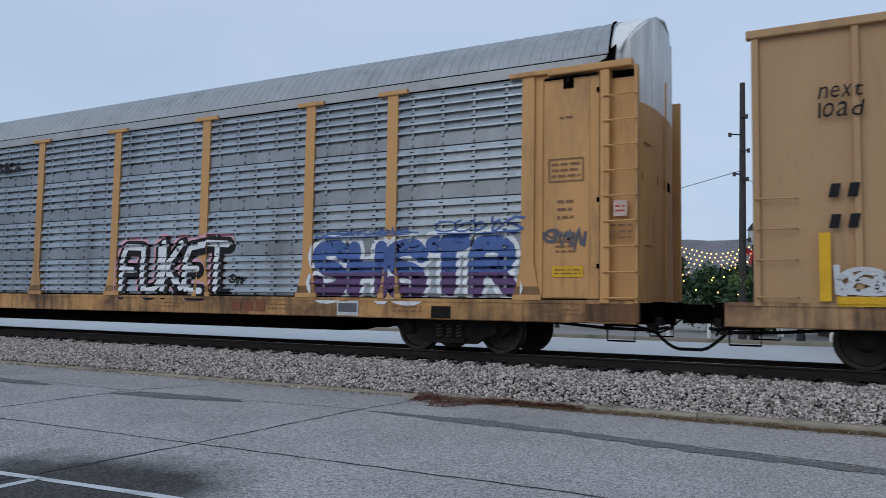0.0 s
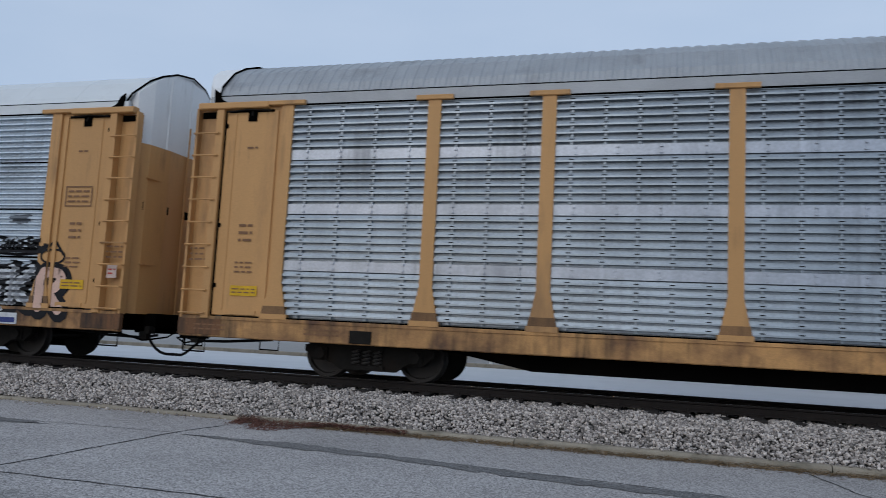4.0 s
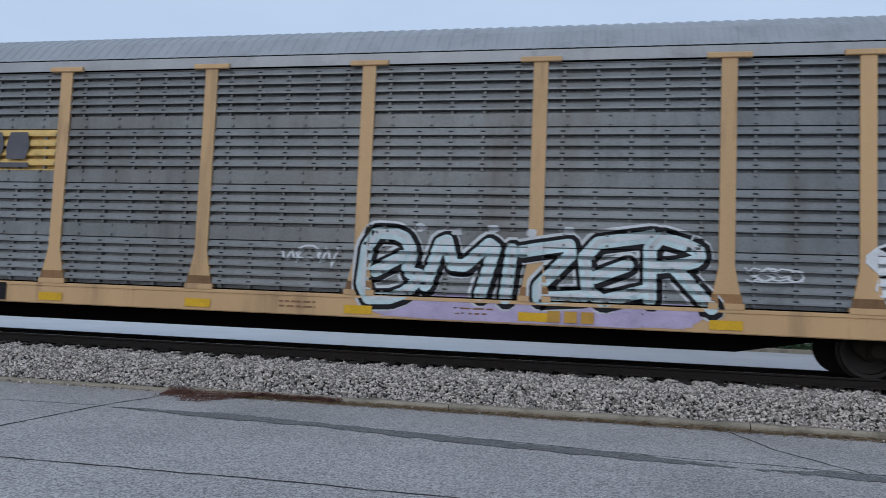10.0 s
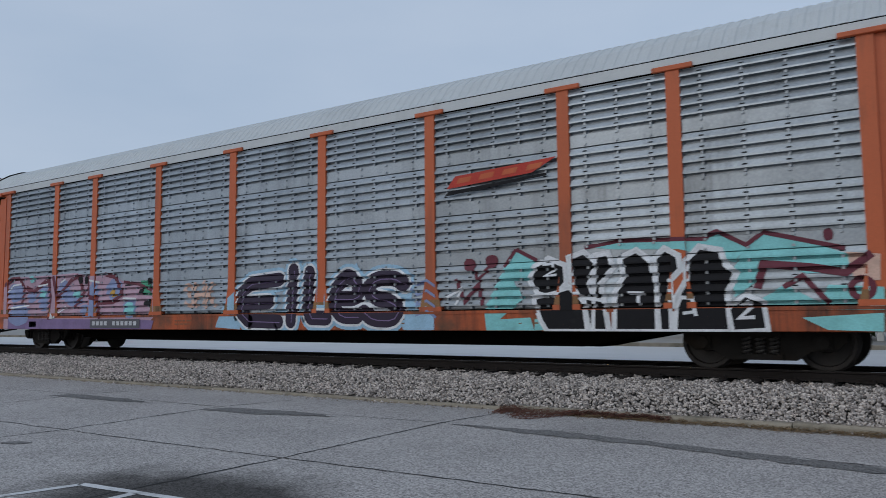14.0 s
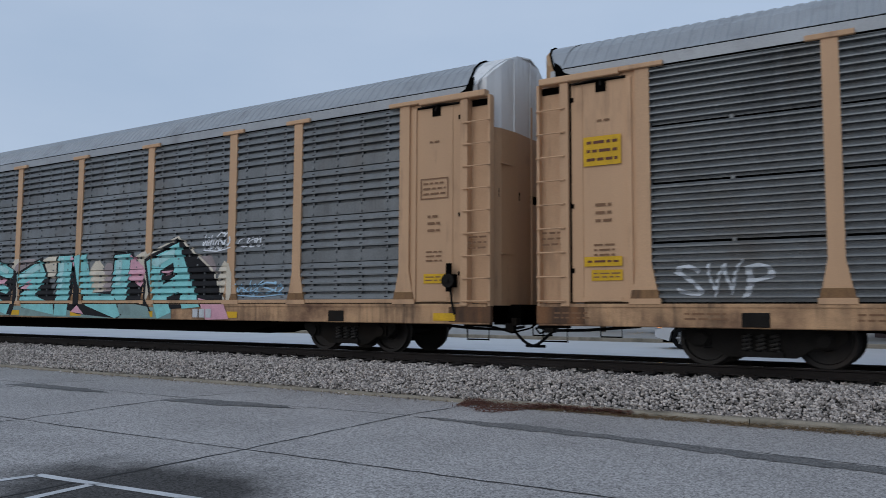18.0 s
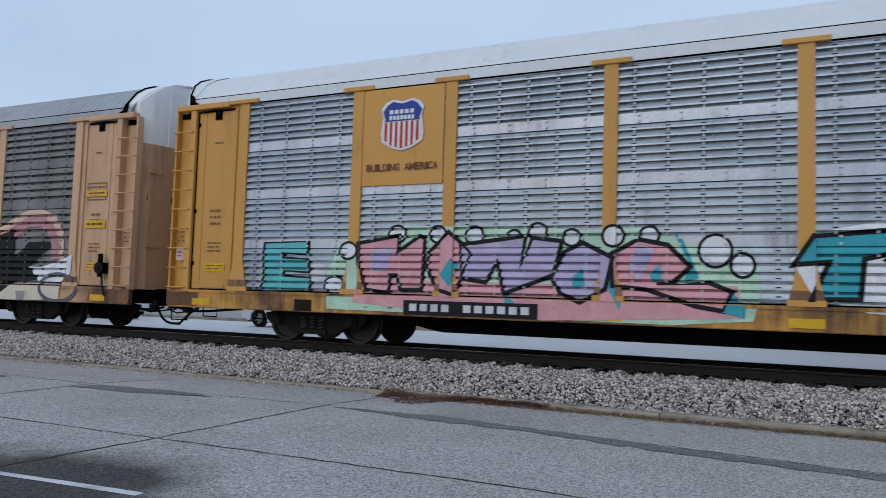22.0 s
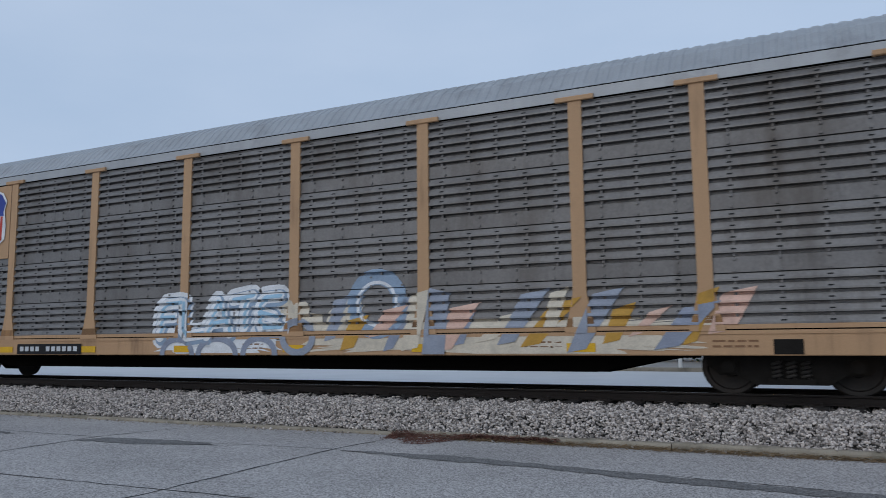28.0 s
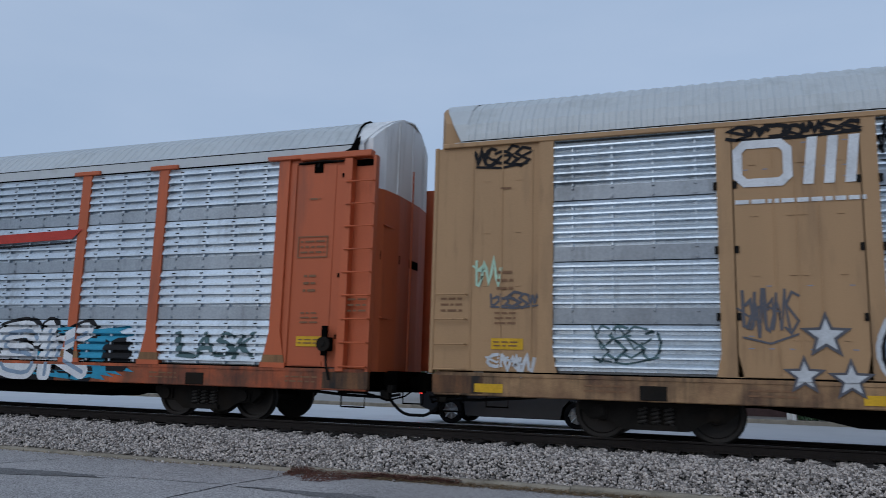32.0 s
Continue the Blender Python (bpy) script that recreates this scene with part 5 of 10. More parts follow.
def sill_marks(k, seed, yellow=True):
    rnd = random.Random(seed)
    for x in (-13.2, -11.0, -8.6, -3.2, 0.4, 3.4, 6.6, 9.6, 12.6):
        if rnd.random() < 0.75:
            bars(k, x - 0.35, x + 0.3, 0.70, 0.86, 2, P_STENCIL, 1, seed + int(x * 7))
    if yellow:
        spots = [(a + b) / 2 for a, b in zip(POSTS, POSTS[1:])] if k == 6 else list(POSTS[1:-1]) + [-12.9, 12.9]
        for x in spots:
            lay(k, rect(x - 0.24, x + 0.24, 0.66, 0.80), P_SAFETY, 3, "reflector", "yellow reflective strip")


def outlined(k, pts, mat, edge, w, layer):
    """A filled shape with a painted edge."""
    lay(k, ribbon(pts + pts[:2], w), edge, layer - 1, "graffiti")
    lay(k, poly(pts), mat, layer, "graffiti")
    lay(k, ribbon(pts + pts[:1], w * 0.45), edge, layer + 1, "graffiti")


P_MAUVE, P_ROSE = paint("mauve", (0.30, 0.25, 0.25)), paint("rose", (0.40, 0.20, 0.215))
P_DEEPTEAL, P_PALEYELLOW, P_STEELBLUE = paint("deep_teal", (0.035, 0.30, 0.36)), paint("pale_yellow", (0.55, 0.50, 0.24)), paint("steel_blue", (0.27, 0.30, 0.36))
P_PALEPINK, P_DULLPINK, P_PERIWINKLE = paint("pale_pink", (0.60, 0.50, 0.56)), paint("dull_pink", (0.42, 0.28, 0.35)), paint("periwinkle", (0.22, 0.27, 0.44))
P_WINE, P_INKPURPLE = paint("wine", (0.13, 0.03, 0.045)), paint("ink_purple", (0.032, 0.022, 0.042))


def giant_word():
    """Leaning turquoise letters with black sides and pink facets on a cream cloud."""
    lay(9, blob(-9.08, -8.13, 0.87, 2.18, 18, 0.15, 64, 0.9), P_CREAM, 1, "graffiti")
    lay(9, blob(-5.39, -4.32, 1.53, 2.29, 18, 0.15, 38, 0.9), P_CREAM, 1, "graffiti")
    lay(9, blob(-3.4, -2.68, 1.57, 2.29, 18, 0.15, 24, 0.9), P_CREAM, 1, "graffiti")
    lay(9, blob(-1.84, -0.98, 0.91, 2.27, 18, 0.15, 13, 0.9), P_CREAM, 1, "graffiti")
    lay(9, blob(-0.24, 0.65, 1.63, 2.32, 18, 0.15, 2, 0.9), P_CREAM, 1, "graffiti")
    lay(9, blob(1.92, 2.66, 1.13, 2.13, 18, 0.15, 14, 0.9), P_CREAM, 1, "graffiti")
    lay(9, blob(3.68, 4.53, 0.9, 2.34, 18, 0.15, 26, 0.9), P_CREAM, 1, "graffiti")
    lay(9, blob(6.78, 7.28, 0.91, 1.98, 18, 0.15, 48, 0.9), P_CREAM, 1, "graffiti")
    lay(9, blob(2.5, 3.01, 1.2, 2.06, 18, 0.15, 18, 0.9), P_MAUVE, 1, "graffiti")
    lay(9, blob(5.89, 6.76, 0.94, 2.18, 18, 0.15, 42, 0.9), P_MAUVE, 1, "graffiti")
    lay(9, blob(-1.63, -0.1, 1.55, 2.24, 18, 0.15, 12, 0.9), P_MAUVE, 1, "graffiti")
    lay(9, poly([(-7.44, 0.84), (-2.95, 0.92), (0.29, 0.93), (4.4, 0.9), (5.24, 0.85), (5.24, 0.62), (2.51, 0.61), (-1.78, 0.65), (-7.42, 0.61)]), P_GREYTEAL, 2, "graffiti")
    lay(9, poly([(-8.76, 2.01), (-7.16, 2.45), (-6.14, 1.92), (-6.45, 0.89), (-7.07, 0.61), (-7.42, 0.61), (-8.22, 0.91)]), P_BLACK, 3, "graffiti")
    lay(9, poly([(-8.55, 1.96), (-7.23, 2.35), (-6.9, 2), (-7.02, 1.54), (-7.51, 1.28), (-7.1, 0.92), (-7.44, 0.81), (-7.89, 0.88), (-8.26, 1.48)]), P_TURQ, 4, "graffiti")
    lay(9, poly([(-8.03, 1.72), (-7.4, 1.98), (-7.26, 1.61), (-7.8, 1.42)]), P_BLACK, 5, "graffiti")
    lay(9, poly([(-7.84, 1.59), (-7.39, 1.82), (-7.34, 1.64)]), P_PINK, 6, "graffiti")
    lay(9, poly([(-6.9, 2), (-6.14, 1.88), (-6.48, 1.47)]), P_PINK, 4, "graffiti")
    lay(9, poly([(-6.71, 0.87), (-6.06, 2.39), (-4.67, 1.77), (-4.87, 0.85)]), P_BLACK, 3, "graffiti")
    lay(9, poly([(-6.64, 0.95), (-6.02, 2.29), (-4.8, 1.78), (-5.05, 0.9), (-5.53, 0.86), (-5.63, 1.28), (-6.07, 1.34), (-6.15, 0.91)]), P_TURQ, 4, "graffiti")
    lay(9, poly([(-5.98, 1.66), (-5.58, 1.6), (-5.72, 0.94), (-6.06, 1.15)]), P_PINK, 5, "graffiti")
    lay(9, poly([(-4.84, 2.15), (-3.55, 2.57), (-3.01, 1.63), (-3.62, 1.25), (-3.74, 0.61), (-4.44, 0.83)]), P_BLACK, 3, "graffiti")
    lay(9, poly([(-4.68, 1.98), (-3.61, 2.49), (-3.14, 1.67), (-3.87, 1.28), (-3.71, 0.61), (-4.16, 0.65), (-4.35, 1.16)]), P_TURQ, 4, "graffiti")
    lay(9, poly([(-4.19, 1.85), (-3.7, 2.04), (-3.53, 1.68), (-3.99, 1.46)]), P_BLACK, 5, "graffiti")
    lay(9, poly([(-3.81, 1.26), (-3.1, 1.55), (-3.54, 0.89), (-3.74, 0.94)]), P_PINK, 5, "graffiti")
    lay(9, poly([(-4.93, 1.84), (-4.66, 2.02), (-4.53, 1.65)]), P_PINK, 5, "graffiti")
    lay(9, poly([(-2.82, 2.42), (-1.44, 1.9), (-1.36, 1.18), (-1.62, 0.65), (-2.98, 0.91), (-3.15, 1.28)]), P_BLACK, 3, "graffiti")
    lay(9, poly([(-2.71, 2.32), (-1.55, 1.92), (-1.68, 1.66), (-2.29, 1.8), (-2.36, 1.57), (-1.78, 1.43), (-1.89, 1.26), (-2.41, 1.34), (-2.4, 1.16), (-1.7, 0.96), (-1.87, 0.67), (-2.73, 0.88), (-3.05, 1.34)]), P_TURQ, 4, "graffiti")
    lay(9, poly([(-2.28, 1.73), (-1.93, 1.65), (-2.07, 1.49), (-2.33, 1.56)]), P_PINK, 5, "graffiti")
    lay(9, poly([(-1.48, 1.84), (-0.21, 2.27), (0.34, 1.34), (0.62, 0.81), (-1.11, 0.86)]), P_BLACK, 3, "graffiti")
    lay(9, poly([(-1.38, 1.79), (-0.29, 2.18), (0.02, 1.76), (-0.5, 1.19), (0.41, 0.99), (0.46, 0.68), (-1.11, 0.88), (-1.25, 1.18), (-0.71, 1.58), (-1.31, 1.45)]), P_TURQ, 4, "graffiti")
    lay(9, poly([(-1.18, 1.41), (-0.68, 1.67), (-0.91, 1.34)]), P_PINK, 5, "graffiti")
    lay(9, poly([(0.47, 2.28), (1.29, 2.31), (1.26, 1.44), (1.5, 0.94), (1.8, 0.71), (0.47, 0.89)]), P_BLACK, 3, "graffiti")
    lay(9, poly([(0.56, 2.26), (1.2, 2.27), (1.04, 0.66), (0.47, 0.66), (0.54, 1.45)]), P_TURQ, 4, "graffiti")
    lay(9, poly([(1.04, 1.95), (1.48, 2.3), (2.06, 1.26), (3.13, 1.31), (3.37, 0.7), (3.21, 0.61), (1.5, 0.71), (1.22, 0.77), (1.02, 0.94)]), P_BLACK, 3, "graffiti")
    lay(9, poly([(1.29, 2.23), (1.78, 2.31), (2.16, 1.25), (3.01, 1.21), (3.32, 0.68), (3.11, 0.61), (1.86, 0.93), (1.49, 1.54)]), P_TURQ, 4, "graffiti")
    lay(9, poly([(1.11, 2.26), (1.29, 2.17), (1.25, 1.95)]), P_PINK, 5, "graffiti")
    lay(9, poly([(1.22, 0.76), (1.5, 0.94), (1.8, 0.71)]), P_PINK, 5, "graffiti")
    lay(9, poly([(2.96, 2.29), (3.7, 2.28), (4.31, 1.52), (4.26, 1.12), (4.5, 0.78), (3.49, 0.94), (2.87, 1.04)]), P_BLACK, 3, "graffiti")
    lay(9, poly([(3.02, 2.21), (3.64, 2.23), (3.51, 0.96), (3.2, 1.03), (2.93, 1.23)]), P_TURQ, 4, "graffiti")
    lay(9, poly([(3.2, 1.06), (4.37, 0.9), (4.5, 0.64), (3.25, 0.72)]), P_GREYTEAL, 4, "graffiti")
    lay(9, poly([(3.66, 2.21), (4.29, 1.79), (4.11, 1.39), (3.6, 1.6)]), P_PINK, 5, "graffiti")
    lay(9, poly([(4.19, 2.06), (5.42, 2.54), (6.65, 1.68), (7.04, 0.97), (6.25, 0.9), (5.24, 0.85), (4.47, 0.97)]), P_BLACK, 3, "graffiti")
    lay(9, poly([(4.3, 2.01), (5.42, 2.44), (6.23, 0.9), (5.62, 0.86), (5.5, 1.26), (5.06, 1.13), (5.24, 0.77), (4.74, 0.61), (4.53, 1.08)]), P_TURQ, 4, "graffiti")
    lay(9, poly([(4.8, 1.78), (5.25, 1.96), (5.33, 1.63), (4.92, 1.43)]), P_BLACK, 5, "graffiti")
    lay(9, poly([(4.87, 1.76), (5.3, 1.77), (5, 1.65)]), P_PINK, 6, "graffiti")
    lay(9, poly([(6.17, 1.11), (7.03, 0.96), (7.21, 0.63), (6.45, 0.61)]), P_PINK, 5, "graffiti")
    lay(9, ribbon([(4.24, 2.13), (5.42, 2.57), (6.66, 1.73), (7.06, 1.03)], 0.05), P_CREAM, 6, "graffiti")
    lay(9, poly([(-8.42, 1.89), (-7.26, 2.25), (-7.17, 2.01), (-8.12, 1.78)]), P_MINTPALE, 6, "graffiti")
    lay(9, poly([(-5.93, 2.16), (-4.92, 1.76), (-4.98, 1.64), (-5.85, 1.98)]), P_MINTPALE, 6, "graffiti")
    lay(9, poly([(-4.56, 1.96), (-3.64, 2.4), (-3.57, 2.23), (-4.35, 1.83)]), P_MINTPALE, 6, "graffiti")
    lay(9, poly([(-2.65, 2.22), (-1.83, 1.95), (-1.91, 1.82), (-2.55, 2.01)]), P_MINTPALE, 6, "graffiti")
    lay(9, poly([(-1.27, 1.76), (-0.34, 2.09), (-0.23, 1.96), (-1, 1.69)]), P_MINTPALE, 6, "graffiti")
    lay(9, poly([(0.62, 2.21), (0.85, 2.22), (0.78, 1.34), (0.64, 1.34)]), P_MINTPALE, 6, "graffiti")
    lay(9, poly([(3.08, 2.17), (3.33, 2.18), (3.28, 1.44), (3.07, 1.44)]), P_MINTPALE, 6, "graffiti")
    lay(9, poly([(4.37, 1.98), (5.26, 2.31), (5.34, 2.16), (4.66, 1.87)]), P_MINTPALE, 6, "graffiti")


def block_piece():
    """Cream, white and black block letters under a pink arch."""
    lay(11, poly([(3.99, 2.02), (4.48, 2.08), (8.4, 2.05), (9.14, 2.36), (9.32, 2.28), (8.49, 1.86), (4.33, 1.85)]), P_PEACH, 1, "graffiti")
    lay(11, poly([(5.05, 2.31), (6.42, 2.28), (6.48, 1.97), (5.09, 1.99)]), P_ROSE, 1, "graffiti")
    lay(11, poly([(4.17, 1.86), (8.45, 1.9), (9.11, 2.13), (9.86, 2.35), (9.99, 0.68), (7.77, 0.61), (5.27, 0.73), (4.42, 0.79), (4.14, 1.25)]), P_BLACK, 2, "graffiti")
    lay(11, poly([(2.66, 1.62), (3.62, 1.73), (3.66, 1.89), (4.2, 1.85), (4.12, 1.25), (3.39, 1.15), (2.93, 1.09), (2.64, 0.93)]), P_WHITE, 2, "graffiti")
    lay(11, poly([(1.77, 1.16), (1.91, 0.96), (2.93, 1.07), (2.95, 0.79), (4.06, 1.12), (4.21, 0.64), (2.62, 0.61), (2.12, 0.71)]), P_PEACH, 3, "graffiti")
    lay(11, poly([(1.79, 0.96), (2.62, 0.61), (1.95, 0.61)]), P_BLACK, 3, "graffiti")
    lay(11, poly([(3.52, 0.89), (3.95, 1.2), (3.98, 0.77)]), P_BLACK, 4, "graffiti")
    lay(11, poly([(4.59, 1.64), (4.94, 1.66), (5.18, 1.52), (5.19, 1.38), (4.82, 1.47)]), P_WHITE, 4, "graffiti")
    lay(11, poly([(4.21, 1.5), (4.51, 1.24), (5.19, 1.01), (5.15, 0.89), (4.3, 1.19)]), P_WHITE, 4, "graffiti")
    lay(11, poly([(5.11, 1.81), (5.7, 1.85), (6.06, 1.67), (6.41, 1.85), (6.84, 1.69), (6.85, 1.54), (6.74, 1.26), (6.68, 0.64), (5.54, 0.61), (5.26, 0.9), (5.1, 1.31)]), P_CREAM, 4, "graffiti")
    lay(11, poly([(5.82, 1.65), (6.07, 1.57), (6.55, 1.61), (6.28, 1.33), (5.89, 1.34)]), P_PEACH, 5, "graffiti")
    lay(11, poly([(6.49, 1.85), (6.76, 1.81), (6.62, 1.65)]), P_WHITE, 5, "graffiti")
    lay(11, poly([(7.04, 1.54), (7.13, 1.66), (7.44, 1.69), (7.52, 1.52), (7.05, 1.37)]), P_WHITE, 4, "graffiti")
    lay(11, poly([(7.02, 0.91), (7.5, 1.2), (7.5, 0.91), (7.05, 0.84)]), P_WHITE, 4, "graffiti")
    lay(11, poly([(7.05, 0.83), (7.5, 0.89), (7.47, 0.78), (7.13, 0.75)]), P_SKY, 4, "graffiti")
    lay(11, poly([(8.15, 1.67), (8.45, 1.84), (8.83, 1.81), (8.89, 1.64), (8.61, 1.58), (8.48, 1.37), (8.54, 1.15), (8.74, 1.04), (8.94, 1.34), (9.12, 1.31), (9.12, 0.94), (8.8, 0.69), (8.41, 0.77), (8.14, 1.06), (8.06, 1.4)]), P_CREAM, 4, "graffiti")
    lay(11, poly([(9.08, 2.12), (9.88, 2.36), (9.86, 1.57), (10.4, 2.01), (11.38, 2.02), (10.51, 1.41), (10.9, 1.12), (9.84, 1), (9.23, 0.64)]), P_BLACK, 3, "graffiti")
    lay(11, ribbon([(9.27, 2.25), (9.93, 2.55), (10.35, 2.69), (10.73, 2.71), (11.25, 2.56), (11.54, 2.18), (11.57, 1.66)], 0.2), P_PEACH, 2, "graffiti")
    lay(11, ribbon([(9.91, 2.25), (10.32, 2.49), (10.85, 2.52), (11.22, 2.28), (11.38, 1.9), (11.39, 1.66)], 0.26), P_ROSE, 3, "graffiti")
    lay(11, poly([(10.51, 1.42), (10.95, 1.41), (12.01, 1.7), (11.99, 1.27), (11.67, 1.06), (10.89, 1.07)]), P_WHITE, 4, "graffiti")
    lay(11, poly([(9.23, 0.64), (10, 1.05), (10.89, 1.05), (11.62, 1.02), (11.62, 0.67), (10.54, 0.61), (9.62, 0.61)]), P_CREAM, 4, "graffiti")
    lay(11, poly([(10.07, 0.83), (10.42, 0.83), (10.4, 0.61), (10.12, 0.61)]), P_MAUVE, 5, "graffiti")
    lay(11, ring(11.55, 0.93, 0.63, 0.32, 0.09), P_SMOKE, 6, "graffiti")
    lay(11, ring(8.31, 2.17, 0.42, 0.27, 0.05), P_WHITE, 3, "graffiti")


def bubble_piece():
    """Black bubble letters with white edges on teal, and a dark purple word."""
    lay(7, poly([(5.55, 1.01), (5.99, 1.76), (6.22, 2.06), (6.62, 1.85), (6.52, 1.5), (6.17, 1.5), (6.38, 1.19), (5.88, 0.81), (6.51, 0.84), (6.59, 0.61), (5.59, 0.61)]), P_TURQ, 1, "graffiti")
    lay(7, poly([(7.55, 2.04), (8.19, 2.1), (8.93, 2.1), (9.63, 2.01), (9.77, 2.15), (10, 2), (10.25, 1.91), (10.05, 1.66), (9.21, 1.91), (8.11, 1.97)]), P_TURQ, 1, "graffiti")
    lay(7, poly([(10.25, 1.98), (10.48, 2.1), (11.08, 1.93), (11.7, 1.67), (11.52, 1.46), (11.06, 1.45), (10.52, 1.67), (10.39, 1.38), (10.03, 1.12), (10.01, 1.52)]), P_TURQ, 1, "graffiti")
    lay(7, poly([(10.44, 1.11), (10.75, 1.3), (11.21, 1.03), (11.34, 1.28), (12.04, 1.23), (12.03, 0.91), (10.49, 0.93)]), P_TURQ, 1, "graffiti")
    lay(7, poly([(10.97, 0.81), (12.02, 0.87), (12.01, 0.61), (11.31, 0.63)]), P_TURQ, 1, "graffiti")
    lay(7, poly([(6.6, 0.84), (7.11, 0.63), (6.59, 0.61)]), P_TURQ, 1, "graffiti")
    lay(7, ribbon([(5.99, 1.78), (6.23, 2.07), (6.64, 1.86)], 0.07), P_WINE, 2, "graffiti")
    lay(7, ribbon([(7.59, 2.03), (8.19, 2.11), (9.56, 2.06), (9.8, 2.16), (10.23, 1.92), (10.48, 2.1), (11.56, 1.8)], 0.07), P_WINE, 2, "graffiti")
    lay(7, ribbon([(10.38, 1.28), (10.46, 1.62), (11.12, 1.54), (11.57, 1.45), (11.89, 1.69)], 0.12), P_WINE, 2, "graffiti")
    lay(7, ribbon([(10.75, 1.27), (11, 1.42), (11.33, 1.03)], 0.08), P_WINE, 2, "graffiti")
    lay(7, ring(11.77, 1.22, 0.14, 0.14, 0.09), P_WINE, 2, "graffiti")
    lay(7, blob(5.09, 5.38, 1.71, 1.97, 18, 0.15, 36, 0.9), P_WINE, 2, "graffiti")
    lay(7, blob(5.57, 5.86, 1.75, 2.01, 18, 0.15, 39, 0.9), P_WINE, 2, "graffiti")
    lay(7, blob(11.29, 11.44, 1.91, 2.11, 18, 0.15, 80, 0.9), P_WINE, 2, "graffiti")
    lay(7, ribbon([(5.28, 1.79), (5.42, 1.54), (5.71, 1.84)], 0.06), P_WINE, 2, "graffiti")
    lay(7, ribbon([(4.93, 1.56), (5.12, 1.14), (5.42, 1.46), (5.51, 1.09)], 0.08), P_WINE, 2, "graffiti")
    lay(7, ribbon([(4.72, 1.23), (5.03, 1.39), (4.92, 1.1)], 0.06), P_WHITE, 2, "graffiti")
    lay(7, poly([(11.59, 1.74), (12.02, 1.69), (12, 1.32), (11.68, 1.33)]), P_PEACH, 2, "graffiti")
    outlined(7, [(6.62, 1.74), (6.88, 1.86), (7.2, 1.73), (7.22, 1.44), (6.99, 1.2), (6.68, 1.27), (6.52, 1.5)], P_BLACK, P_WHITE, 0.13, 3)
    outlined(7, [(6.59, 1.18), (7.29, 1.34), (7.53, 1.1), (7.59, 0.61), (6.85, 0.61), (6.73, 0.8)], P_BLACK, P_WHITE, 0.13, 3)
    outlined(7, [(7.3, 1.86), (7.55, 1.94), (7.77, 1.76), (7.63, 1.39), (7.73, 1.17), (7.67, 0.61), (7.57, 1.1), (7.37, 1.33)], P_BLACK, P_WHITE, 0.13, 3)
    outlined(7, [(7.77, 1.87), (7.99, 1.9), (8.07, 1.67), (7.83, 1.39), (7.9, 1.09), (7.97, 0.61), (7.71, 0.61)], P_BLACK, P_WHITE, 0.13, 3)
    outlined(7, [(8.22, 1.81), (8.49, 1.92), (8.7, 1.75), (8.74, 1.61), (8.81, 1.36), (8.81, 0.61), (8.1, 0.61), (8.12, 1.23), (8.29, 1.52)], P_BLACK, P_WHITE, 0.13, 3)
    outlined(7, [(8.81, 1.78), (8.96, 1.92), (9.18, 1.8), (9.21, 1.59), (9.03, 1.42), (9.04, 0.61), (8.86, 0.61)], P_BLACK, P_WHITE, 0.13, 3)
    outlined(7, [(9.33, 1.72), (9.52, 1.92), (9.83, 1.85), (9.9, 1.63), (10.05, 1.49), (9.91, 1.19), (9.95, 0.61), (9.11, 0.61), (9.16, 1.14), (9.33, 1.41)], P_BLACK, P_WHITE, 0.13, 3)
    outlined(7, [(9.95, 0.95), (10.19, 1.15), (10.44, 1.04), (10.49, 0.64), (10, 0.61)], P_BLACK, P_WHITE, 0.1, 5)
    lay(7, ribbon([(7.53, 1.17), (7.89, 1.12)], 0.06), P_WHITE, 6, "graffiti")
    lay(7, ribbon([(8.35, 1.23), (8.61, 1.22), (8.5, 1.22), (8.52, 1.04)], 0.06), P_WHITE, 6, "graffiti")
    lay(7, ribbon([(9.14, 0.96), (9.22, 1.14), (9.39, 1.13), (9.44, 0.86)], 0.06), P_WHITE, 6, "graffiti")
    lay(7, ribbon([(9.25, 0.89), (9.42, 0.91)], 0.05), P_WHITE, 6, "graffiti")
    lay(7, ribbon([(6.79, 1.77), (6.98, 1.78), (7, 1.66), (6.83, 1.57), (7.04, 1.58)], 0.05), P_WHITE, 7, "graffiti")
    lay(7, ribbon([(10.12, 1), (10.23, 1.05), (10.28, 0.97), (10.1, 0.81), (10.31, 0.82)], 0.06), P_WHITE, 7, "graffiti")
    lay(7, poly([(-1.7, 1.26), (-1.25, 1.54), (-1.12, 0.61), (-2, 0.66)]), P_SKY, 1, "graffiti")
    lay(7, poly([(0.41, 1.89), (0.68, 2.11), (0.92, 1.4), (0.56, 1.22)]), P_SKY, 1, "graffiti")
    lay(7, poly([(2.22, 1.83), (2.43, 2.01), (2.59, 1.68), (2.35, 1.55)]), P_SKY, 1, "graffiti")
    letters(7, [("E", -1.2, 0.3, 0.66, 1.84, 0.15), ("i", 0.28, 0.85, 0.68, 2.02, 0.05), ("L", 0.88, 1.75, 0.68, 1.95, 0.06), ("e", 1.68, 2.66, 0.72, 1.86, 0.0), ("S", 2.55, 3.78, 0.66, 1.82, 0.12)], 0.3,
            [(P_SKY, 0.26, 0, 0), (P_WHITE, 0.12, 0, 0), (P_INKPURPLE, 0.02, 0, 0), (P_VIOLET, -0.29, 0.03, -0.02)], 3, 0.06, "dark purple sprayed word with a white edge")
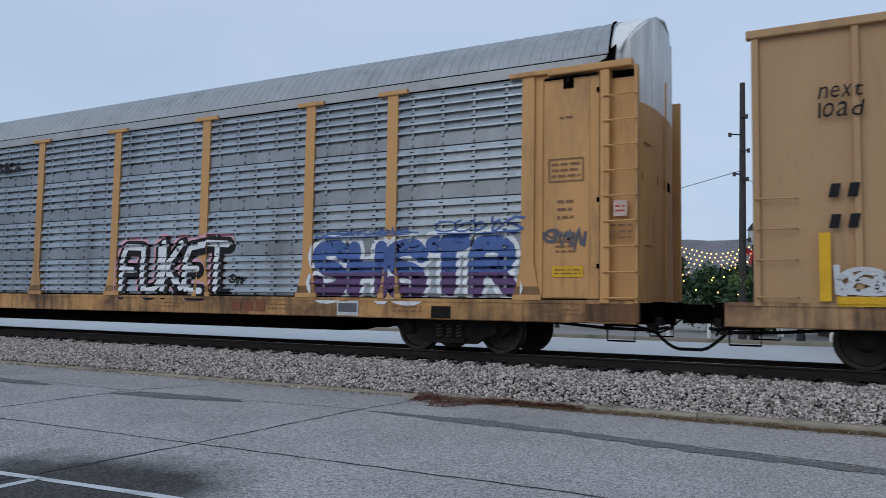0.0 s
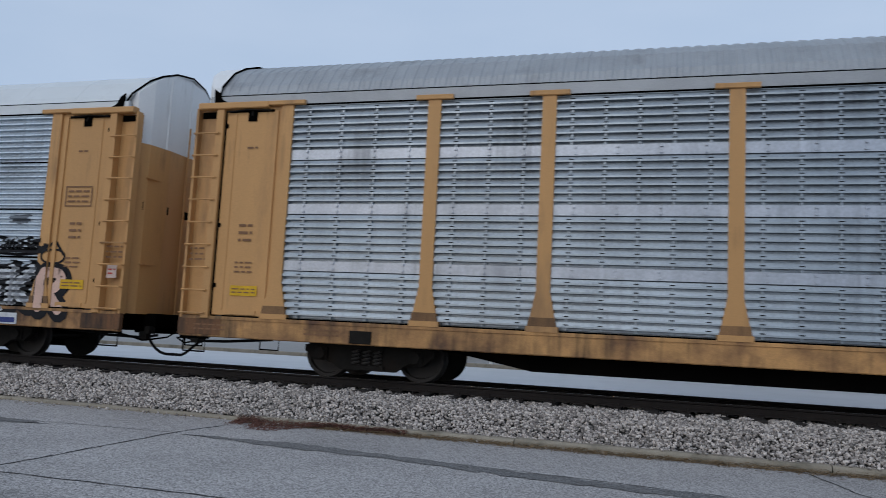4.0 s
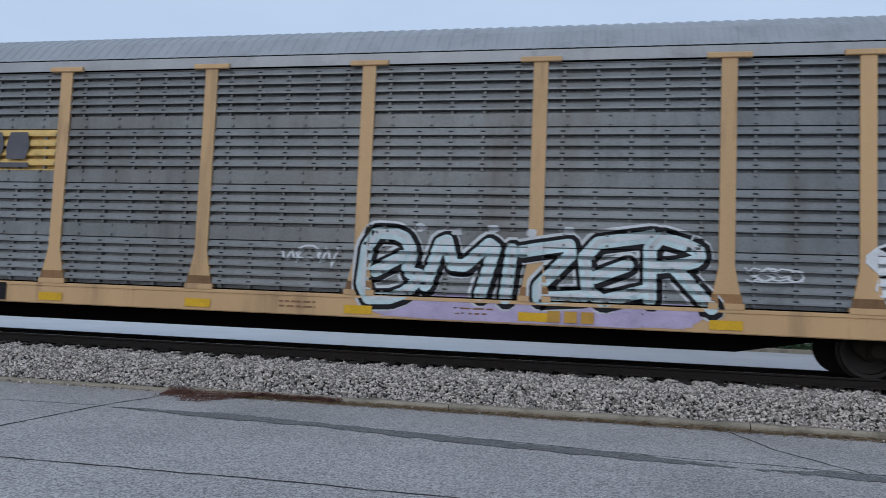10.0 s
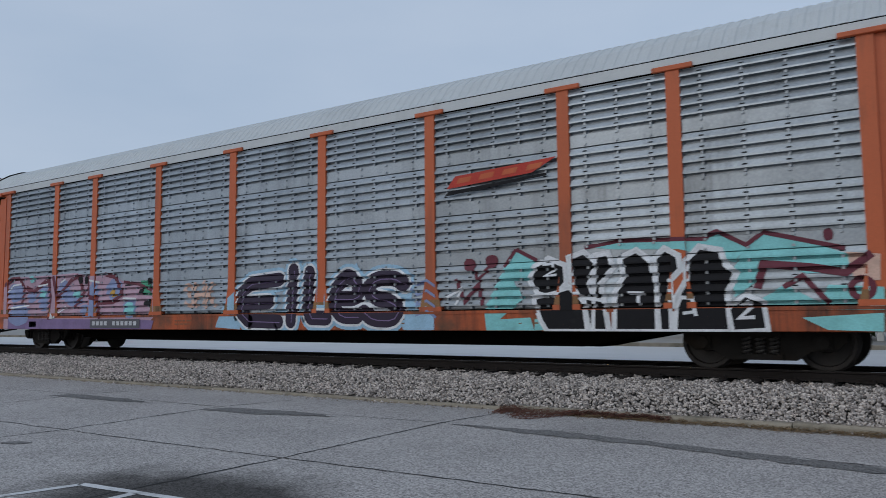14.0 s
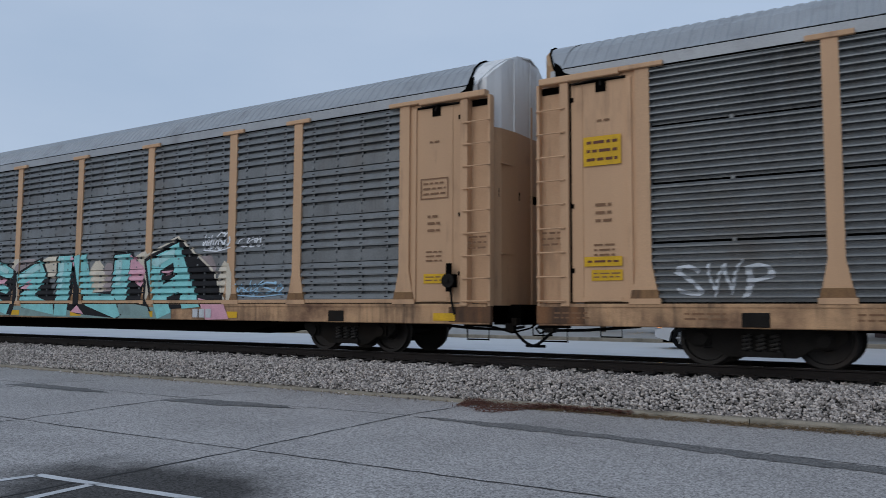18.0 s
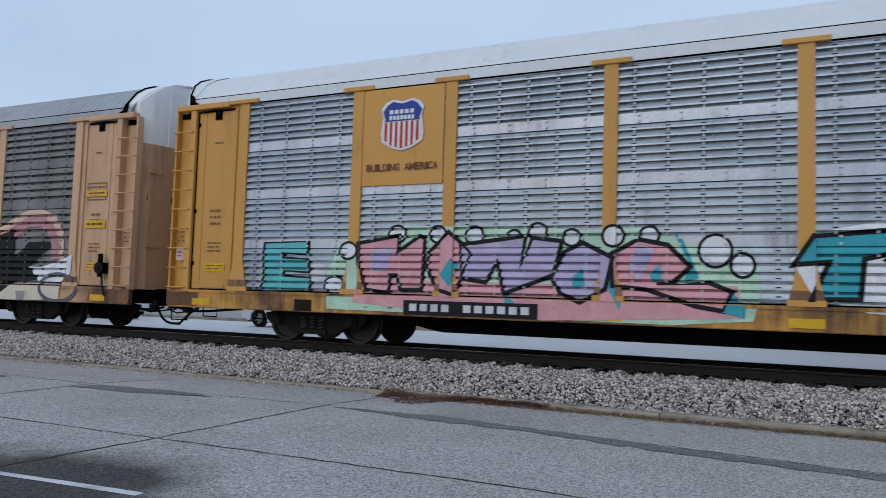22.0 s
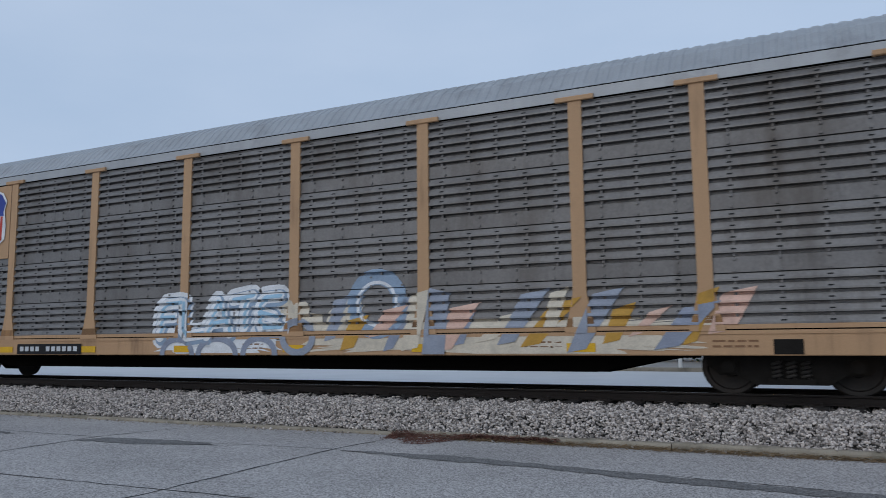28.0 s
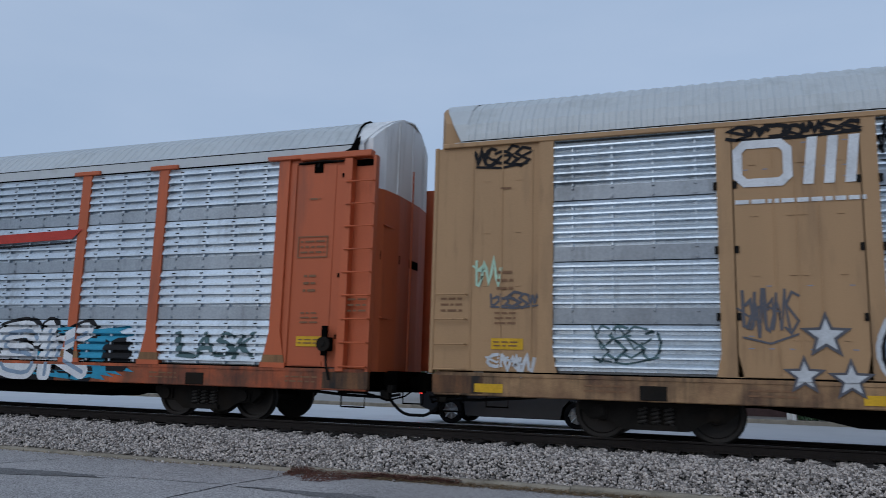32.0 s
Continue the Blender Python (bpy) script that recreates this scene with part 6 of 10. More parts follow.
    for i in range(4):
        lay(7, ribbon([(3.75 + 0.12 * i, 1.62 - 0.2 * i), (4.0, 1.5 - 0.2 * i), (4.25, 1.58 - 0.2 * i), (4.45, 1.46 - 0.2 * i)], 0.05), P_PERIWINKLE, 2, "graffiti")
    lay(7, poly([(3.22, 1.53), (3.83, 1.7), (3.89, 1.16), (4.41, 1.02), (4.41, 0.61), (3.67, 0.61)]), P_SKY, 1, "graffiti")


def gothic_word():
    """Black blackletter word in a spiky white halo."""
    lay(5, poly([(9.15, 1.84), (9.29, 1.96), (9.63, 2.11), (9.8, 1.95), (10, 2.04), (10.07, 1.9), (10.36, 2.08), (10.53, 1.96), (10.76, 2.09), (10.89, 1.93), (11.21, 1.92), (11.37, 2.01), (11.48, 1.89), (11.67, 1.91), (11.96, 2.07), (12.01, 1.94), (12.18, 1.9), (12.06, 1.76), (12.2, 1.6), (12.15, 1.29), (11.98, 1.18), (11.85, 0.85), (11.66, 0.89), (11.4, 0.85), (10.97, 0.81), (10.62, 0.85), (10.22, 0.85), (9.69, 0.85), (9.46, 1.09), (9.27, 1.34), (9.32, 1.56), (9.14, 1.73)]), P_WHITE, 2, "graffiti")
    lay(5, poly([(9.33, 1.94), (9.51, 2), (9.73, 1.86), (9.73, 1.6), (9.71, 1.32), (9.78, 1.14), (9.67, 1.01), (9.47, 1.22), (9.56, 1.35), (9.53, 1.51), (9.34, 1.52), (9.5, 1.58), (9.5, 1.85)]), P_BLACK, 3, "graffiti")
    lay(5, poly([(9.73, 1.8), (9.95, 1.93), (10.04, 1.81), (10.04, 1.33), (10.13, 1.12), (10.02, 1.01), (9.91, 1.18), (9.91, 1.68)]), P_BLACK, 3, "graffiti")
    lay(5, poly([(10.17, 1.74), (10.39, 1.98), (10.66, 1.84), (10.63, 1.2), (10.7, 1.08), (10.6, 1.01), (10.51, 1.18), (10.53, 1.77), (10.34, 1.81)]), P_BLACK, 3, "graffiti")
    lay(5, poly([(10.19, 1.47), (10.3, 1.6), (10.53, 1.46), (10.37, 1.44), (10.35, 1.19), (10.51, 1.16), (10.4, 1.02), (10.24, 1.08)]), P_BLACK, 4, "graffiti")
    lay(5, poly([(10.7, 1.84), (11.13, 1.88), (11.24, 1.78), (11.25, 1.22), (11.05, 1.02), (10.74, 1.31), (10.85, 1.42), (10.77, 1.49), (10.87, 1.74)]), P_BLACK, 3, "graffiti")
    lay(5, poly([(10.93, 1.65), (11.08, 1.71), (11.11, 1.36), (10.98, 1.21), (10.9, 1.32)]), P_WHITE, 4, "graffiti")
    lay(5, poly([(11.32, 1.75), (11.39, 1.84), (11.47, 1.75), (11.43, 1.51), (11.49, 1.16), (11.46, 1.04), (11.36, 1.12), (11.38, 1.4)]), P_BLACK, 3, "graffiti")
    lay(5, poly([(11.64, 1.75), (11.89, 1.97), (12, 1.85), (11.85, 1.78), (11.8, 1.67), (11.96, 1.59), (11.81, 1.53), (11.72, 1.51), (11.75, 1.27), (11.87, 1.21), (11.86, 1.04), (11.66, 1.2), (11.68, 1.51)]), P_BLACK, 3, "graffiti")
    lay(5, poly([(12.04, 1.52), (11.97, 1.38), (12.05, 1.28), (11.93, 1.19), (11.93, 1.42)]), P_BLACK, 3, "graffiti")


def pink_word():
    """Pink and lilac letters with black edges over a mint cloud with white bubbles."""
    lay(10, poly([(-9.81, 1.33), (-9.47, 1.96), (-9.06, 1.85), (-8.41, 2.18), (-8.07, 2.25), (-7.41, 2.22), (-6.5, 2.2), (-5.58, 2.21), (-4.89, 2.11), (-4.29, 2.13), (-3.72, 2.15), (-3.01, 1.86), (-2.7, 2), (-2.41, 1.75), (-2.11, 1.64), (-2.04, 1.16), (-2.16, 0.73), (-3.32, 0.63), (-9.74, 0.68)]), P_MINT, 1, "graffiti")
    lay(10, blob(-9.5, -9.1, 1.62, 1.95, 18, 0.15, 67, 0.9), P_WHITE, 2, "graffiti")
    lay(10, ring(-9.30, 1.79, 0.20, 0.16, 0.045), P_BLACK, 3, "graffiti")
    lay(10, blob(-8.44, -8.07, 1.93, 2.26, 18, 0.15, 60, 0.9), P_WHITE, 2, "graffiti")
    lay(10, ring(-8.25, 2.09, 0.18, 0.16, 0.045), P_BLACK, 3, "graffiti")
    lay(10, blob(-7.57, -7.24, 1.94, 2.23, 18, 0.15, 53, 0.9), P_WHITE, 2, "graffiti")
    lay(10, ring(-7.41, 2.08, 0.17, 0.15, 0.045), P_BLACK, 3, "graffiti")
    lay(10, blob(-6.87, -6.53, 1.9, 2.21, 18, 0.15, 49, 0.9), P_WHITE, 2, "graffiti")
    lay(10, ring(-6.70, 2.05, 0.17, 0.16, 0.045), P_BLACK, 3, "graffiti")
    lay(10, blob(-6.09, -5.83, 1.9, 2.15, 18, 0.15, 43, 0.9), P_WHITE, 2, "graffiti")
    lay(10, ring(-5.96, 2.02, 0.13, 0.12, 0.045), P_BLACK, 3, "graffiti")
    lay(10, blob(-5.7, -5.39, 1.95, 2.25, 18, 0.15, 40, 0.9), P_WHITE, 2, "graffiti")
    lay(10, ring(-5.54, 2.10, 0.16, 0.15, 0.045), P_BLACK, 3, "graffiti")
    lay(10, blob(-5.1, -4.8, 1.86, 2.14, 18, 0.15, 36, 0.9), P_WHITE, 2, "graffiti")
    lay(10, ring(-4.95, 2.00, 0.15, 0.14, 0.045), P_BLACK, 3, "graffiti")
    lay(10, blob(-4.43, -4.1, 1.85, 2.18, 18, 0.15, 32, 0.9), P_WHITE, 2, "graffiti")
    lay(10, ring(-4.26, 2.02, 0.17, 0.17, 0.045), P_BLACK, 3, "graffiti")
    lay(10, blob(-3.84, -3.55, 1.87, 2.17, 18, 0.15, 27, 0.9), P_WHITE, 2, "graffiti")
    lay(10, ring(-3.69, 2.02, 0.15, 0.15, 0.045), P_BLACK, 3, "graffiti")
    lay(10, blob(-2.94, -2.46, 1.53, 2.03, 18, 0.15, 21, 0.9), P_WHITE, 2, "graffiti")
    lay(10, ring(-2.70, 1.78, 0.24, 0.25, 0.045), P_BLACK, 3, "graffiti")
    lay(10, blob(-2.48, -2.14, 1.38, 1.74, 18, 0.15, 18, 0.9), P_WHITE, 2, "graffiti")
    lay(10, ring(-2.31, 1.56, 0.17, 0.18, 0.045), P_BLACK, 3, "graffiti")
    lay(10, blob(-9.82, -9.37, 0.96, 1.3, 18, 0.15, 69, 0.9), P_WHITE, 2, "graffiti")
    lay(10, ring(-9.59, 1.13, 0.23, 0.17, 0.045), P_BLACK, 3, "graffiti")
    lay(10, poly([(-9.03, 1.27), (-5.68, 1.23), (-2.38, 1.25), (-2.28, 0.77), (-5.41, 0.62), (-8.31, 0.76), (-9.17, 0.83)]), P_SALMON, 3, "graffiti")
    outlined(10, [(-9.06, 1.92), (-8.21, 2.05), (-8.23, 1.75), (-7.77, 2.04), (-7.68, 2), (-7.72, 1.1), (-8.14, 1.09), (-8.22, 1.35), (-8.38, 1.35), (-8.4, 1.02), (-8.87, 1.08), (-9.05, 1.55)], P_SALMON, P_BLACK, 0.1, 5)
    outlined(10, [(-7.57, 1.75), (-7.19, 2.1), (-6.76, 1.75), (-6.91, 1.37), (-7.07, 1.02), (-7.4, 1.11), (-7.6, 1.49)], P_SALMON, P_BLACK, 0.1, 5)
    lay(10, poly([(-7.34, 1.36), (-7.14, 1.65), (-6.98, 1.53), (-7.14, 1.14)]), P_DEEPTEAL, 7, "graffiti")
    outlined(10, [(-6.97, 1.88), (-6.16, 1.97), (-5.76, 2.02), (-5.84, 1.5), (-5.62, 1.99), (-5.13, 1.93), (-5.26, 1.39), (-5.67, 1.23), (-6.12, 1.07), (-6.25, 1.62), (-6.47, 1.25), (-6.92, 1.31)], P_LILAC, P_BLACK, 0.1, 5)
    outlined(10, [(-5.27, 1.33), (-5.06, 1.75), (-4.76, 1.9), (-4.27, 1.66), (-4.38, 1.17), (-4.79, 0.95), (-5.11, 1.09)], P_LILAC, P_BLACK, 0.1, 6)
    lay(10, poly([(-4.93, 1.33), (-4.76, 1.51), (-4.71, 1.22), (-4.9, 1.16)]), P_DEEPTEAL, 8, "graffiti")
    outlined(10, [(-4.27, 1.72), (-3.86, 1.95), (-3.41, 1.86), (-3.08, 1.53), (-3.33, 1.3), (-3.57, 1.26), (-2.79, 1.28), (-2.47, 1.15), (-2.58, 0.88), (-3, 0.95), (-3.71, 1.18), (-4.24, 1.23)], P_SALMON, P_BLACK, 0.1, 5)
    lay(10, poly([(-3.68, 1.41), (-3.52, 1.58), (-3.48, 1.33), (-3.63, 1.28)]), P_DEEPTEAL, 7, "graffiti")
    lay(10, poly([(-3.33, 2.09), (-3.17, 1.94), (-2.93, 1.36), (-3.16, 1.29), (-3.08, 1.58)]), P_DEEPTEAL, 4, "graffiti")
    lay(10, poly([(-4.33, 1.63), (-4.09, 1.23), (-4.14, 0.82), (-4.35, 1.23)]), P_DEEPTEAL, 4, "graffiti")
    lay(10, poly([(-6.2, 1.19), (-5.83, 0.8), (-6.06, 0.8)]), P_DEEPTEAL, 4, "graffiti")
    lay(10, poly([(-2.59, 0.85), (-2.43, 1.13), (-2.26, 0.94), (-2.28, 0.77)]), P_DEEPTEAL, 6, "graffiti")
    lay(10, poly([(-8.82, 1.78), (-8.32, 1.85), (-8.46, 1.42), (-8.77, 1.41)]), P_LILAC, 7, "graffiti")
    lay(10, poly([(-3.89, 1.86), (-3.61, 1.83), (-3.71, 1.52), (-3.85, 1.29), (-4, 1.52)]), P_LILAC, 7, "graffiti")


def grey_word():
    """Teal word, and a pink and grey word with black edges."""
    lay(10, poly([(-1.66, 1.66), (-1.24, 2.05), (-0.46, 2.21), (0.3, 2.13), (1.34, 2.12), (1.73, 1.76), (1.63, 1.26), (1.57, 0.84), (0.86, 0.82), (-0.66, 0.9), (-1.36, 1.12)]), P_WHITE, 1, "graffiti")
    outlined(10, [(-1.59, 1.59), (-1.34, 1.98), (-0.37, 2.05), (-0.39, 1.75), (-0.72, 1.67), (-0.77, 1.1), (-1.36, 1.09), (-1.13, 1.63)], P_DEEPTEAL, P_BLACK, 0.1, 3)
    outlined(10, [(-0.4, 1.64), (0.32, 2.01), (0.56, 1.9), (0.22, 1.6), (0.59, 1.57), (0.3, 1.34), (0.43, 1.09), (-0.12, 1.07), (-0.11, 1.45)], P_DEEPTEAL, P_BLACK, 0.1, 3)
    outlined(10, [(0.57, 1.83), (1.15, 2.01), (1.15, 1.72), (1.55, 1.76), (1.22, 1.5), (1.55, 1.18), (1.28, 0.93), (0.94, 1.24), (0.75, 1.09), (0.55, 1.46)], P_DEEPTEAL, P_BLACK, 0.1, 4)
    lay(10, blob(3.12, 3.75, 1.7, 2.19, 18, 0.15, 22, 0.9), P_PALEYELLOW, 1, "graffiti")
    lay(10, blob(6.29, 7.06, 1.92, 2.18, 18, 0.15, 45, 0.9), P_PALEYELLOW, 1, "graffiti")
    lay(10, blob(8.22, 8.68, 1.62, 2.04, 18, 0.15, 58, 0.9), P_PALEYELLOW, 1, "graffiti")
    lay(10, blob(2.26, 2.68, 1.42, 1.84, 18, 0.15, 16, 0.9), P_PALEYELLOW, 1, "graffiti")
    lay(10, blob(8.89, 9.52, 1.66, 2.12, 18, 0.15, 63, 0.9), P_NAVY, 1, "graffiti")
    lay(10, poly([(2.1, 1.49), (9.27, 1.57), (9.32, 1.16), (8.99, 0.69), (5.92, 0.67), (2.27, 0.65)]), P_STEELBLUE, 1, "graffiti")
    lay(10, poly([(2.92, 0.97), (3.72, 0.99), (4.28, 0.61), (3.3, 0.61)]), P_BLACK, 2, "graffiti")
    lay(10, poly([(6.36, 1), (6.67, 0.98), (6.84, 0.61), (6.54, 0.63)]), P_BLACK, 2, "graffiti")
    lay(10, poly([(7.76, 0.95), (8.45, 0.97), (8.79, 0.69), (7.98, 0.66)]), P_BLACK, 2, "graffiti")
    lay(10, poly([(5.34, 0.94), (6.48, 0.97), (6.57, 0.63), (5.4, 0.65)]), P_OCHRE, 2, "graffiti")
    lay(10, poly([(7.29, 1.09), (7.78, 1.13), (7.79, 0.97), (7.33, 0.95)]), P_BLACK, 3, "graffiti")
    outlined(10, [(2.65, 1.77), (3.09, 2.1), (3.34, 2.01), (3.31, 1.77), (3.05, 1.7), (3.34, 1.5), (3.09, 1.22), (2.69, 1.28)], P_PALEPINK, P_BLACK, 0.12, 5)
    lay(10, poly([(2.81, 1.82), (2.91, 1.99), (3.23, 2), (3.21, 1.85)]), P_SALMON, 7, "graffiti")
    outlined(10, [(3.43, 1.26), (3.68, 2.01), (4.57, 2.08), (4.68, 1.18), (4.3, 1.14), (4.22, 1.57), (4.06, 1.44), (4.43, 1.06), (3.8, 1.15)], P_PALEPINK, P_BLACK, 0.12, 5)
    lay(10, poly([(3.55, 1.81), (3.64, 1.97), (4.52, 1.98), (4.49, 1.84)]), P_SALMON, 7, "graffiti")
    outlined(10, [(4.76, 1.51), (5.02, 2.01), (5.42, 2.12), (5.61, 1.91), (5.55, 1.59), (5.24, 1.46), (5.5, 1.27), (4.83, 1.21)], P_PALEPINK, P_BLACK, 0.12, 5)
    lay(10, poly([(4.89, 1.86), (4.98, 2.02), (5.51, 2.03), (5.49, 1.89)]), P_SALMON, 7, "graffiti")
    outlined(10, [(5.75, 1.98), (7.03, 2.05), (6.96, 1.3), (6.35, 1.11), (5.84, 1.26)], P_PALEPINK, P_BLACK, 0.12, 5)
    lay(10, poly([(5.91, 1.8), (5.99, 1.95), (6.94, 1.96), (6.92, 1.83)]), P_SALMON, 7, "graffiti")
    outlined(10, [(7.12, 2.01), (7.57, 2.04), (7.53, 1.49), (7.26, 1.26), (6.98, 1.35)], P_PALEPINK, P_BLACK, 0.12, 5)
    lay(10, poly([(7.09, 1.79), (7.16, 1.94), (7.49, 1.95), (7.47, 1.82)]), P_SALMON, 7, "graffiti")
    outlined(10, [(7.7, 2.04), (8.31, 2.01), (8.33, 1.5), (8.11, 1.13), (7.74, 1.3)], P_PALEPINK, P_BLACK, 0.12, 5)
    lay(10, poly([(7.84, 1.8), (7.92, 1.94), (8.23, 1.95), (8.21, 1.82)]), P_SALMON, 7, "graffiti")
    outlined(10, [(8.35, 1.51), (9.29, 1.49), (9.23, 1.37), (8.7, 1.29), (8.36, 1.25)], P_PALEPINK, P_BLACK, 0.12, 5)
    lay(10, poly([(8.48, 1.28), (8.56, 1.42), (9.21, 1.45), (9.19, 1.32)]), P_SALMON, 7, "graffiti")
    lay(10, poly([(6.16, 1.72), (6.56, 1.73), (6.54, 1.43), (6.22, 1.46)]), P_BLACK, 7, "graffiti")


def purple_piece():
    """Violet, blue and wine red sprayed piece with white strokes."""
    lay(7, poly([(-12.04, 1.9), (-11.15, 2.18), (-9.28, 2.18), (-8.04, 2.2), (-7.36, 2.08), (-6.39, 2.11), (-5.74, 1.87), (-5.05, 1.86), (-4.46, 1.66), (-4.4, 0.93), (-4.86, 0.61), (-12.02, 0.61)]), P_DULLPINK, 1, "graffiti")
    lay(7, poly([(-11.76, 0.92), (-4.85, 0.86), (-4.4, 0.83), (-4.49, 0.61), (-11.75, 0.61)]), P_VIOLET, 2, "graffiti")
    lay(7, blob(-11.86, -10.85, 1.4, 2.02, 18, 0.15, 84, 0.9), P_PERIWINKLE, 3, "graffiti")
    lay(7, blob(-10.68, -10.1, 1.37, 1.78, 18, 0.15, 75, 0.9), P_PERIWINKLE, 3, "graffiti")
    lay(7, blob(-10.02, -9.47, 1.07, 1.97, 18, 0.15, 71, 0.9), P_PERIWINKLE, 3, "graffiti")
    lay(7, blob(-8.98, -8.32, 1.41, 2.02, 18, 0.15, 63, 0.9), P_PERIWINKLE, 3, "graffiti")
    lay(7, blob(-8.61, -7.63, 1.22, 1.71, 18, 0.15, 61, 0.9), P_PERIWINKLE, 3, "graffiti")
    lay(7, blob(-7.36, -6.9, 0.92, 1.97, 18, 0.15, 52, 0.9), P_PERIWINKLE, 3, "graffiti")
    lay(7, blob(-6.55, -5.77, 1.35, 2.01, 18, 0.15, 46, 0.9), P_PERIWINKLE, 3, "graffiti")
    lay(7, blob(-5.77, -5.16, 0.88, 1.45, 18, 0.15, 41, 0.9), P_PERIWINKLE, 3, "graffiti")
    lay(7, blob(-11.76, -10.5, 0.67, 1.37, 18, 0.15, 83, 0.9), P_PERIWINKLE, 3, "graffiti")
    lay(7, blob(-7.83, -7.1, 0.92, 1.32, 18, 0.15, 55, 0.9), P_PERIWINKLE, 3, "graffiti")
    lay(7, ribbon([(-11.95, 1.96), (-11.59, 2.14), (-11.15, 2.15), (-10.81, 1.79), (-10.93, 1.38)], 0.12), P_WINE, 4, "graffiti")
    lay(7, ribbon([(-10.72, 1.85), (-10.31, 1.71), (-9.51, 2.07), (-9.32, 1.56), (-9.41, 0.91)], 0.14), P_WINE, 4, "graffiti")
    lay(7, ribbon([(-9.2, 2.12), (-8.98, 1.49), (-8.32, 1.99), (-7.95, 2.11), (-7.61, 1.62), (-8.04, 1.24)], 0.12), P_WINE, 4, "graffiti")
    lay(7, ribbon([(-7.42, 2.06), (-7.35, 1.5), (-6.97, 1.44), (-6.83, 0.92)], 0.13), P_WINE, 4, "graffiti")
    lay(7, ribbon([(-6.58, 2.1), (-6.15, 2.02), (-5.79, 1.56), (-6.22, 1.34), (-6.91, 1.33)], 0.12), P_WINE, 4, "graffiti")
    lay(7, ribbon([(-5.74, 1.87), (-5.06, 1.79), (-4.52, 1.62)], 0.08), P_WINE, 4, "graffiti")
    lay(7, ribbon([(-11.77, 1.76), (-11.5, 1.94), (-11.05, 1.97)], 0.05), P_WHITE, 5, "graffiti")
    lay(7, ribbon([(-9.2, 0.91), (-8.5, 1.25)], 0.05), P_WHITE, 5, "graffiti")
    lay(7, ribbon([(-7.36, 1.97), (-6.89, 1.89)], 0.05), P_WHITE, 5, "graffiti")
    lay(7, ribbon([(-5.74, 1.43), (-5.16, 1.41)], 0.05), P_WHITE, 5, "graffiti")
    lay(7, ribbon([(-10.06, 1.88), (-9.55, 1.92)], 0.05), P_WHITE, 5, "graffiti")
    lay(7, ribbon([(-8.83, 1.95), (-8.61, 2.03)], 0.05), P_WHITE, 5, "graffiti")
    lay(7, ribbon([(-11.58, 1.24), (-10.55, 1.31)], 0.05), P_WHITE, 5, "graffiti")
    lay(7, blob(-8.18, -7.76, 1.48, 1.69, 18, 0.15, 58, 0.9), P_TURQ, 5, "graffiti")
    lay(7, blob(-5.69, -5.24, 0.93, 1.35, 18, 0.15, 40, 0.9), P_TURQ, 5, "graffiti")
    lay(7, blob(-9.94, -9.59, 1.5, 1.76, 18, 0.15, 70, 0.9), P_TURQ, 5, "graffiti")
    lay(7, blob(-10.56, -10.27, 1.98, 2.21, 18, 0.15, 74, 0.9), P_TURQ, 5, "graffiti")
    lay(7, poly([(-5, 1.88), (-4.55, 1.89), (-4.54, 1.48), (-4.97, 1.5)]), P_GREEN, 4, "graffiti")
    lay(7, blob(-4.71, -4.53, 1.75, 1.96, 18, 0.15, 33, 0.9), P_BLACK, 5, "graffiti")
    lay(7, blob(-5.05, -4.83, 1.5, 1.7, 18, 0.15, 36, 0.9), P_BLACK, 5, "graffiti")
    lay(7, blob(-4.84, -4.5, 1.2, 1.4, 18, 0.15, 34, 0.9), P_BLACK, 5, "graffiti")
    lay(7, blob(-7.93, -7.69, 1.87, 2.11, 18, 0.15, 56, 0.9), P_BLACK, 5, "graffiti")
    lay(7, blob(-7.62, -7.42, 1.86, 2.09, 18, 0.15, 54, 0.9), P_BLACK, 5, "graffiti")
    lay(7, blob(-6.34, -6.1, 1.46, 1.68, 18, 0.15, 45, 0.9), P_OCHRE, 5, "graffiti")
    lay(7, poly([(-5.68, 1.8), (-5.11, 1.82), (-5.11, 1.78), (-5.68, 1.75)]), P_BLACK, 4, "graffiti")
    lay(7, poly([(-9.32, 1.11), (-9.13, 0.91), (-9.39, 0.9)]), P_WHITE, 5, "graffiti")


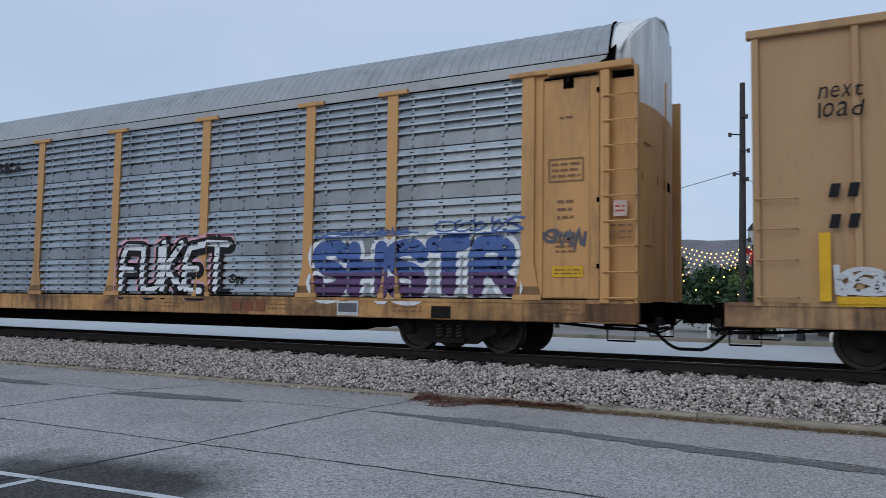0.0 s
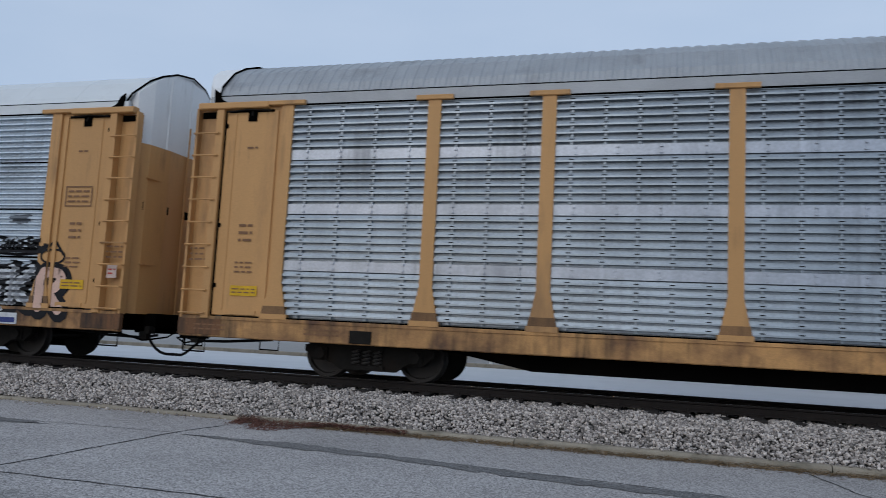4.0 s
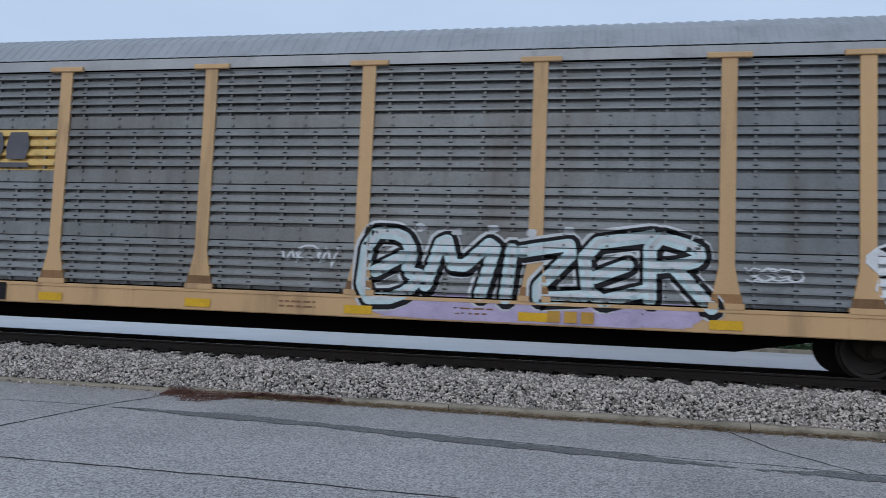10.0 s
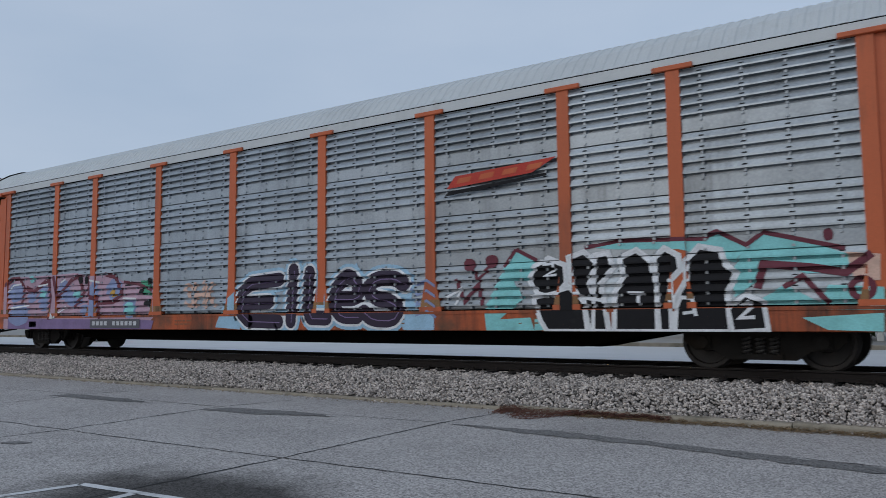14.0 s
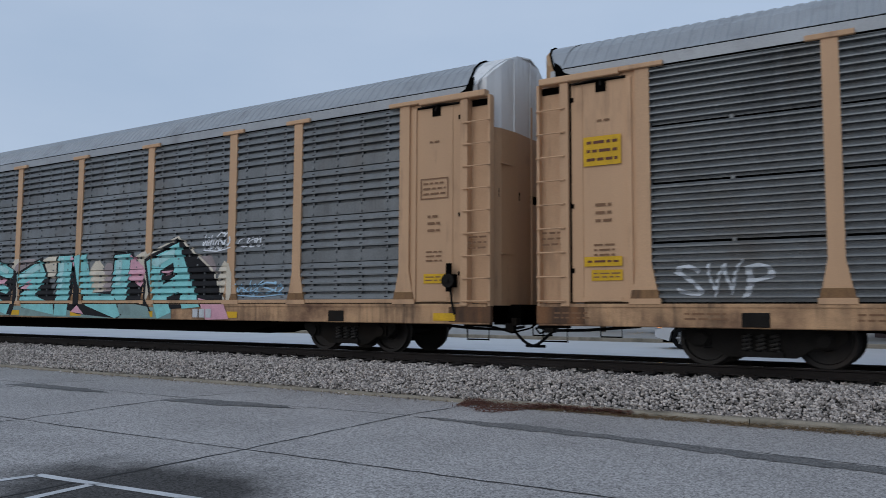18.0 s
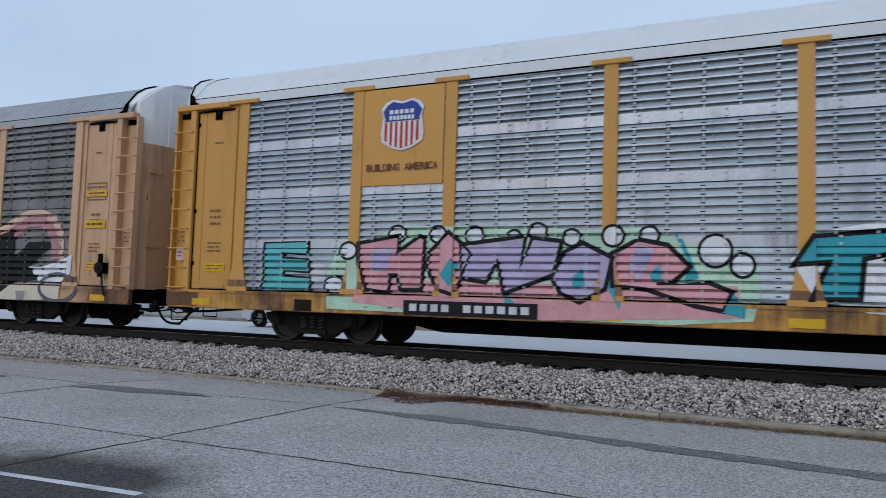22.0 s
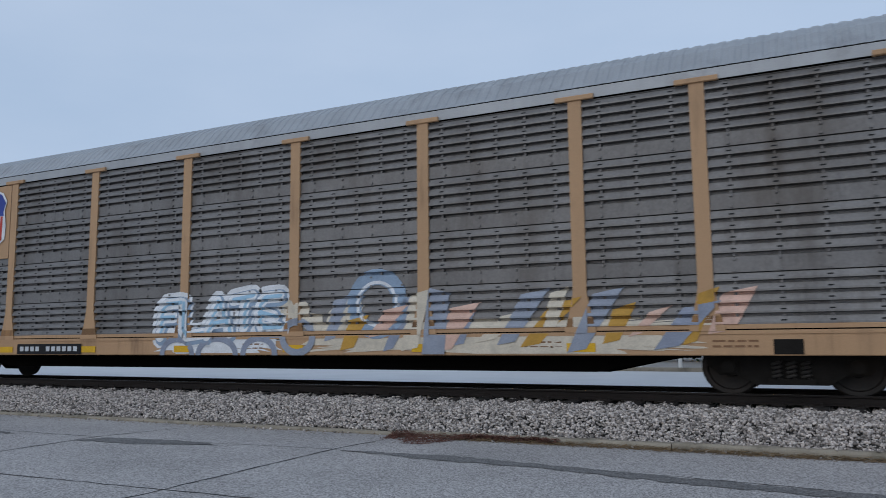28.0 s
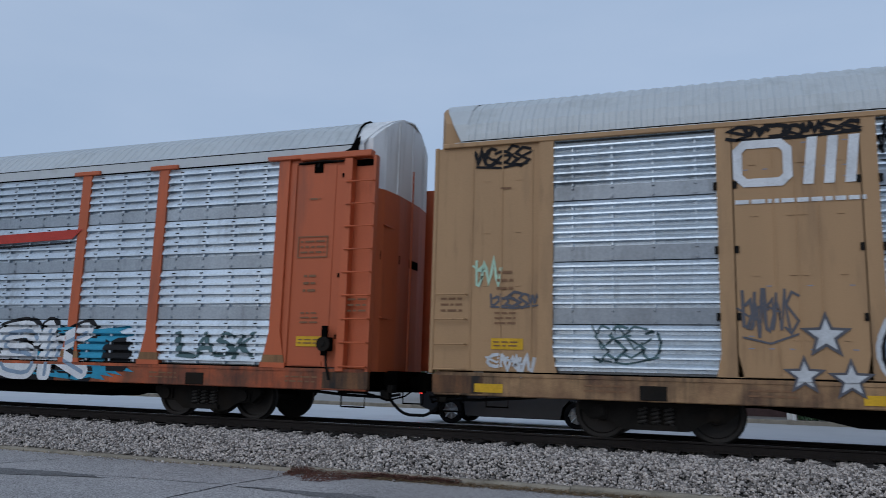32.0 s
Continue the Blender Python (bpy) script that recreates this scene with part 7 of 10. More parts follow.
def all_decals():
    for k in range(1, 16):
        if k != 6:
            end_marks(k, 1, k * 11)
            end_marks(k, -1, k * 13, yellow=k % 2 == 0, frame=False)
        sill_marks(k, k * 17, yellow=k in (4, 5, 6, 9, 10, 11, 13, 14))
    for k, s, z0, z1 in ((5, -1, 3.36, 3.82), (5, -1, 1.63, 1.80), (8, -1, 3.3, 3.8), (8, -1, 1.6, 1.76), (11, 1, 3.05, 3.2), (11, 1, 2.32, 2.5), (13, -1, 1.5, 1.66), (9, -1, 1.16, 1.32)):
        a, b_ = sorted((s * 12.34, s * 13.0))
        lay(k, rect(a, b_, z0, z1), P_SAFETY, 6, "caution_plate", "yellow caution plate")
        bars(k, a + 0.06, b_ - 0.06, z0 + 0.03, z1 - 0.03, 3 if z1 - z0 > 0.3 else 1, P_BROWN, 7, k)
    for k, s, x, z in ((1, 1, 13.58, 2.35), (4, 1, 13.58, 1.62), (4, -1, 13.58, 1.62), (3, 1, 13.58, 1.6), (14, 1, 13.5, 2.2), (10, -1, 13.58, 1.6)):
        lay(k, rect(s * x - 0.11, s * x + 0.11, z, z + 0.26), P_PLACARD, 3, "placard", "pale red and white placard")
        bars(k, s * x - 0.08, s * x + 0.08, z + 0.05, z + 0.2, 2, P_RED, 4, k)
    # ---- boxcar
    lay(0, word("next", -12.53, -11.93, 3.92, 4.10, 0.0, 0.25, 0.0, 1, 0.2), P_BLACK, 10, "lettering", "black slogan lettering")
    lay(0, word("load", -12.53, -11.93, 3.64, 3.86, 0.0, 0.25, 0.0, 1, 0.2, weights=[0.22, 1, 1, 1]), P_BLACK, 10, "lettering")
    for i in range(2):
        for z in (2.04, 2.48):
            a = -12.42 + 0.24 * i
            lay(0, poly([(a, z), (a + 0.13, z), (a + 0.17, z + 0.2), (a + 0.04, z + 0.2)]), P_BLACK, 10, "number_mark")
    lay(0, rect(-12.55, -12.40, 1.0, 1.98), P_SAFETY, 10, "reflector", "yellow reflective strip")
    lay(0, squiggle(-12.34, -11.4, 1.12, 1.48, 0.1, 4, 5) + ring(-12.0, 1.3, 0.3, 0.16, 0.06), P_SILVER, 10, "graffiti", "pale sprayed tag")
    lay(0, rect(-12.33, -11.6, 0.93, 1.07), P_SAFETY, 10, "caution_plate")
    # ---- car 1
    letters(1, row_of("FUKET", 1.7, 5.1, 1.02, 2.2, 0.04, 0.05, 0.04, 3), 0.17, [(P_PINK, 0.27, 0, 0), (P_BLACK, 0.2, 0.03, -0.03), (P_WHITE, -0.03, 0, 0)], 3, 0.05, "white and black sprayed word with a pink halo")
    lay(1, poly([(4.5, 1.02), (5.15, 1.02), (5.2, 1.14), (3.6, 1.12), (3.4, 1.0)]), P_BLACK, 3, "graffiti")
    lay(1, squiggle(5.15, 5.5, 1.2, 1.45, 0.05, 2, 6), P_BLACK, 2, "graffiti")
    boxes = row_of("SHSTR", 7.35, 11.75, 0.98, 2.1, 0.0, 0.03, 0.03, 8)
    letters(1, boxes, 0.3, [(P_WHITE, 0.2, 0, 0)], 8, 0.04, "blue and purple sprayed word with a white outline")
    full = [t for j, (c, x0, x1, z0, z1, sl) in enumerate(boxes) for t in letter(c, x0, x1, z0, z1, 0.3, 0.32, sl, 0.04, 8 + j)]
    lay(1, split(full, 1.46, True), P_BLUE, 2, "graffiti")
    lay(1, split(full, 1.46, False), P_PURPLE, 2, "graffiti")
    for i in range(3):
        lay(1, rect(5.25 + 0.33 * i, 5.5 + 0.33 * i, 0.68, 0.88), P_RUSTRED, 3, "sill_mark")
    lay(1, rect(8.0, 8.5, 0.63, 0.9), P_SILVER, 4, "placard", "white and dark placard on the sill")
    lay(1, rect(8.03, 8.47, 0.70, 0.87), P_SMOKE, 5, "placard_mark")
    lay(1, squiggle(10.2, 11.9, 2.15, 2.42, 0.05, 5, 4), P_BLUE, 2, "graffiti", "small blue scrawl")
    lay(1, squiggle(7.4, 9.6, 2.15, 2.32, 0.04, 6, 5), P_BLUE, 2, "graffiti")
    lay(1, squiggle(12.3, 12.95, 1.85, 2.2, 0.07, 3, 6), P_SMOKE, 2, "graffiti", "dark scrawled tag")
    piece(1, "CREEK", -11.85, -8.35, 1.08, 2.02, [(P_TEAL, 0.2, 0, 0), (P_MIDGREY, 0.06, 0, 0), (P_TEAL, -0.1, 0.03, 0.02)], 7, 0.16, 0.05, label="teal outlined sprayed letters")
    board(1, -9.06, -7.35, 2.98, 4.85, YELLOW, "yellow plate that carries a painted shield")
    shield(1, -8.9, -7.52, 3.28, 4.8)
    lay(1, word("BUILDING", -6.46, -4.55, 4.13, 4.42, 0.03), P_BLACK, 4, "lettering", "black slogan lettering")
    lay(1, word("AMERICA", -4.15, -2.25, 4.16, 4.42, 0.03), P_BLACK, 4, "lettering", "black slogan lettering")
    number_board(1, -6.92, -4.42, 0.64, 0.93)
    # ---- car 2
    for i in range(3):
        lay(2, rect(5.33 + 0.33 * i, 5.6 + 0.33 * i, 0.62, 0.88), P_RUSTRED, 3, "sill_mark")
    lay(2, squiggle(11.0, 11.5, 1.6, 1.75, 0.05, 2, 9), P_SMOKE, 2, "graffiti")
    # ---- car 3
    letters(3, row_of("SNEK", 9.25, 11.8, 0.86, 1.76, 0.05, 0.06, 0.04, 4), 0.24, [(P_BLACK, 0.22, 0.03, -0.03), (P_SILVER, -0.03, 0, 0), (P_MIDGREY, -0.15, 0.02, -0.02)], 4, 0.07, "grey sprayed word with a black edge")
    letters(3, [("R", 11.85, 12.55, 0.86, 1.76, 0.05)], 0.24, [(P_BLACK, 0.2, 0.03, -0.03), (P_PEACH, -0.04, 0, 0)], 6, 0.08, "pale red sprayed letter")
    lay(3, squiggle(10.65, 11.95, 2.02, 2.36, 0.1, 5, 11) + ribbon([(10.7, 2.06), (11.9, 2.1)], 0.08), P_BLACK, 2, "graffiti", "black scrawled tag")
    lay(3, ring(12.2, 1.98, 0.26, 0.14, 0.04) + ribbon([(11.95, 2.05), (12.2, 2.3), (12.45, 2.0)], 0.05), P_BLACK, 2, "graffiti")
    lay(3, squiggle(7.35, 8.95, 1.5, 1.92, 0.11, 5, 15), P_BLACK, 2, "graffiti", "black scrawled tag")
    letters(3, row_of("RDT", 7.4, 8.8, 0.98, 1.42, 0.1, 0.05, 0.05, 5), 0.09, [(P_BLACK, 0.11, 0.02, -0.01), (P_WHITE, 0.0, 0, 0)], 5, 0.08, "white sprayed tag with a black edge")
    lay(3, ring(8.95, 1.3, 0.28, 0.42, 0.06, 60, 260), P_BLACK, 3, "graffiti")
    lay(3, rect(10.95, 11.5, 0.63, 0.85), P_SILVER, 3, "placard", "white and dark blue placard on the sill")
    lay(3, rect(10.99, 11.46, 0.66, 0.76), P_NAVY, 4, "placard_mark")
    lay(3, word("HOT", -0.9, 0.2, 1.2, 1.74, 0.03, 0, 0.12, 2), P_CYAN, 2, "graffiti", "blue sprayed word")
    lay(3, word("HEJEX", 1.9, 4.05, 1.22, 1.8, 0.03, 0, 0.2, 6), P_CYAN, 2, "graffiti", "blue sprayed word")
    lay(3, word("LABEL", 4.8, 6.25, 1.18, 1.68, 0.03, 0, 0.14, 8), P_CYAN, 2, "graffiti", "blue sprayed word")
    for sx in (1.05, 1.6, 4.35):
        lay(3, blob(sx, sx + 0.3, 1.0, 1.45, 12, 0.3, int(sx * 9)), P_CYAN, 1, "graffiti")
    lay(3, squiggle(1.9, 3.6, 0.66, 1.02, 0.05, 6, 21), P_SMOKE, 2, "graffiti", "black scrawled tag on the sill")
    lay(3, squiggle(4.3, 5.7, 0.66, 0.98, 0.05, 5, 22), P_SMOKE, 2, "graffiti")
    lay(3, blob(5.0, 5.4, 2.12, 2.3, 14, 0.4, 3), P_SMOKE, 2, "graffiti")
    for z0, z1, n, sd in ((1.5, 2.04, 5, 3), (1.04, 1.56, 6, 5)):
        lay(3, squiggle(-11.85, -9.25, z0, z1, 0.042, n, sd), P_SMOKE, 2, "graffiti", "thin black scrawled letters")
        for j in range(4):
            a = -11.75 + 0.63 * j
            lay(3, ring(a + 0.24, (z0 + z1) / 2, 0.2, 0.2, 0.028, 40 * j, 40 * j + 290), P_SMOKE, 3, "graffiti")
    lay(3, squiggle(-13.1, -12.15, 1.12, 1.55, 0.06, 5, 31), P_BLACK, 2, "graffiti")
    lay(3, rect(-7.05, -4.5, 3.06, 3.83), P_FRESH, 1, "name_board", "white painted patch with a black emblem")
    em = []
    for i in range(6):
        z = 3.46 + 0.058 * i
        em += poly([(-6.92 + 0.035 * i, z), (-6.2 + 0.06 * i, z), (-6.17 + 0.06 * i, z + 0.03), (-6.9 + 0.035 * i, z + 0.03)])
    em += poly([(-6.15, 3.42), (-5.95, 3.42), (-5.75, 3.62), (-5.8, 3.68)])
    em += poly([(-5.75, 3.42), (-5.2, 3.42), (-5.08, 3.78), (-5.6, 3.78)]) + poly([(-5.1, 3.44), (-4.75, 3.44), (-4.65, 3.76), (-5.0, 3.76)])
    lay(3, em, P_BLACK, 4, "emblem", "black striped emblem")
    bars(3, -6.9, -4.75, 3.3, 3.4, 1, P_GREYBLUE, 4, 3)
    number_board(3, -8.62, -6.0, 0.62, 0.92)
    for x, z in ((-5.15, 1.78), (-2.1, 1.86), (11.3, 2.72)):
        lay(3, blob(x - 0.3, x + 0.3, z - 0.13, z + 0.13, 16, 0.4, int(x * 5)), P_BAND, 1, "graffiti")
    # ---- car 4
    sp = [(10.66 + (0.1 + 0.5 * a / 540) * math.cos(radians(a)), 1.55 + (0.1 + 0.5 * a / 540) * math.sin(radians(a))) for a in range(0, 541, 20)]
    lay(4, ribbon(sp[12:], 0.08) + ribbon([(10.15, 1.5), (10.15, 0.72)], 0.09) + ribbon([(10.4, 1.1), (11.2, 0.75)], 0.05), P_SILVER, 2, "graffiti", "white sprayed arc")
    board(4, -9.02, -7.36, 2.98, 4.83, GOLD, "golden plate that carries a painted shield")
    shield(4, -8.58, -7.74, 3.66, 4.56)
    lay(4, word("BUILDING AMERICA", -8.95, -7.45, 3.27, 3.4, 0.03), P_BROWN, 4, "lettering", "brown slogan lettering")
    number_board(4, -8.0, -5.3, 0.62, 0.92)
    lay(4, word("R1", -4.5, -4.2, 0.66, 0.88, 0.02), P_WHITE, 4, "lettering")
    lay(4, blob(-13.02, -12.42, 1.4, 2.02, 22, 0.45, 5, 0.5), P_PLACARD, 1, "graffiti", "pale rubbed-out patch on the end plate")
    lay(4, squiggle(-13.0, -12.44, 1.72, 1.98, 0.03, 4, 9), P_MIDGREY, 2, "graffiti")
    lay(4, rect(-12.96, -12.56, 1.37, 1.68), P_NAVY, 3, "plaque", "dark painted plaque")
    bars(4, -12.9, -12.62, 1.42, 1.63, 3, P_SILVER, 4, 2)
    # ---- car 5
    gothic_word()
    lay(5, blob(1.5, 7.0, 0.62, 1.05, 40, 0.1, 4, 0.3), P_LILAC, 1, "graffiti")
    letters(5, row_of("BMIZER", 1.55, 6.95, 0.92, 2.0, 0.05, 0.06, 0.08, 5), 0.2, [(P_SILVER, 0.22, 0, 0), (P_BLACK, 0.15, 0.02, -0.01), (P_PALEBLUE, 0.0, 0, 0), (P_SILVER, -0.12, 0.02, 0.02)], 5, 0.17, "pale blue and silver sprayed letters")
    for i in range(3):
        lay(5, rect(4.55 + 0.26 * i, 4.75 + 0.26 * i, 0.66, 0.84), P_OCHRE, 6, "sill_mark")
    for j in range(9):
        lay(5, blob(1.75 + 0.6 * j, 1.95 + 0.6 * j, 1.99 + 0.05 * (j % 2), 2.13 + 0.06 * (j % 2), 12, 0.3, j), P_SILVER, 2, "graffiti")
    lay(5, squiggle(0.05, 1.0, 1.42, 1.8, 0.06, 3, 7), P_SILVER, 2, "graffiti", "white scrawl")
    lay(5, squiggle(7.5, 8.3, 1.4, 1.62, 0.04, 4, 8), P_SILVER, 2, "graffiti")
    emblem_board(5, -7.05, -4.47, 3.02, 3.78)
    number_board(5, -8.05, -5.25, 0.64, 0.95)
    # ---- car 6
    number_board(6, -8.0, -6.2, 0.66, 0.9)
    for x in (12.6, -12.6):
        lay(6, rect(x - 0.22, x + 0.22, 1.98, 2.16), P_SAFETY, 3, "caution_plate", "yellow caution plate")
        bars(6, x - 0.18, x + 0.18, 2.01, 2.12, 2, P_BROWN, 4, 3)
        bars(6, x - 0.3, x + 0.25, 2.5, 2.75, 3, P_SMOKE, 3, 5)
    for x0, x1, z0, z1 in ((4.5, 4.85, 3.84, 4.0), (4.95, 6.2, 3.85, 3.97), (6.35, 6.6, 3.86, 3.99), (4.5, 4.8, 2.84, 2.99), (5.2, 5.4, 2.86, 2.97), (6.2, 6.45, 2.85, 2.98), (-2.4, -1.9, 3.85, 3.98), (-0.9, 0.3, 3.86, 3.96), (9.6, 10.4, 3.85, 3.97)):
        lay(6, blob(x0, x1, z0, z1, 20, 0.25, int(x0 * 10) + 40, 0.4), P_BAND, 0, "graffiti", "rubbed-out dark mark on the white car's side")
    # ---- car 7
    bubble_piece()
    purple_piece()
    lay(7, word("SHK", -3.2, -2.0, 1.15, 1.75, 0.03, 0, 0.1, 4), P_PEACH, 2, "graffiti", "pale red sprayed tag")
    lay(7, poly([(4.7, 3.18), (6.9, 3.36), (6.9, 3.41), (4.8, 3.27)]), P_BLACK, 3, "emblem")
    lay(7, poly([(4.75, 3.32), (6.6, 3.44), (7.1, 3.68), (4.95, 3.55)]), P_RED, 3, "emblem", "red swept emblem over a black line")
    for i in range(4):
        lay(7, poly([(4.98 + 0.5 * i, 3.40 + 0.03 * i), (5.28 + 0.5 * i, 3.42 + 0.03 * i), (5.33 + 0.5 * i, 3.52 + 0.03 * i), (5.03 + 0.5 * i, 3.50 + 0.03 * i)]), ORANGE, 4, "emblem")
    number_board(7, -7.25, -4.98, 0.64, 0.88, P_SMOKE, P_SILVER)
    # ---- car 8
    lay(8, ring(-6.4, 2.0, 0.6, 0.55, 0.05, 20, 250) + ring(-5.4, 2.1, 0.65, 0.55, 0.05, -60, 160) + ribbon([(-6.9, 1.7), (-5.8, 1.15), (-4.7, 2.0)], 0.05), P_SILVER, 2, "graffiti", "white outlined heart")
    lay(8, ring(-3.0, 2.0, 1.2, 0.6, 0.045, 160, 420) + ribbon([(-4.3, 2.6), (-2.0, 2.8), (-0.8, 1.9)], 0.04), P_GREYBLUE, 2, "graffiti", "pale grey outlined doodle")
    lay(8, word("SWP", -11.5, -10.0, 1.1, 1.6, 0.0, 0.1, 0.15, 4), P_SILVER, 2, "graffiti", "white outlined tag")
    lay(8, word("GLK", 6.2, 10.8, 0.95, 1.85, -0.01, 0.1, 0.15, 6), P_SILVER, 2, "graffiti", "white outlined tag")
    lay(8, blob(11.9, 12.2, 1.3, 1.6, 12, 0.3, 3), P_SMOKE, 2, "graffiti")
    emblem_board(8, -7.05, -4.47, 2.92, 3.98)
    number_board(8, -7.75, -5.2, 0.64, 0.95)
    # ---- car 9
    giant_word()
    for i in range(3):
        lay(9, rect(6.02 + 0.22 * i, 6.2 + 0.22 * i, 0.66, 0.86), P_SILVER, 8, "sill_mark")
    lay(9, squiggle(6.3, 7.2, 2.2, 2.6, 0.06, 4, 3), P_WHITE, 2, "graffiti", "white scrawl")
    lay(9, squiggle(7.5, 8.2, 2.2, 2.5, 0.05, 3, 4), P_WHITE, 2, "graffiti")
    lay(9, squiggle(7.4, 8.9, 1.15, 1.5, 0.05, 4, 14), P_SKY, 2, "graffiti")
    letters(9, [("O", -11.95, -11.3, 1.1, 1.84, 0.0), ("W", -11.35, -10.75, 1.12, 1.8, 0.0), ("H", -10.85, -10.3, 1.12, 1.86, 0.0), ("B", -10.4, -9.75, 1.1, 1.82, 0.05)], 0.2,
            [(P_SMOKE, 0.24, 0, 0), (P_CONCRETEGREY, 0.19, 0, 0), (P_SILVER, 0.08, 0, 0), (P_MIDGREY, 0.02, 0.01, 0)], 4, 0.08, "silver outlined sprayed letters")
    em = []
    for i in range(5):
        em += rect(-6.9 + 0.05 * i, -5.75, 3.45 + 0.07 * i, 3.485 + 0.07 * i)
    em += poly([(-5.65, 3.46), (-5.2, 3.46), (-5.1, 3.78), (-5.5, 3.78)]) + poly([(-5.08, 3.46), (-4.75, 3.46), (-4.65, 3.78), (-4.98, 3.78)]) + rect(-5.7, -4.6, 3.22, 3.3) + rect(-5.7, -4.9, 3.08, 3.14)
    lay(9, em, P_SMOKE, 3, "emblem", "faded black striped emblem")
    number_board(9, -6.66, -4.5, 0.62, 0.86, P_GREYTEAL, P_BLACK)
    # ---- car 10
    pink_word()
    grey_word()
    piece(10, "E", -11.2, -10.3, 1.05, 1.9, [(P_BLACK, 0.16, 0, 0), (P_TEAL, 0.1, 0, 0)], 2, 0.1, label="teal sprayed letter")
    lay(10, blob(-10.2, -9.7, 1.1, 1.55, 12, 0.3, 6), P_SILVER, 1, "graffiti")
    board(10, -9.06, -7.36, 3.0, 4.83, GOLD, "golden plate that carries a painted shield")
    shield(10, -8.62, -7.8, 3.68, 4.56)
    lay(10, word("BUILDING AMERICA", -8.95, -7.45, 3.27, 3.4, 0.03), P_BROWN, 4, "lettering", "brown slogan lettering")
    number_board(10, -8.06, -5.5, 0.63, 0.89)
    # ---- car 11
    block_piece()
    lay(11, blob(-10.6, -3.2, 0.64, 1.6, 60, 0.2, 8, 0.35), P_CREAM, 1, "graffiti")
    letters(11, [("W", -10.5, -8.2, 0.68, 2.25, 0.0), ("A", -8.4, -6.5, 0.68, 2.5, 0.05), ("O", -6.5, -5.0, 0.7, 2.1, 0.0), ("R", -5.2, -3.5, 0.66, 2.6, 0.0)], 0.42,
            [(P_NAVY, 0.2, 0.03, -0.02), (P_STEELBLUE, 0.05, 0.01, 0), (P_PALEBLUE, -0.02, 0, 0), (P_WHITE, -0.3, -0.06, 0.05)], 2, 0.05, "pale blue sprayed word with a blue edge", 2)
    lay(11, blob(-2.1, 1.5, 0.8, 1.92, 40, 0.3, 13, 0.35), P_SKY, 1, "graffiti", "blue scrawled piece")
    lay(11, squiggle(-2.0, 1.4, 0.9, 1.9, 0.12, 8, 3), P_SKYGREY, 2, "graffiti")
    lay(11, squiggle(-1.8, 1.3, 1.0, 1.85, 0.09, 9, 14), P_PALEBLUE, 3, "graffiti")
    lay(11, squiggle(-2.0, 1.4, 0.85, 1.2, 0.07, 7, 24), P_NAVY, 3, "graffiti")
    lay(11, blob(-3.4, -2.0, 0.95, 1.7, 26, 0.25, 23, 0.35), P_PLACARD, 0, "graffiti")
    piece(11, "MSK", -3.25, -2.3, 1.8, 2.2, [(P_BLACK, 0.1, 0, 0), (P_PINK, 0.0, 0, 0)], 3, 0.2, label="small pink tag")
    lay(11, blob(-11.7, -10.5, 1.15, 1.75, 24, 0.2, 3, 0.4), P_PEACH, 1, "graffiti")
    lay(11, squiggle(-11.6, -10.6, 1.25, 1.65, 0.07, 4, 5), P_LILAC, 2, "graffiti")
    lay(11, word("EMPTY", -13.4, -12.6, 2.55, 2.8, 0.01, 0, 0.15, 3), P_SMOKE, 2, "graffiti", "black scrawled tag")
    lay(11, ring(-13.0, 2.95, 0.16, 0.1, 0.04) + ring(-13.0, 2.4, 0.3, 0.12, 0.03, 20, 160), P_SMOKE, 2, "graffiti")
    board(11, -9.06, -7.36, 2.98, 4.83, TAN, "tan plate that carries a painted shield")
    shield(11, -8.85, -7.58, 3.25, 4.72)
    number_board(11, -6.3, -3.9, 0.62, 0.88, P_SMOKE, P_SILVER)
    for i in range(3):
        lay(11, rect(5.2 + 0.28 * i, 5.4 + 0.28 * i, 0.68, 0.84), P_OCHRE, 6, "sill_mark")
    # ---- car 12
    lay(12, poly([(-3.3, 0.95), (-2.9, 1.6), (2.3, 1.75), (3.4, 0.95), (2.9, 0.62), (-2.9, 0.62)]), P_CONCRETEGREY, 1, "graffiti", "silver sprayed word with black outlines")
    letters(12, [("M", -2.85, -1.45, 0.92, 1.94, 0.0), ("A", -1.55, -0.55, 0.94, 1.98, 0.05), ("D", -0.65, 0.3, 0.94, 2.0, 0.0), ("E", 0.28, 1.2, 0.94, 2.02, 0.0), ("R", 1.1, 2.25, 0.94, 2.1, 0.0)], 0.27,
            [(P_WHITE, 0.22, 0, 0.01), (P_BLACK, 0.16, 0.02, -0.01), (P_SILVER, -0.06, 0, 0), (P_MIDGREY, -0.18, 0.02, -0.04)], 5, 0.05, "silver sprayed word with black outlines", 2)
    for x0, x1 in ((-2.6, -1.9), (-1.5, -1.0), (-0.8, 0.0), (0.2, 1.2), (1.6, 2.7)):
        lay(12, poly([(x0, 0.64), (x1, 0.68), (x1 + 0.1, 0.94), (x0 + 0.05, 0.94)]), P_WHITE, 2, "graffiti")
        lay(12, poly([(x0 + 0.06, 0.78), (x1 + 0.02, 0.82), (x1 + 0.08, 0.95), (x0 + 0.08, 0.95)]), P_BLACK, 3, "graffiti")
    lay(12, rect(-7.05, -4.5, 2.98, 3.83), P_RUSTRED, 2, "name_board", "dark red painted board with pale slanted bars")
    em = []
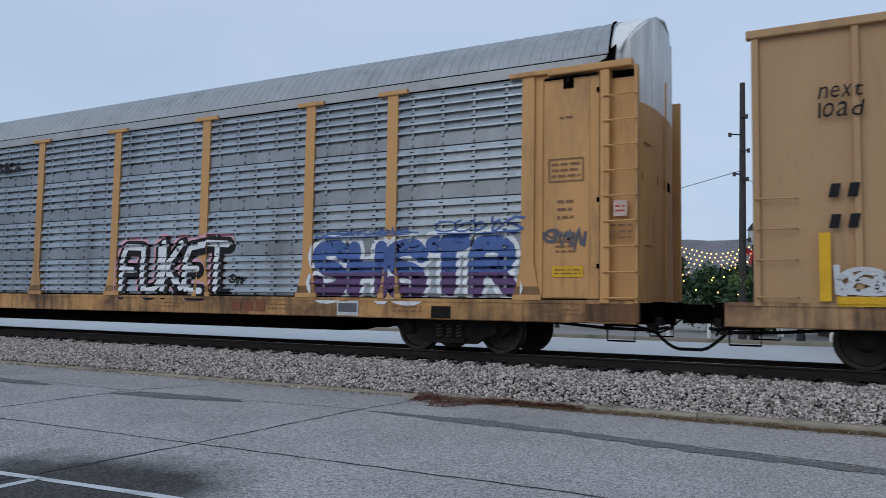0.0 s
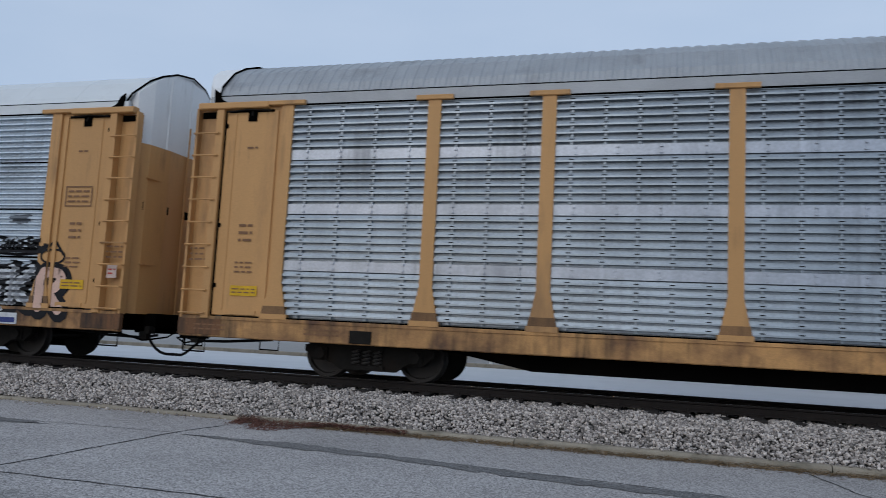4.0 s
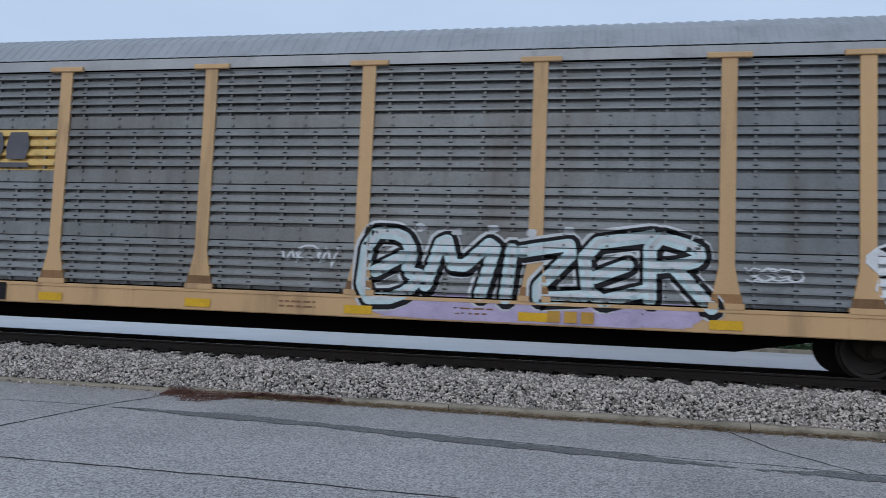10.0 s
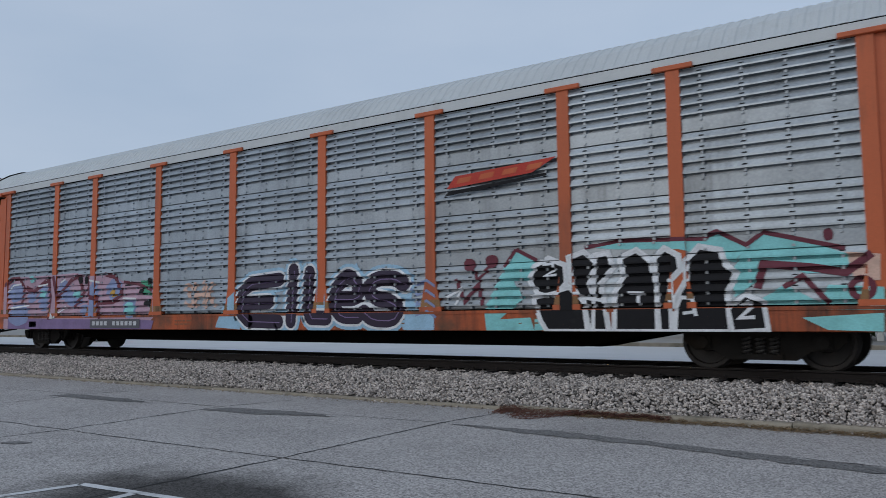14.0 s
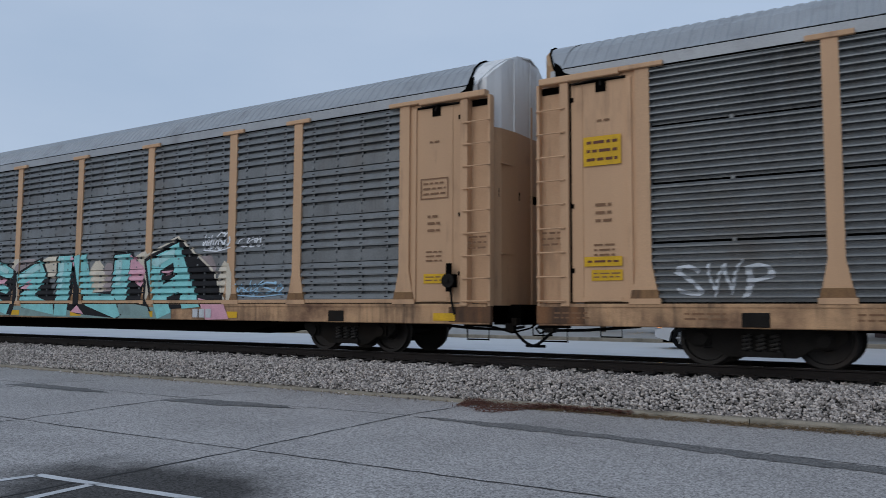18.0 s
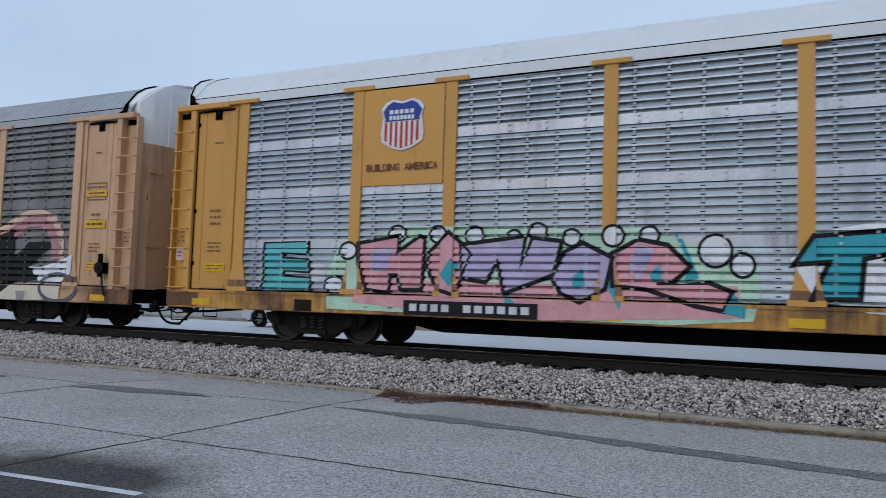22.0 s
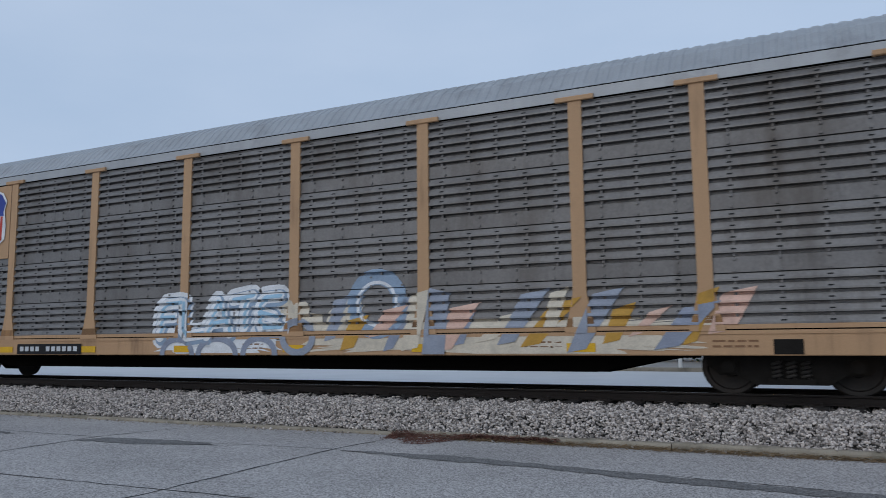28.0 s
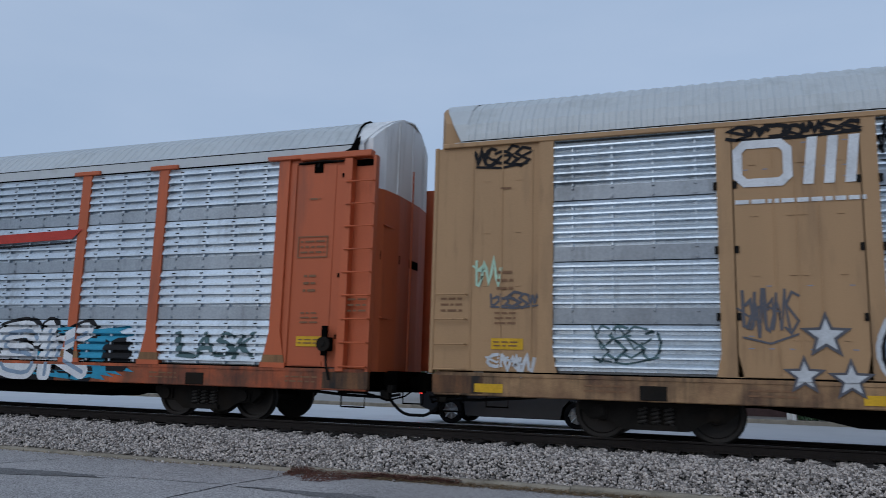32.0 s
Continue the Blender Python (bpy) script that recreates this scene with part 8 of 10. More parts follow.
    for a, w in ((-6.75, 0.33), (-6.35, 0.33), (-5.85, 0.32), (-5.48, 0.28), (-5.14, 0.12), (-4.96, 0.14)):
        em += poly([(a, 3.25), (a + w, 3.25), (a + w + 0.1, 3.6), (a + 0.1, 3.6)])
    lay(12, em, P_WHITE, 4, "emblem")
    number_board(12, -7.2, -4.6, 0.66, 0.92, P_SMOKE, P_SILVER)
    for i in range(3):
        lay(12, rect(5.9 + 0.75 * i, 6.4 + 0.75 * i, 0.68, 0.9), P_BLACK, 4, "sill_mark")
    lay(12, ribbon([(12.42, 3.4), (12.95, 3.4), (12.95, 2.92), (12.42, 2.92), (12.42, 3.4)], 0.02), P_SILVER, 4, "data_frame")
    for x in (-9.0, 0.8, 2.2, 4.6, 6.2):
        bars(12, x, x + 1.4, 2.45, 2.62, 3, P_GREYBLUE, 2, int(x * 10))
    # ---- car 13
    lay(13, blob(-2.45, 1.3, 0.62, 1.3, 40, 0.3, 9, 0.3), P_WHITE, 1, "graffiti", "pale blue and white sprayed letters")
    letters(13, row_of("FLATE", -2.15, 1.2, 0.95, 1.82, 0.03, 0.08, 0.05, 8), 0.24,
            [(P_WHITE, 0.26, 0, 0), (P_SKYGREY, 0.1, 0.02, -0.02), (P_WHITE, 0.0, -0.01, 0.01), (P_SKY, -0.16, 0.02, 0.02)], 8, 0.1, "", 2)
    for cx, r in ((-1.6, 0.42), (-0.5, 0.5), (0.6, 0.4)):
        lay(13, ring(cx, 0.62, r, 0.32, 0.13, 0, 180), P_GREYBLUE, 3, "graffiti")
    for j, (cx, cz, r) in enumerate(((1.0, 1.3, 0.24), (1.3, 1.5, 0.2), (1.62, 1.42, 0.24), (1.95, 1.2, 0.22), (2.45, 1.28, 0.24), (2.8, 1.5, 0.26))):
        lay(13, blob(cx - r, cx + r, cz - r, cz + r, 16, 0.15, j, 0.9), P_CREAM, 2, "graffiti", "cream sprayed bubble")
    lay(13, blob(1.1, 9.6, 0.62, 1.25, 60, 0.3, 15, 0.3), P_CREAM, 1, "graffiti", "blue, ochre and cream sprayed piece")
    lay(13, ring(1.55, 0.95, 0.36, 0.3, 0.14), P_STEELBLUE, 4, "graffiti")
    lay(13, ring(3.35, 1.55, 0.5, 0.5, 0.3), P_SKYGREY, 3, "graffiti")
    lay(13, ring(3.35, 1.55, 0.42, 0.4, 0.06), P_WHITE, 4, "graffiti")
    rnd = random.Random(44)
    for j in range(17):
        x = 2.2 + 0.44 * j + rnd.uniform(-0.1, 0.1)
        lo, hi, lean = rnd.uniform(0.64, 1.05), rnd.uniform(1.35, 1.8), rnd.uniform(0.15, 0.8)
        w = rnd.uniform(0.2, 0.42)
        lay(13, poly([(x, lo), (x + w, lo + 0.06), (x + w * 1.2 + lean, hi), (x + lean * 0.8, hi - 0.1)]), (P_STEELBLUE, P_PEACH, P_CREAM, P_OCHRE, P_GREYBLUE)[(j * 3 + j // 5) % 5], 3 + j % 3, "graffiti")
    lay(13, poly([(4.3, 0.62), (4.75, 0.62), (4.85, 1.7), (4.45, 1.8)]), P_STEELBLUE, 6, "graffiti")
    sp = [(-11.25 + (0.05 + 0.4 * a / 720) * math.cos(radians(a)), 1.75 + (0.05 + 0.42 * a / 720) * math.sin(radians(a))) for a in range(0, 721, 24)]
    lay(13, ribbon(sp, 0.07) + ribbon([(-11.85, 1.7), (-11.8, 0.9), (-11.4, 0.65)], 0.09) + ribbon([(-11.4, 1.3), (-10.9, 0.7)], 0.09), P_SILVER, 2, "graffiti", "white sprayed spiral")
    board(13, -9.06, -7.36, 2.98, 4.83, OLDTAN, "tan plate that carries a painted shield")
    shield(13, -8.82, -7.52, 3.22, 4.68)
    number_board(13, -6.8, -4.55, 0.62, 0.86)
    # ---- car 14
    lay(14, blob(-7.2, 6.0, 0.62, 1.2, 80, 0.25, 16, 0.25), P_SILVER, 1, "graffiti", "grey and white sprayed words")
    letters(14, [("O", -7.2, -5.85, 0.66, 2.14, 0.0), ("n", -5.78, -4.5, 0.74, 1.86, 0.0)], 0.3,
            [(P_SILVER, 0.24, 0, 0), (P_BLACK, 0.15, 0.02, -0.02), (P_SKYGREY, 0.0, 0, 0), (P_SILVER, -0.2, 0.03, -0.02)], 5, 0.05, "grey sprayed word with dark and silver edges", 2)
    letters(14, [("M", -3.7, -1.6, 0.66, 2.08, 0.0), ("Y", -1.55, -0.35, 0.66, 2.1, 0.0)], 0.36,
            [(P_WHITE, 0.26, 0, 0), (P_DULLPINK, 0.17, 0.02, 0.02), (P_BLACK, 0.12, 0, 0), (P_SMOKE, -0.03, 0, 0), (P_MIDGREY, -0.24, -0.05, 0.02)], 7, 0.08, "black sprayed word with a red and white edge", 2)
    letters(14, [("C", 0.55, 1.95, 0.64, 2.16, 0.0), ("R", 2.0, 3.15, 0.7, 1.95, 0.0), ("i", 3.15, 3.6, 0.72, 1.9, 0.0), ("N", 3.6, 4.6, 0.72, 1.92, 0.0), ("D", 4.6, 5.85, 0.7, 1.88, 0.0)], 0.3,
            [(P_SILVER, 0.26, 0, 0), (P_BLACK, 0.17, 0.02, -0.02), (P_SILVER, 0.0, 0, 0), (P_GREYBLUE, -0.16, 0.03, -0.03)], 9, 0.06, "silver sprayed word with dark edges", 2)
    for cx, cz, r in ((-7.9, 1.62, 0.36), (-8.2, 1.05, 0.3), (-7.6, 1.0, 0.32), (-4.35, 1.15, 0.3), (0.3, 1.45, 0.3), (-0.35, 0.95, 0.35), (6.5, 1.1, 0.35)):
        lay(14, star(cx, cz, r), P_SMOKE, 4, "graffiti", "black and white sprayed star")
        lay(14, star(cx, cz, r * 0.68), P_SILVER, 5, "graffiti")
    lay(14, poly([(3.05, 0.62), (4.7, 0.62), (4.55, 0.95), (3.1, 0.95)]), P_SAFETY, 5, "name_board")
    for i in range(3):
        lay(14, rect(3.5 + 0.3 * i, 3.72 + 0.3 * i, 0.66, 0.84), P_RUSTRED, 6, "sill_mark")
    lay(14, ribbon([(-8.9, 4.52), (-8.4, 4.52), (-8.3, 4.42), (-8.3, 4.02), (-8.4, 3.92), (-8.9, 3.92), (-9.0, 4.02), (-9.0, 4.42), (-8.9, 4.52)], 0.13), P_WHITE, 3, "emblem", "white rounded emblem")
    for a in (-8.1, -7.82, -7.54):
        lay(14, poly([(a, 3.86), (a + 0.14, 3.86), (a + 0.22, 4.58), (a + 0.08, 4.58)]), P_WHITE, 3, "emblem")
    bars(14, -9.05, -7.28, 3.53, 3.72, 1, P_WHITE, 3, 2)
    for a, b_, lo, hi, n, sd in ((-9.1, -7.3, 4.6, 4.84, 6, 1), (-7.05, -6.05, 4.15, 4.82, 4, 2), (-9.0, -8.25, 1.55, 2.35, 4, 3), (7.4, 8.65, 4.3, 4.82, 4, 4), (7.3, 8.8, 1.42, 2.15, 7, 5), (-13.2, -12.3, 4.45, 4.8, 4, 6), (-12.9, -12.1, 2.05, 2.3, 4, 7)):
        lay(14, squiggle(a, b_, lo, hi, 0.06 if hi < 3 else 0.08, n + 1, sd + 20), P_SMOKE if hi < 3 else P_BLACK, 2, "graffiti", "black scrawled tag")
    for a, b_, sd in ((7.5, 8.2, 4), (8.4, 9.1, 5), (-12.9, -12.2, 6)):
        lay(14, squiggle(a, b_, 0.98, 1.32, 0.07, 3, sd), P_SILVER, 2, "graffiti", "white scrawled tag")
    lay(14, squiggle(-11.2, -10.2, 1.2, 1.8, 0.05, 4, 8), P_TEALGREY, 2, "graffiti", "dark green scrawled tag")
    lay(14, squiggle(-13.2, -12.8, 2.3, 2.95, 0.06, 2, 12), P_MINT, 2, "graffiti")
    number_board(14, -5.8, -3.5, 0.62, 0.84, P_SMOKE, P_SILVER)
    # ---- car 15
    lay(15, blob(3.9, 9.1, 0.62, 1.75, 50, 0.25, 17, 0.35), P_CYAN, 1, "graffiti", "blue cloud of a sprayed piece")
    letters(15, [("A", 3.9, 5.2, 0.62, 1.75, 0.0), ("S", 5.2, 6.5, 0.62, 1.8, 0.05), ("K", 6.45, 7.75, 0.62, 1.8, 0.0)], 0.36, [(P_BLACK, 0.2, 0.03, -0.02), (P_WHITE, 0.0, 0, 0), (P_SKYGREY, -0.28, 0.03, -0.03)], 9, 0.07, "white sprayed word with black edge on blue")
    lay(15, blob(8.0, 8.8, 0.8, 1.5, 20, 0.3, 8), P_BLACK, 2, "graffiti")
    lay(15, word("LASK", 9.8, 11.6, 1.15, 1.6, 0.03, 0.1, 0.15, 4), P_TEALGREY, 2, "graffiti", "dark outlined tag")
    lay(15, poly([(3.9, 3.42), (7.0, 3.5), (7.25, 3.7), (4.0, 3.62)]), P_RED, 3, "emblem", "red swept emblem over a black line")
    lay(15, poly([(3.9, 3.3), (7.0, 3.4), (7.0, 3.44), (3.9, 3.36)]), P_BLACK, 3, "emblem")


def emblem_board(k, x0, x1, z0, z1):
    """A yellow board that carries three dark chunky shapes over a bar."""
    lay(k, rect(x0, x1, z0, z1), P_BOARD, 1, "name_board", "yellow painted board with a dark blocky emblem")
    w, h = x1 - x0, z1 - z0
    zb, zt = z0 + 0.26 * h, z0 + 0.92 * h
    em = rect(x0 + 0.2 * w, x0 + 0.8 * w, z0 + 0.06 * h, z0 + 0.18 * h)
    zm, hh = (zb + zt) / 2, (zt - zb) / 2 * 0.82
    for a in (0.2, 0.41, 0.62):
        em += poly([(x0 + a * w, zb), (x0 + (a + 0.15) * w, zb), (x0 + (a + 0.18) * w, zm), (x0 + (a + 0.16) * w, zt), (x0 + (a + 0.02) * w, zt), (x0 + (a - 0.01) * w, zm)])
    lay(k, em, P_SMOKE, 3, "emblem")


P_GREYTEAL, P_MINTPALE = paint("grey_teal", (0.20, 0.30, 0.29)), paint("pale_turquoise", (0.38, 0.62, 0.62))
P_PALEBLUE, P_SKYGREY, P_TEALGREY = paint("pale_blue", (0.46, 0.58, 0.60)), paint("sky_grey", (0.24, 0.32, 0.42)), paint("teal_grey", (0.08, 0.14, 0.15))
all_decals()


# ---------------------------------------------------------------- ground, kerb, track and street
def asphalt(name, base, dark_spot=True):
    """Grey worn asphalt: speckled stone, one soft dark spot, cracks too fine to build."""
    m = material(name, base, 0.86, vary=0.13, scale=0.6, bump=0.3, fine=170, dirt=tuple(0.72 * c for c in base), dirt_amount=0.25, dirt_scale=0.35, spec=0.08)
    n, l = m.node_tree.nodes, m.node_tree.links
    b = n["Principled BSDF"]
    link = b.inputs["Base Color"].links[0]
    colour = link.from_socket
    tc = n.new("ShaderNodeTexCoord")
    cell = n.new("ShaderNodeTexVoronoi")
    cell.inputs["Scale"].default_value = 60
    l.new(tc.outputs["Object"], cell.inputs["Vector"])
    grit = n.new("ShaderNodeMapRange")
    grit.inputs["To Min"].default_value, grit.inputs["To Max"].default_value = 0.38, 1.7
    l.new(cell.outputs["Color"], grit.inputs["Value"])
    sc = n.new("ShaderNodeVectorMath")
    sc.operation = "SCALE"
    l.new(colour, sc.inputs[0])
    l.new(grit.outputs["Result"], sc.inputs["Scale"])
    if not dark_spot:
        l.new(sc.outputs["Vector"], b.inputs["Base Color"])
        return m
    # a dark spot with a soft outline of its own
    sep = n.new("ShaderNodeVectorMath")
    sep.operation = "SUBTRACT"
    sep.inputs[1].default_value = (-5.65, 4.2, 0.0)
    l.new(tc.outputs["Object"], sep.inputs[0])
    wob = n.new("ShaderNodeTexNoise")
    wob.inputs["Scale"].default_value = 1.5
    l.new(tc.outputs["Object"], wob.inputs["Vector"])
    squash = n.new("ShaderNodeVectorMath")
    squash.operation = "MULTIPLY"
    squash.inputs[1].default_value = (0.75, 1.05, 0.0)
    l.new(sep.outputs["Vector"], squash.inputs[0])
    ln = n.new("ShaderNodeVectorMath")
    ln.operation = "LENGTH"
    l.new(squash.outputs["Vector"], ln.inputs[0])
    ad = n.new("ShaderNodeMath")
    ad.operation = "ADD"
    l.new(ln.outputs["Value"], ad.inputs[0])
    l.new(wob.outputs["Fac"], ad.inputs[1])
    st = n.new("ShaderNodeMapRange")
    st.inputs["From Min"].default_value, st.inputs["From Max"].default_value = 1.2, 1.95
    st.inputs["To Min"].default_value, st.inputs["To Max"].default_value = 0.2, 1.0
    l.new(ad.outputs["Value"], st.inputs["Value"])
    s2 = n.new("ShaderNodeVectorMath")
    s2.operation = "SCALE"
    l.new(sc.outputs["Vector"], s2.inputs[0])
    l.new(st.outputs["Result"], s2.inputs["Scale"])
    l.new(s2.outputs["Vector"], b.inputs["Base Color"])
    return m


ASPHALT = asphalt("asphalt", (0.355, 0.34, 0.332))
PATCH = asphalt("dark_asphalt", (0.165, 0.162, 0.16), False)
SEAL = material("joint_tar", (0.022, 0.022, 0.023), 0.8, vary=0.2, bump=0.3)
LINE = material("road_paint", (0.55, 0.56, 0.57), 0.7, vary=0.15, scale=3, bump=0.3, fine=90, dirt=(0.2, 0.2, 0.2), dirt_amount=0.3, dirt_scale=5)
CONCRETE = material("kerb_concrete", (0.29, 0.255, 0.20), 0.9, vary=0.2, scale=3, bump=0.4, fine=80, dirt=(0.10, 0.09, 0.065), dirt_amount=0.4, dirt_scale=2, random_tone=0.1)
BALLAST = material("ballast_stone", (0.43, 0.385, 0.352), 0.9, vary=0.2, scale=8, bump=0.3, fine=60)
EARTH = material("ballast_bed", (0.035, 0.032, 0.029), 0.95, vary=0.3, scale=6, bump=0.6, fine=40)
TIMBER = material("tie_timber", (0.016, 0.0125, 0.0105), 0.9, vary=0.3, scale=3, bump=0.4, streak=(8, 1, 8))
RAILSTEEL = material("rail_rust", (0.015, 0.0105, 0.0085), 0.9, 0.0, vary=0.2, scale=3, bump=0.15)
RAILTOP = material("rail_head", (0.32, 0.31, 0.30), 0.25, 0.9, vary=0.1, bump=0.02)
MULCH = material("dead_leaves", (0.105, 0.042, 0.028), 0.95, vary=0.35, scale=9, bump=0.5)
STRAW = material("dry_straw", (0.17, 0.115, 0.062), 0.95, vary=0.4, scale=11, bump=0.3)
STREET = material("street_concrete", (0.50, 0.505, 0.51), 0.55, vary=0.1, scale=0.5, bump=0.1, dirt=(0.36, 0.36, 0.36), dirt_amount=0.25, dirt_scale=0.25)
WALKWAY = material("walk_concrete", (0.26, 0.25, 0.235), 0.85, vary=0.12, scale=2, bump=0.2)


def ballast_tones(m):
    n, l = m.node_tree.nodes, m.node_tree.links
    b = n["Principled BSDF"]
    src = b.inputs["Base Color"].links[0].from_socket
    geo = n.new("ShaderNodeNewGeometry")
    r = n.new("ShaderNodeMapRange")
    r.inputs["To Min"].default_value, r.inputs["To Max"].default_value = 0.3, 1.6
    l.new(geo.outputs["Random Per Island"], r.inputs["Value"])
    s = n.new("ShaderNodeVectorMath")
    s.operation = "SCALE"
    l.new(src, s.inputs[0])
    l.new(r.outputs["Result"], s.inputs["Scale"])
    l.new(s.outputs["Vector"], b.inputs["Base Color"])


ballast_tones(BALLAST)
KERB_Y = 10.98


def ground():
    g = put("ground", mesh_from("ground", [(-3000, -3000, 0), (3000, -3000, 0), (3000, 3000, 0), (-3000, 3000, 0)], [(0, 1, 2, 3)]), ASPHALT)
    tagged(g, "grey worn asphalt lot with speckled stone", "ground", kind="structure")
    rnd = random.Random(5)

    def crack(pts, w, name="joint"):
        path = []
        for (ax, ay), (bx, by) in zip(pts, pts[1:]):
            n = max(2, int(math.hypot(bx - ax, by - ay) / 0.12))
            path += [(ax + (bx - ax) * i / n, ay + (by - ay) * i / n) for i in range(n)]
        v, f = [], []
        horiz = abs(pts[-1][0] - pts[0][0]) > abs(pts[-1][1] - pts[0][1])
        drift = 0.0
        for i, (x, y) in enumerate(path):
            drift = drift * 0.85 + rnd.uniform(-0.018, 0.018)
            ww = w * rnd.uniform(0.45, 1.3)
            if horiz:
                v += [(x, y + drift - ww / 2, 0.004), (x, y + drift + ww / 2, 0.004)]
            else:
                v += [(x + drift - ww / 2, y, 0.004), (x + drift + ww / 2, y, 0.004)]
            if i:
                k = 2 * i
                f.append((k - 2, k, k + 1, k - 1))
        o = put(name, mesh_from(name, v, f), SEAL)
        tagged(o, "dark tarred joint across the asphalt", "joint", kind="structure")

    for x in (-18.9, -14.7, -10.5, -6.3, 7.2):
        crack([(x, -4.0), (x + 0.03, 6.0), (x - 0.05 if x > -10 else x - 0.3, 9.1), (x + 0.05, 10.5)], 0.03)
    crack([(-30.0, 5.9), (-10.4, 6.0), (-6.35, 6.06), (-1.9, 6.12), (6.5, 6.2)], 0.026)
    crack([(-30.0, 8.9), (-10.5, 8.95), (-6.2, 9.28)], 0.02)
    crack([(-6.2, 9.2), (-3.0, 9.05), (0.6, 8.65), (5.0, 8.4)], 0.02)
    crack([(1.7, 10.8), (2.0, 9.6), (2.9, 8.0), (3.6, 6.2)], 0.025)
    crack([(-2.4, 5.0), (-0.8, 5.05), (0.4, 5.0)], 0.016)

    def patch(pts, label):
        out_pts = []
        for i, p in enumerate(pts):
            q = pts[(i + 1) % len(pts)]
            n = max(1, int(math.hypot(q[0] - p[0], q[1] - p[1]) / 0.1))
            for j in range(n):
                out_pts.append((p[0] + (q[0] - p[0]) * j / n + rnd.uniform(-0.06, 0.06), p[1] + (q[1] - p[1]) * j / n + rnd.uniform(-0.05, 0.05)))
        b = Build()
        b.v = [(x, y, 0.006) for x, y in out_pts]
        b.f = [tuple(range(len(out_pts)))]
        tagged(put("asphalt_patch", b.mesh(), PATCH), label, "patch", kind="structure")

    patch([(-10.75, 8.5), (-9.4, 8.55), (-8.1, 8.95), (-9.0, 9.12), (-10.5, 8.95)], "dark asphalt repair patch in the lot")
    patch([(-15.4, 8.5), (-13.2, 8.55), (-12.4, 8.75), (-13.5, 8.95), (-15.2, 8.9)], "dark asphalt repair patch in the lot")
    patch([(-6.15, 9.2), (-4.9, 8.95), (-3.2, 8.85), (-1.6, 8.55), (0.4, 8.3), (1.4, 8.3), (0.5, 8.62), (-1.4, 8.85), (-3.0, 9.1), (-4.6, 9.35)], "long dark asphalt repair strip in the lot")
    patch([(1.4, 8.3), (3.0, 8.1), (4.6, 8.1), (4.0, 8.35), (2.4, 8.5)], "dark asphalt repair strip in the lot")
    patch([(-10.1, 4.95), (-9.75, 4.95), (-9.65, 5.1), (-9.95, 5.15)], "small dark asphalt spot in the lot")

    def stripe(a, c, w):
        d = Vector((c[0] - a[0], c[1] - a[1], 0)).normalized()
        nrm = Vector((-d.y, d.x, 0)) * w / 2
        b = Build()
        n = 14
        for i in range(n + 1):
            p = Vector((a[0], a[1], 0.005)).lerp(Vector((c[0], c[1], 0.005)), i / n)
            b.v += [tuple(p - nrm * rnd.uniform(0.85, 1.08)), tuple(p + nrm * rnd.uniform(0.85, 1.08))]
        b.f = [(2 * i, 2 * i + 2, 2 * i + 3, 2 * i + 1) for i in range(n)]
        tagged(put("parking_line", b.mesh(), LINE), "worn white painted parking line", "road marking", kind="structure")

    stripe((-6.86, 4.12), (-4.6, 4.32), 0.10)
    stripe((-6.10, 4.16), (-5.9, 1.0), 0.10)
    stripe((-6.84, 4.10), (-7.3, 2.2), 0.10)
    stripe((-6.83, 3.50), (-6.55, 2.4), 0.10)


def kerbs():
    rnd = random.Random(9)
    row = _empty("kerb", None)
    tagged(row, "old mossy concrete kerb along the gravel", "kerb", kind="structure")
    x = -42.0
    edges = []
    while x < 40:
        edges.append(x)
        x += 4.06
    shift = 2.0 - edges[11]
    for e in edges:
        a, b_ = e + shift + 0.008, e + shift + 4.052
        top = 0.11 if a > -3.5 else 0.085 if a > -7 else 0.05
        z = top + rnd.uniform(-0.008, 0.008)
        y0 = KERB_Y + rnd.uniform(-0.01, 0.01)
        b = Build()
        prof = [(y0, -0.1), (y0 + 0.16, -0.1), (y0 + 0.16, z), (y0 + 0.03, z), (y0 + 0.008, z - 0.012), (y0, z - 0.035)]
        n = 12
        for i in range(n):
            xa, xb = a + (b_ - a) * i / n, a + (b_ - a) * (i + 1) / n
            b.extrude_x([(y, zz + (rnd.uniform(-0.006, 0.004) if zz > 0 else 0)) for y, zz in prof], xa, xb)
        put("kerb_stone", b.mesh("kerb_stone"), CONCRETE, row)


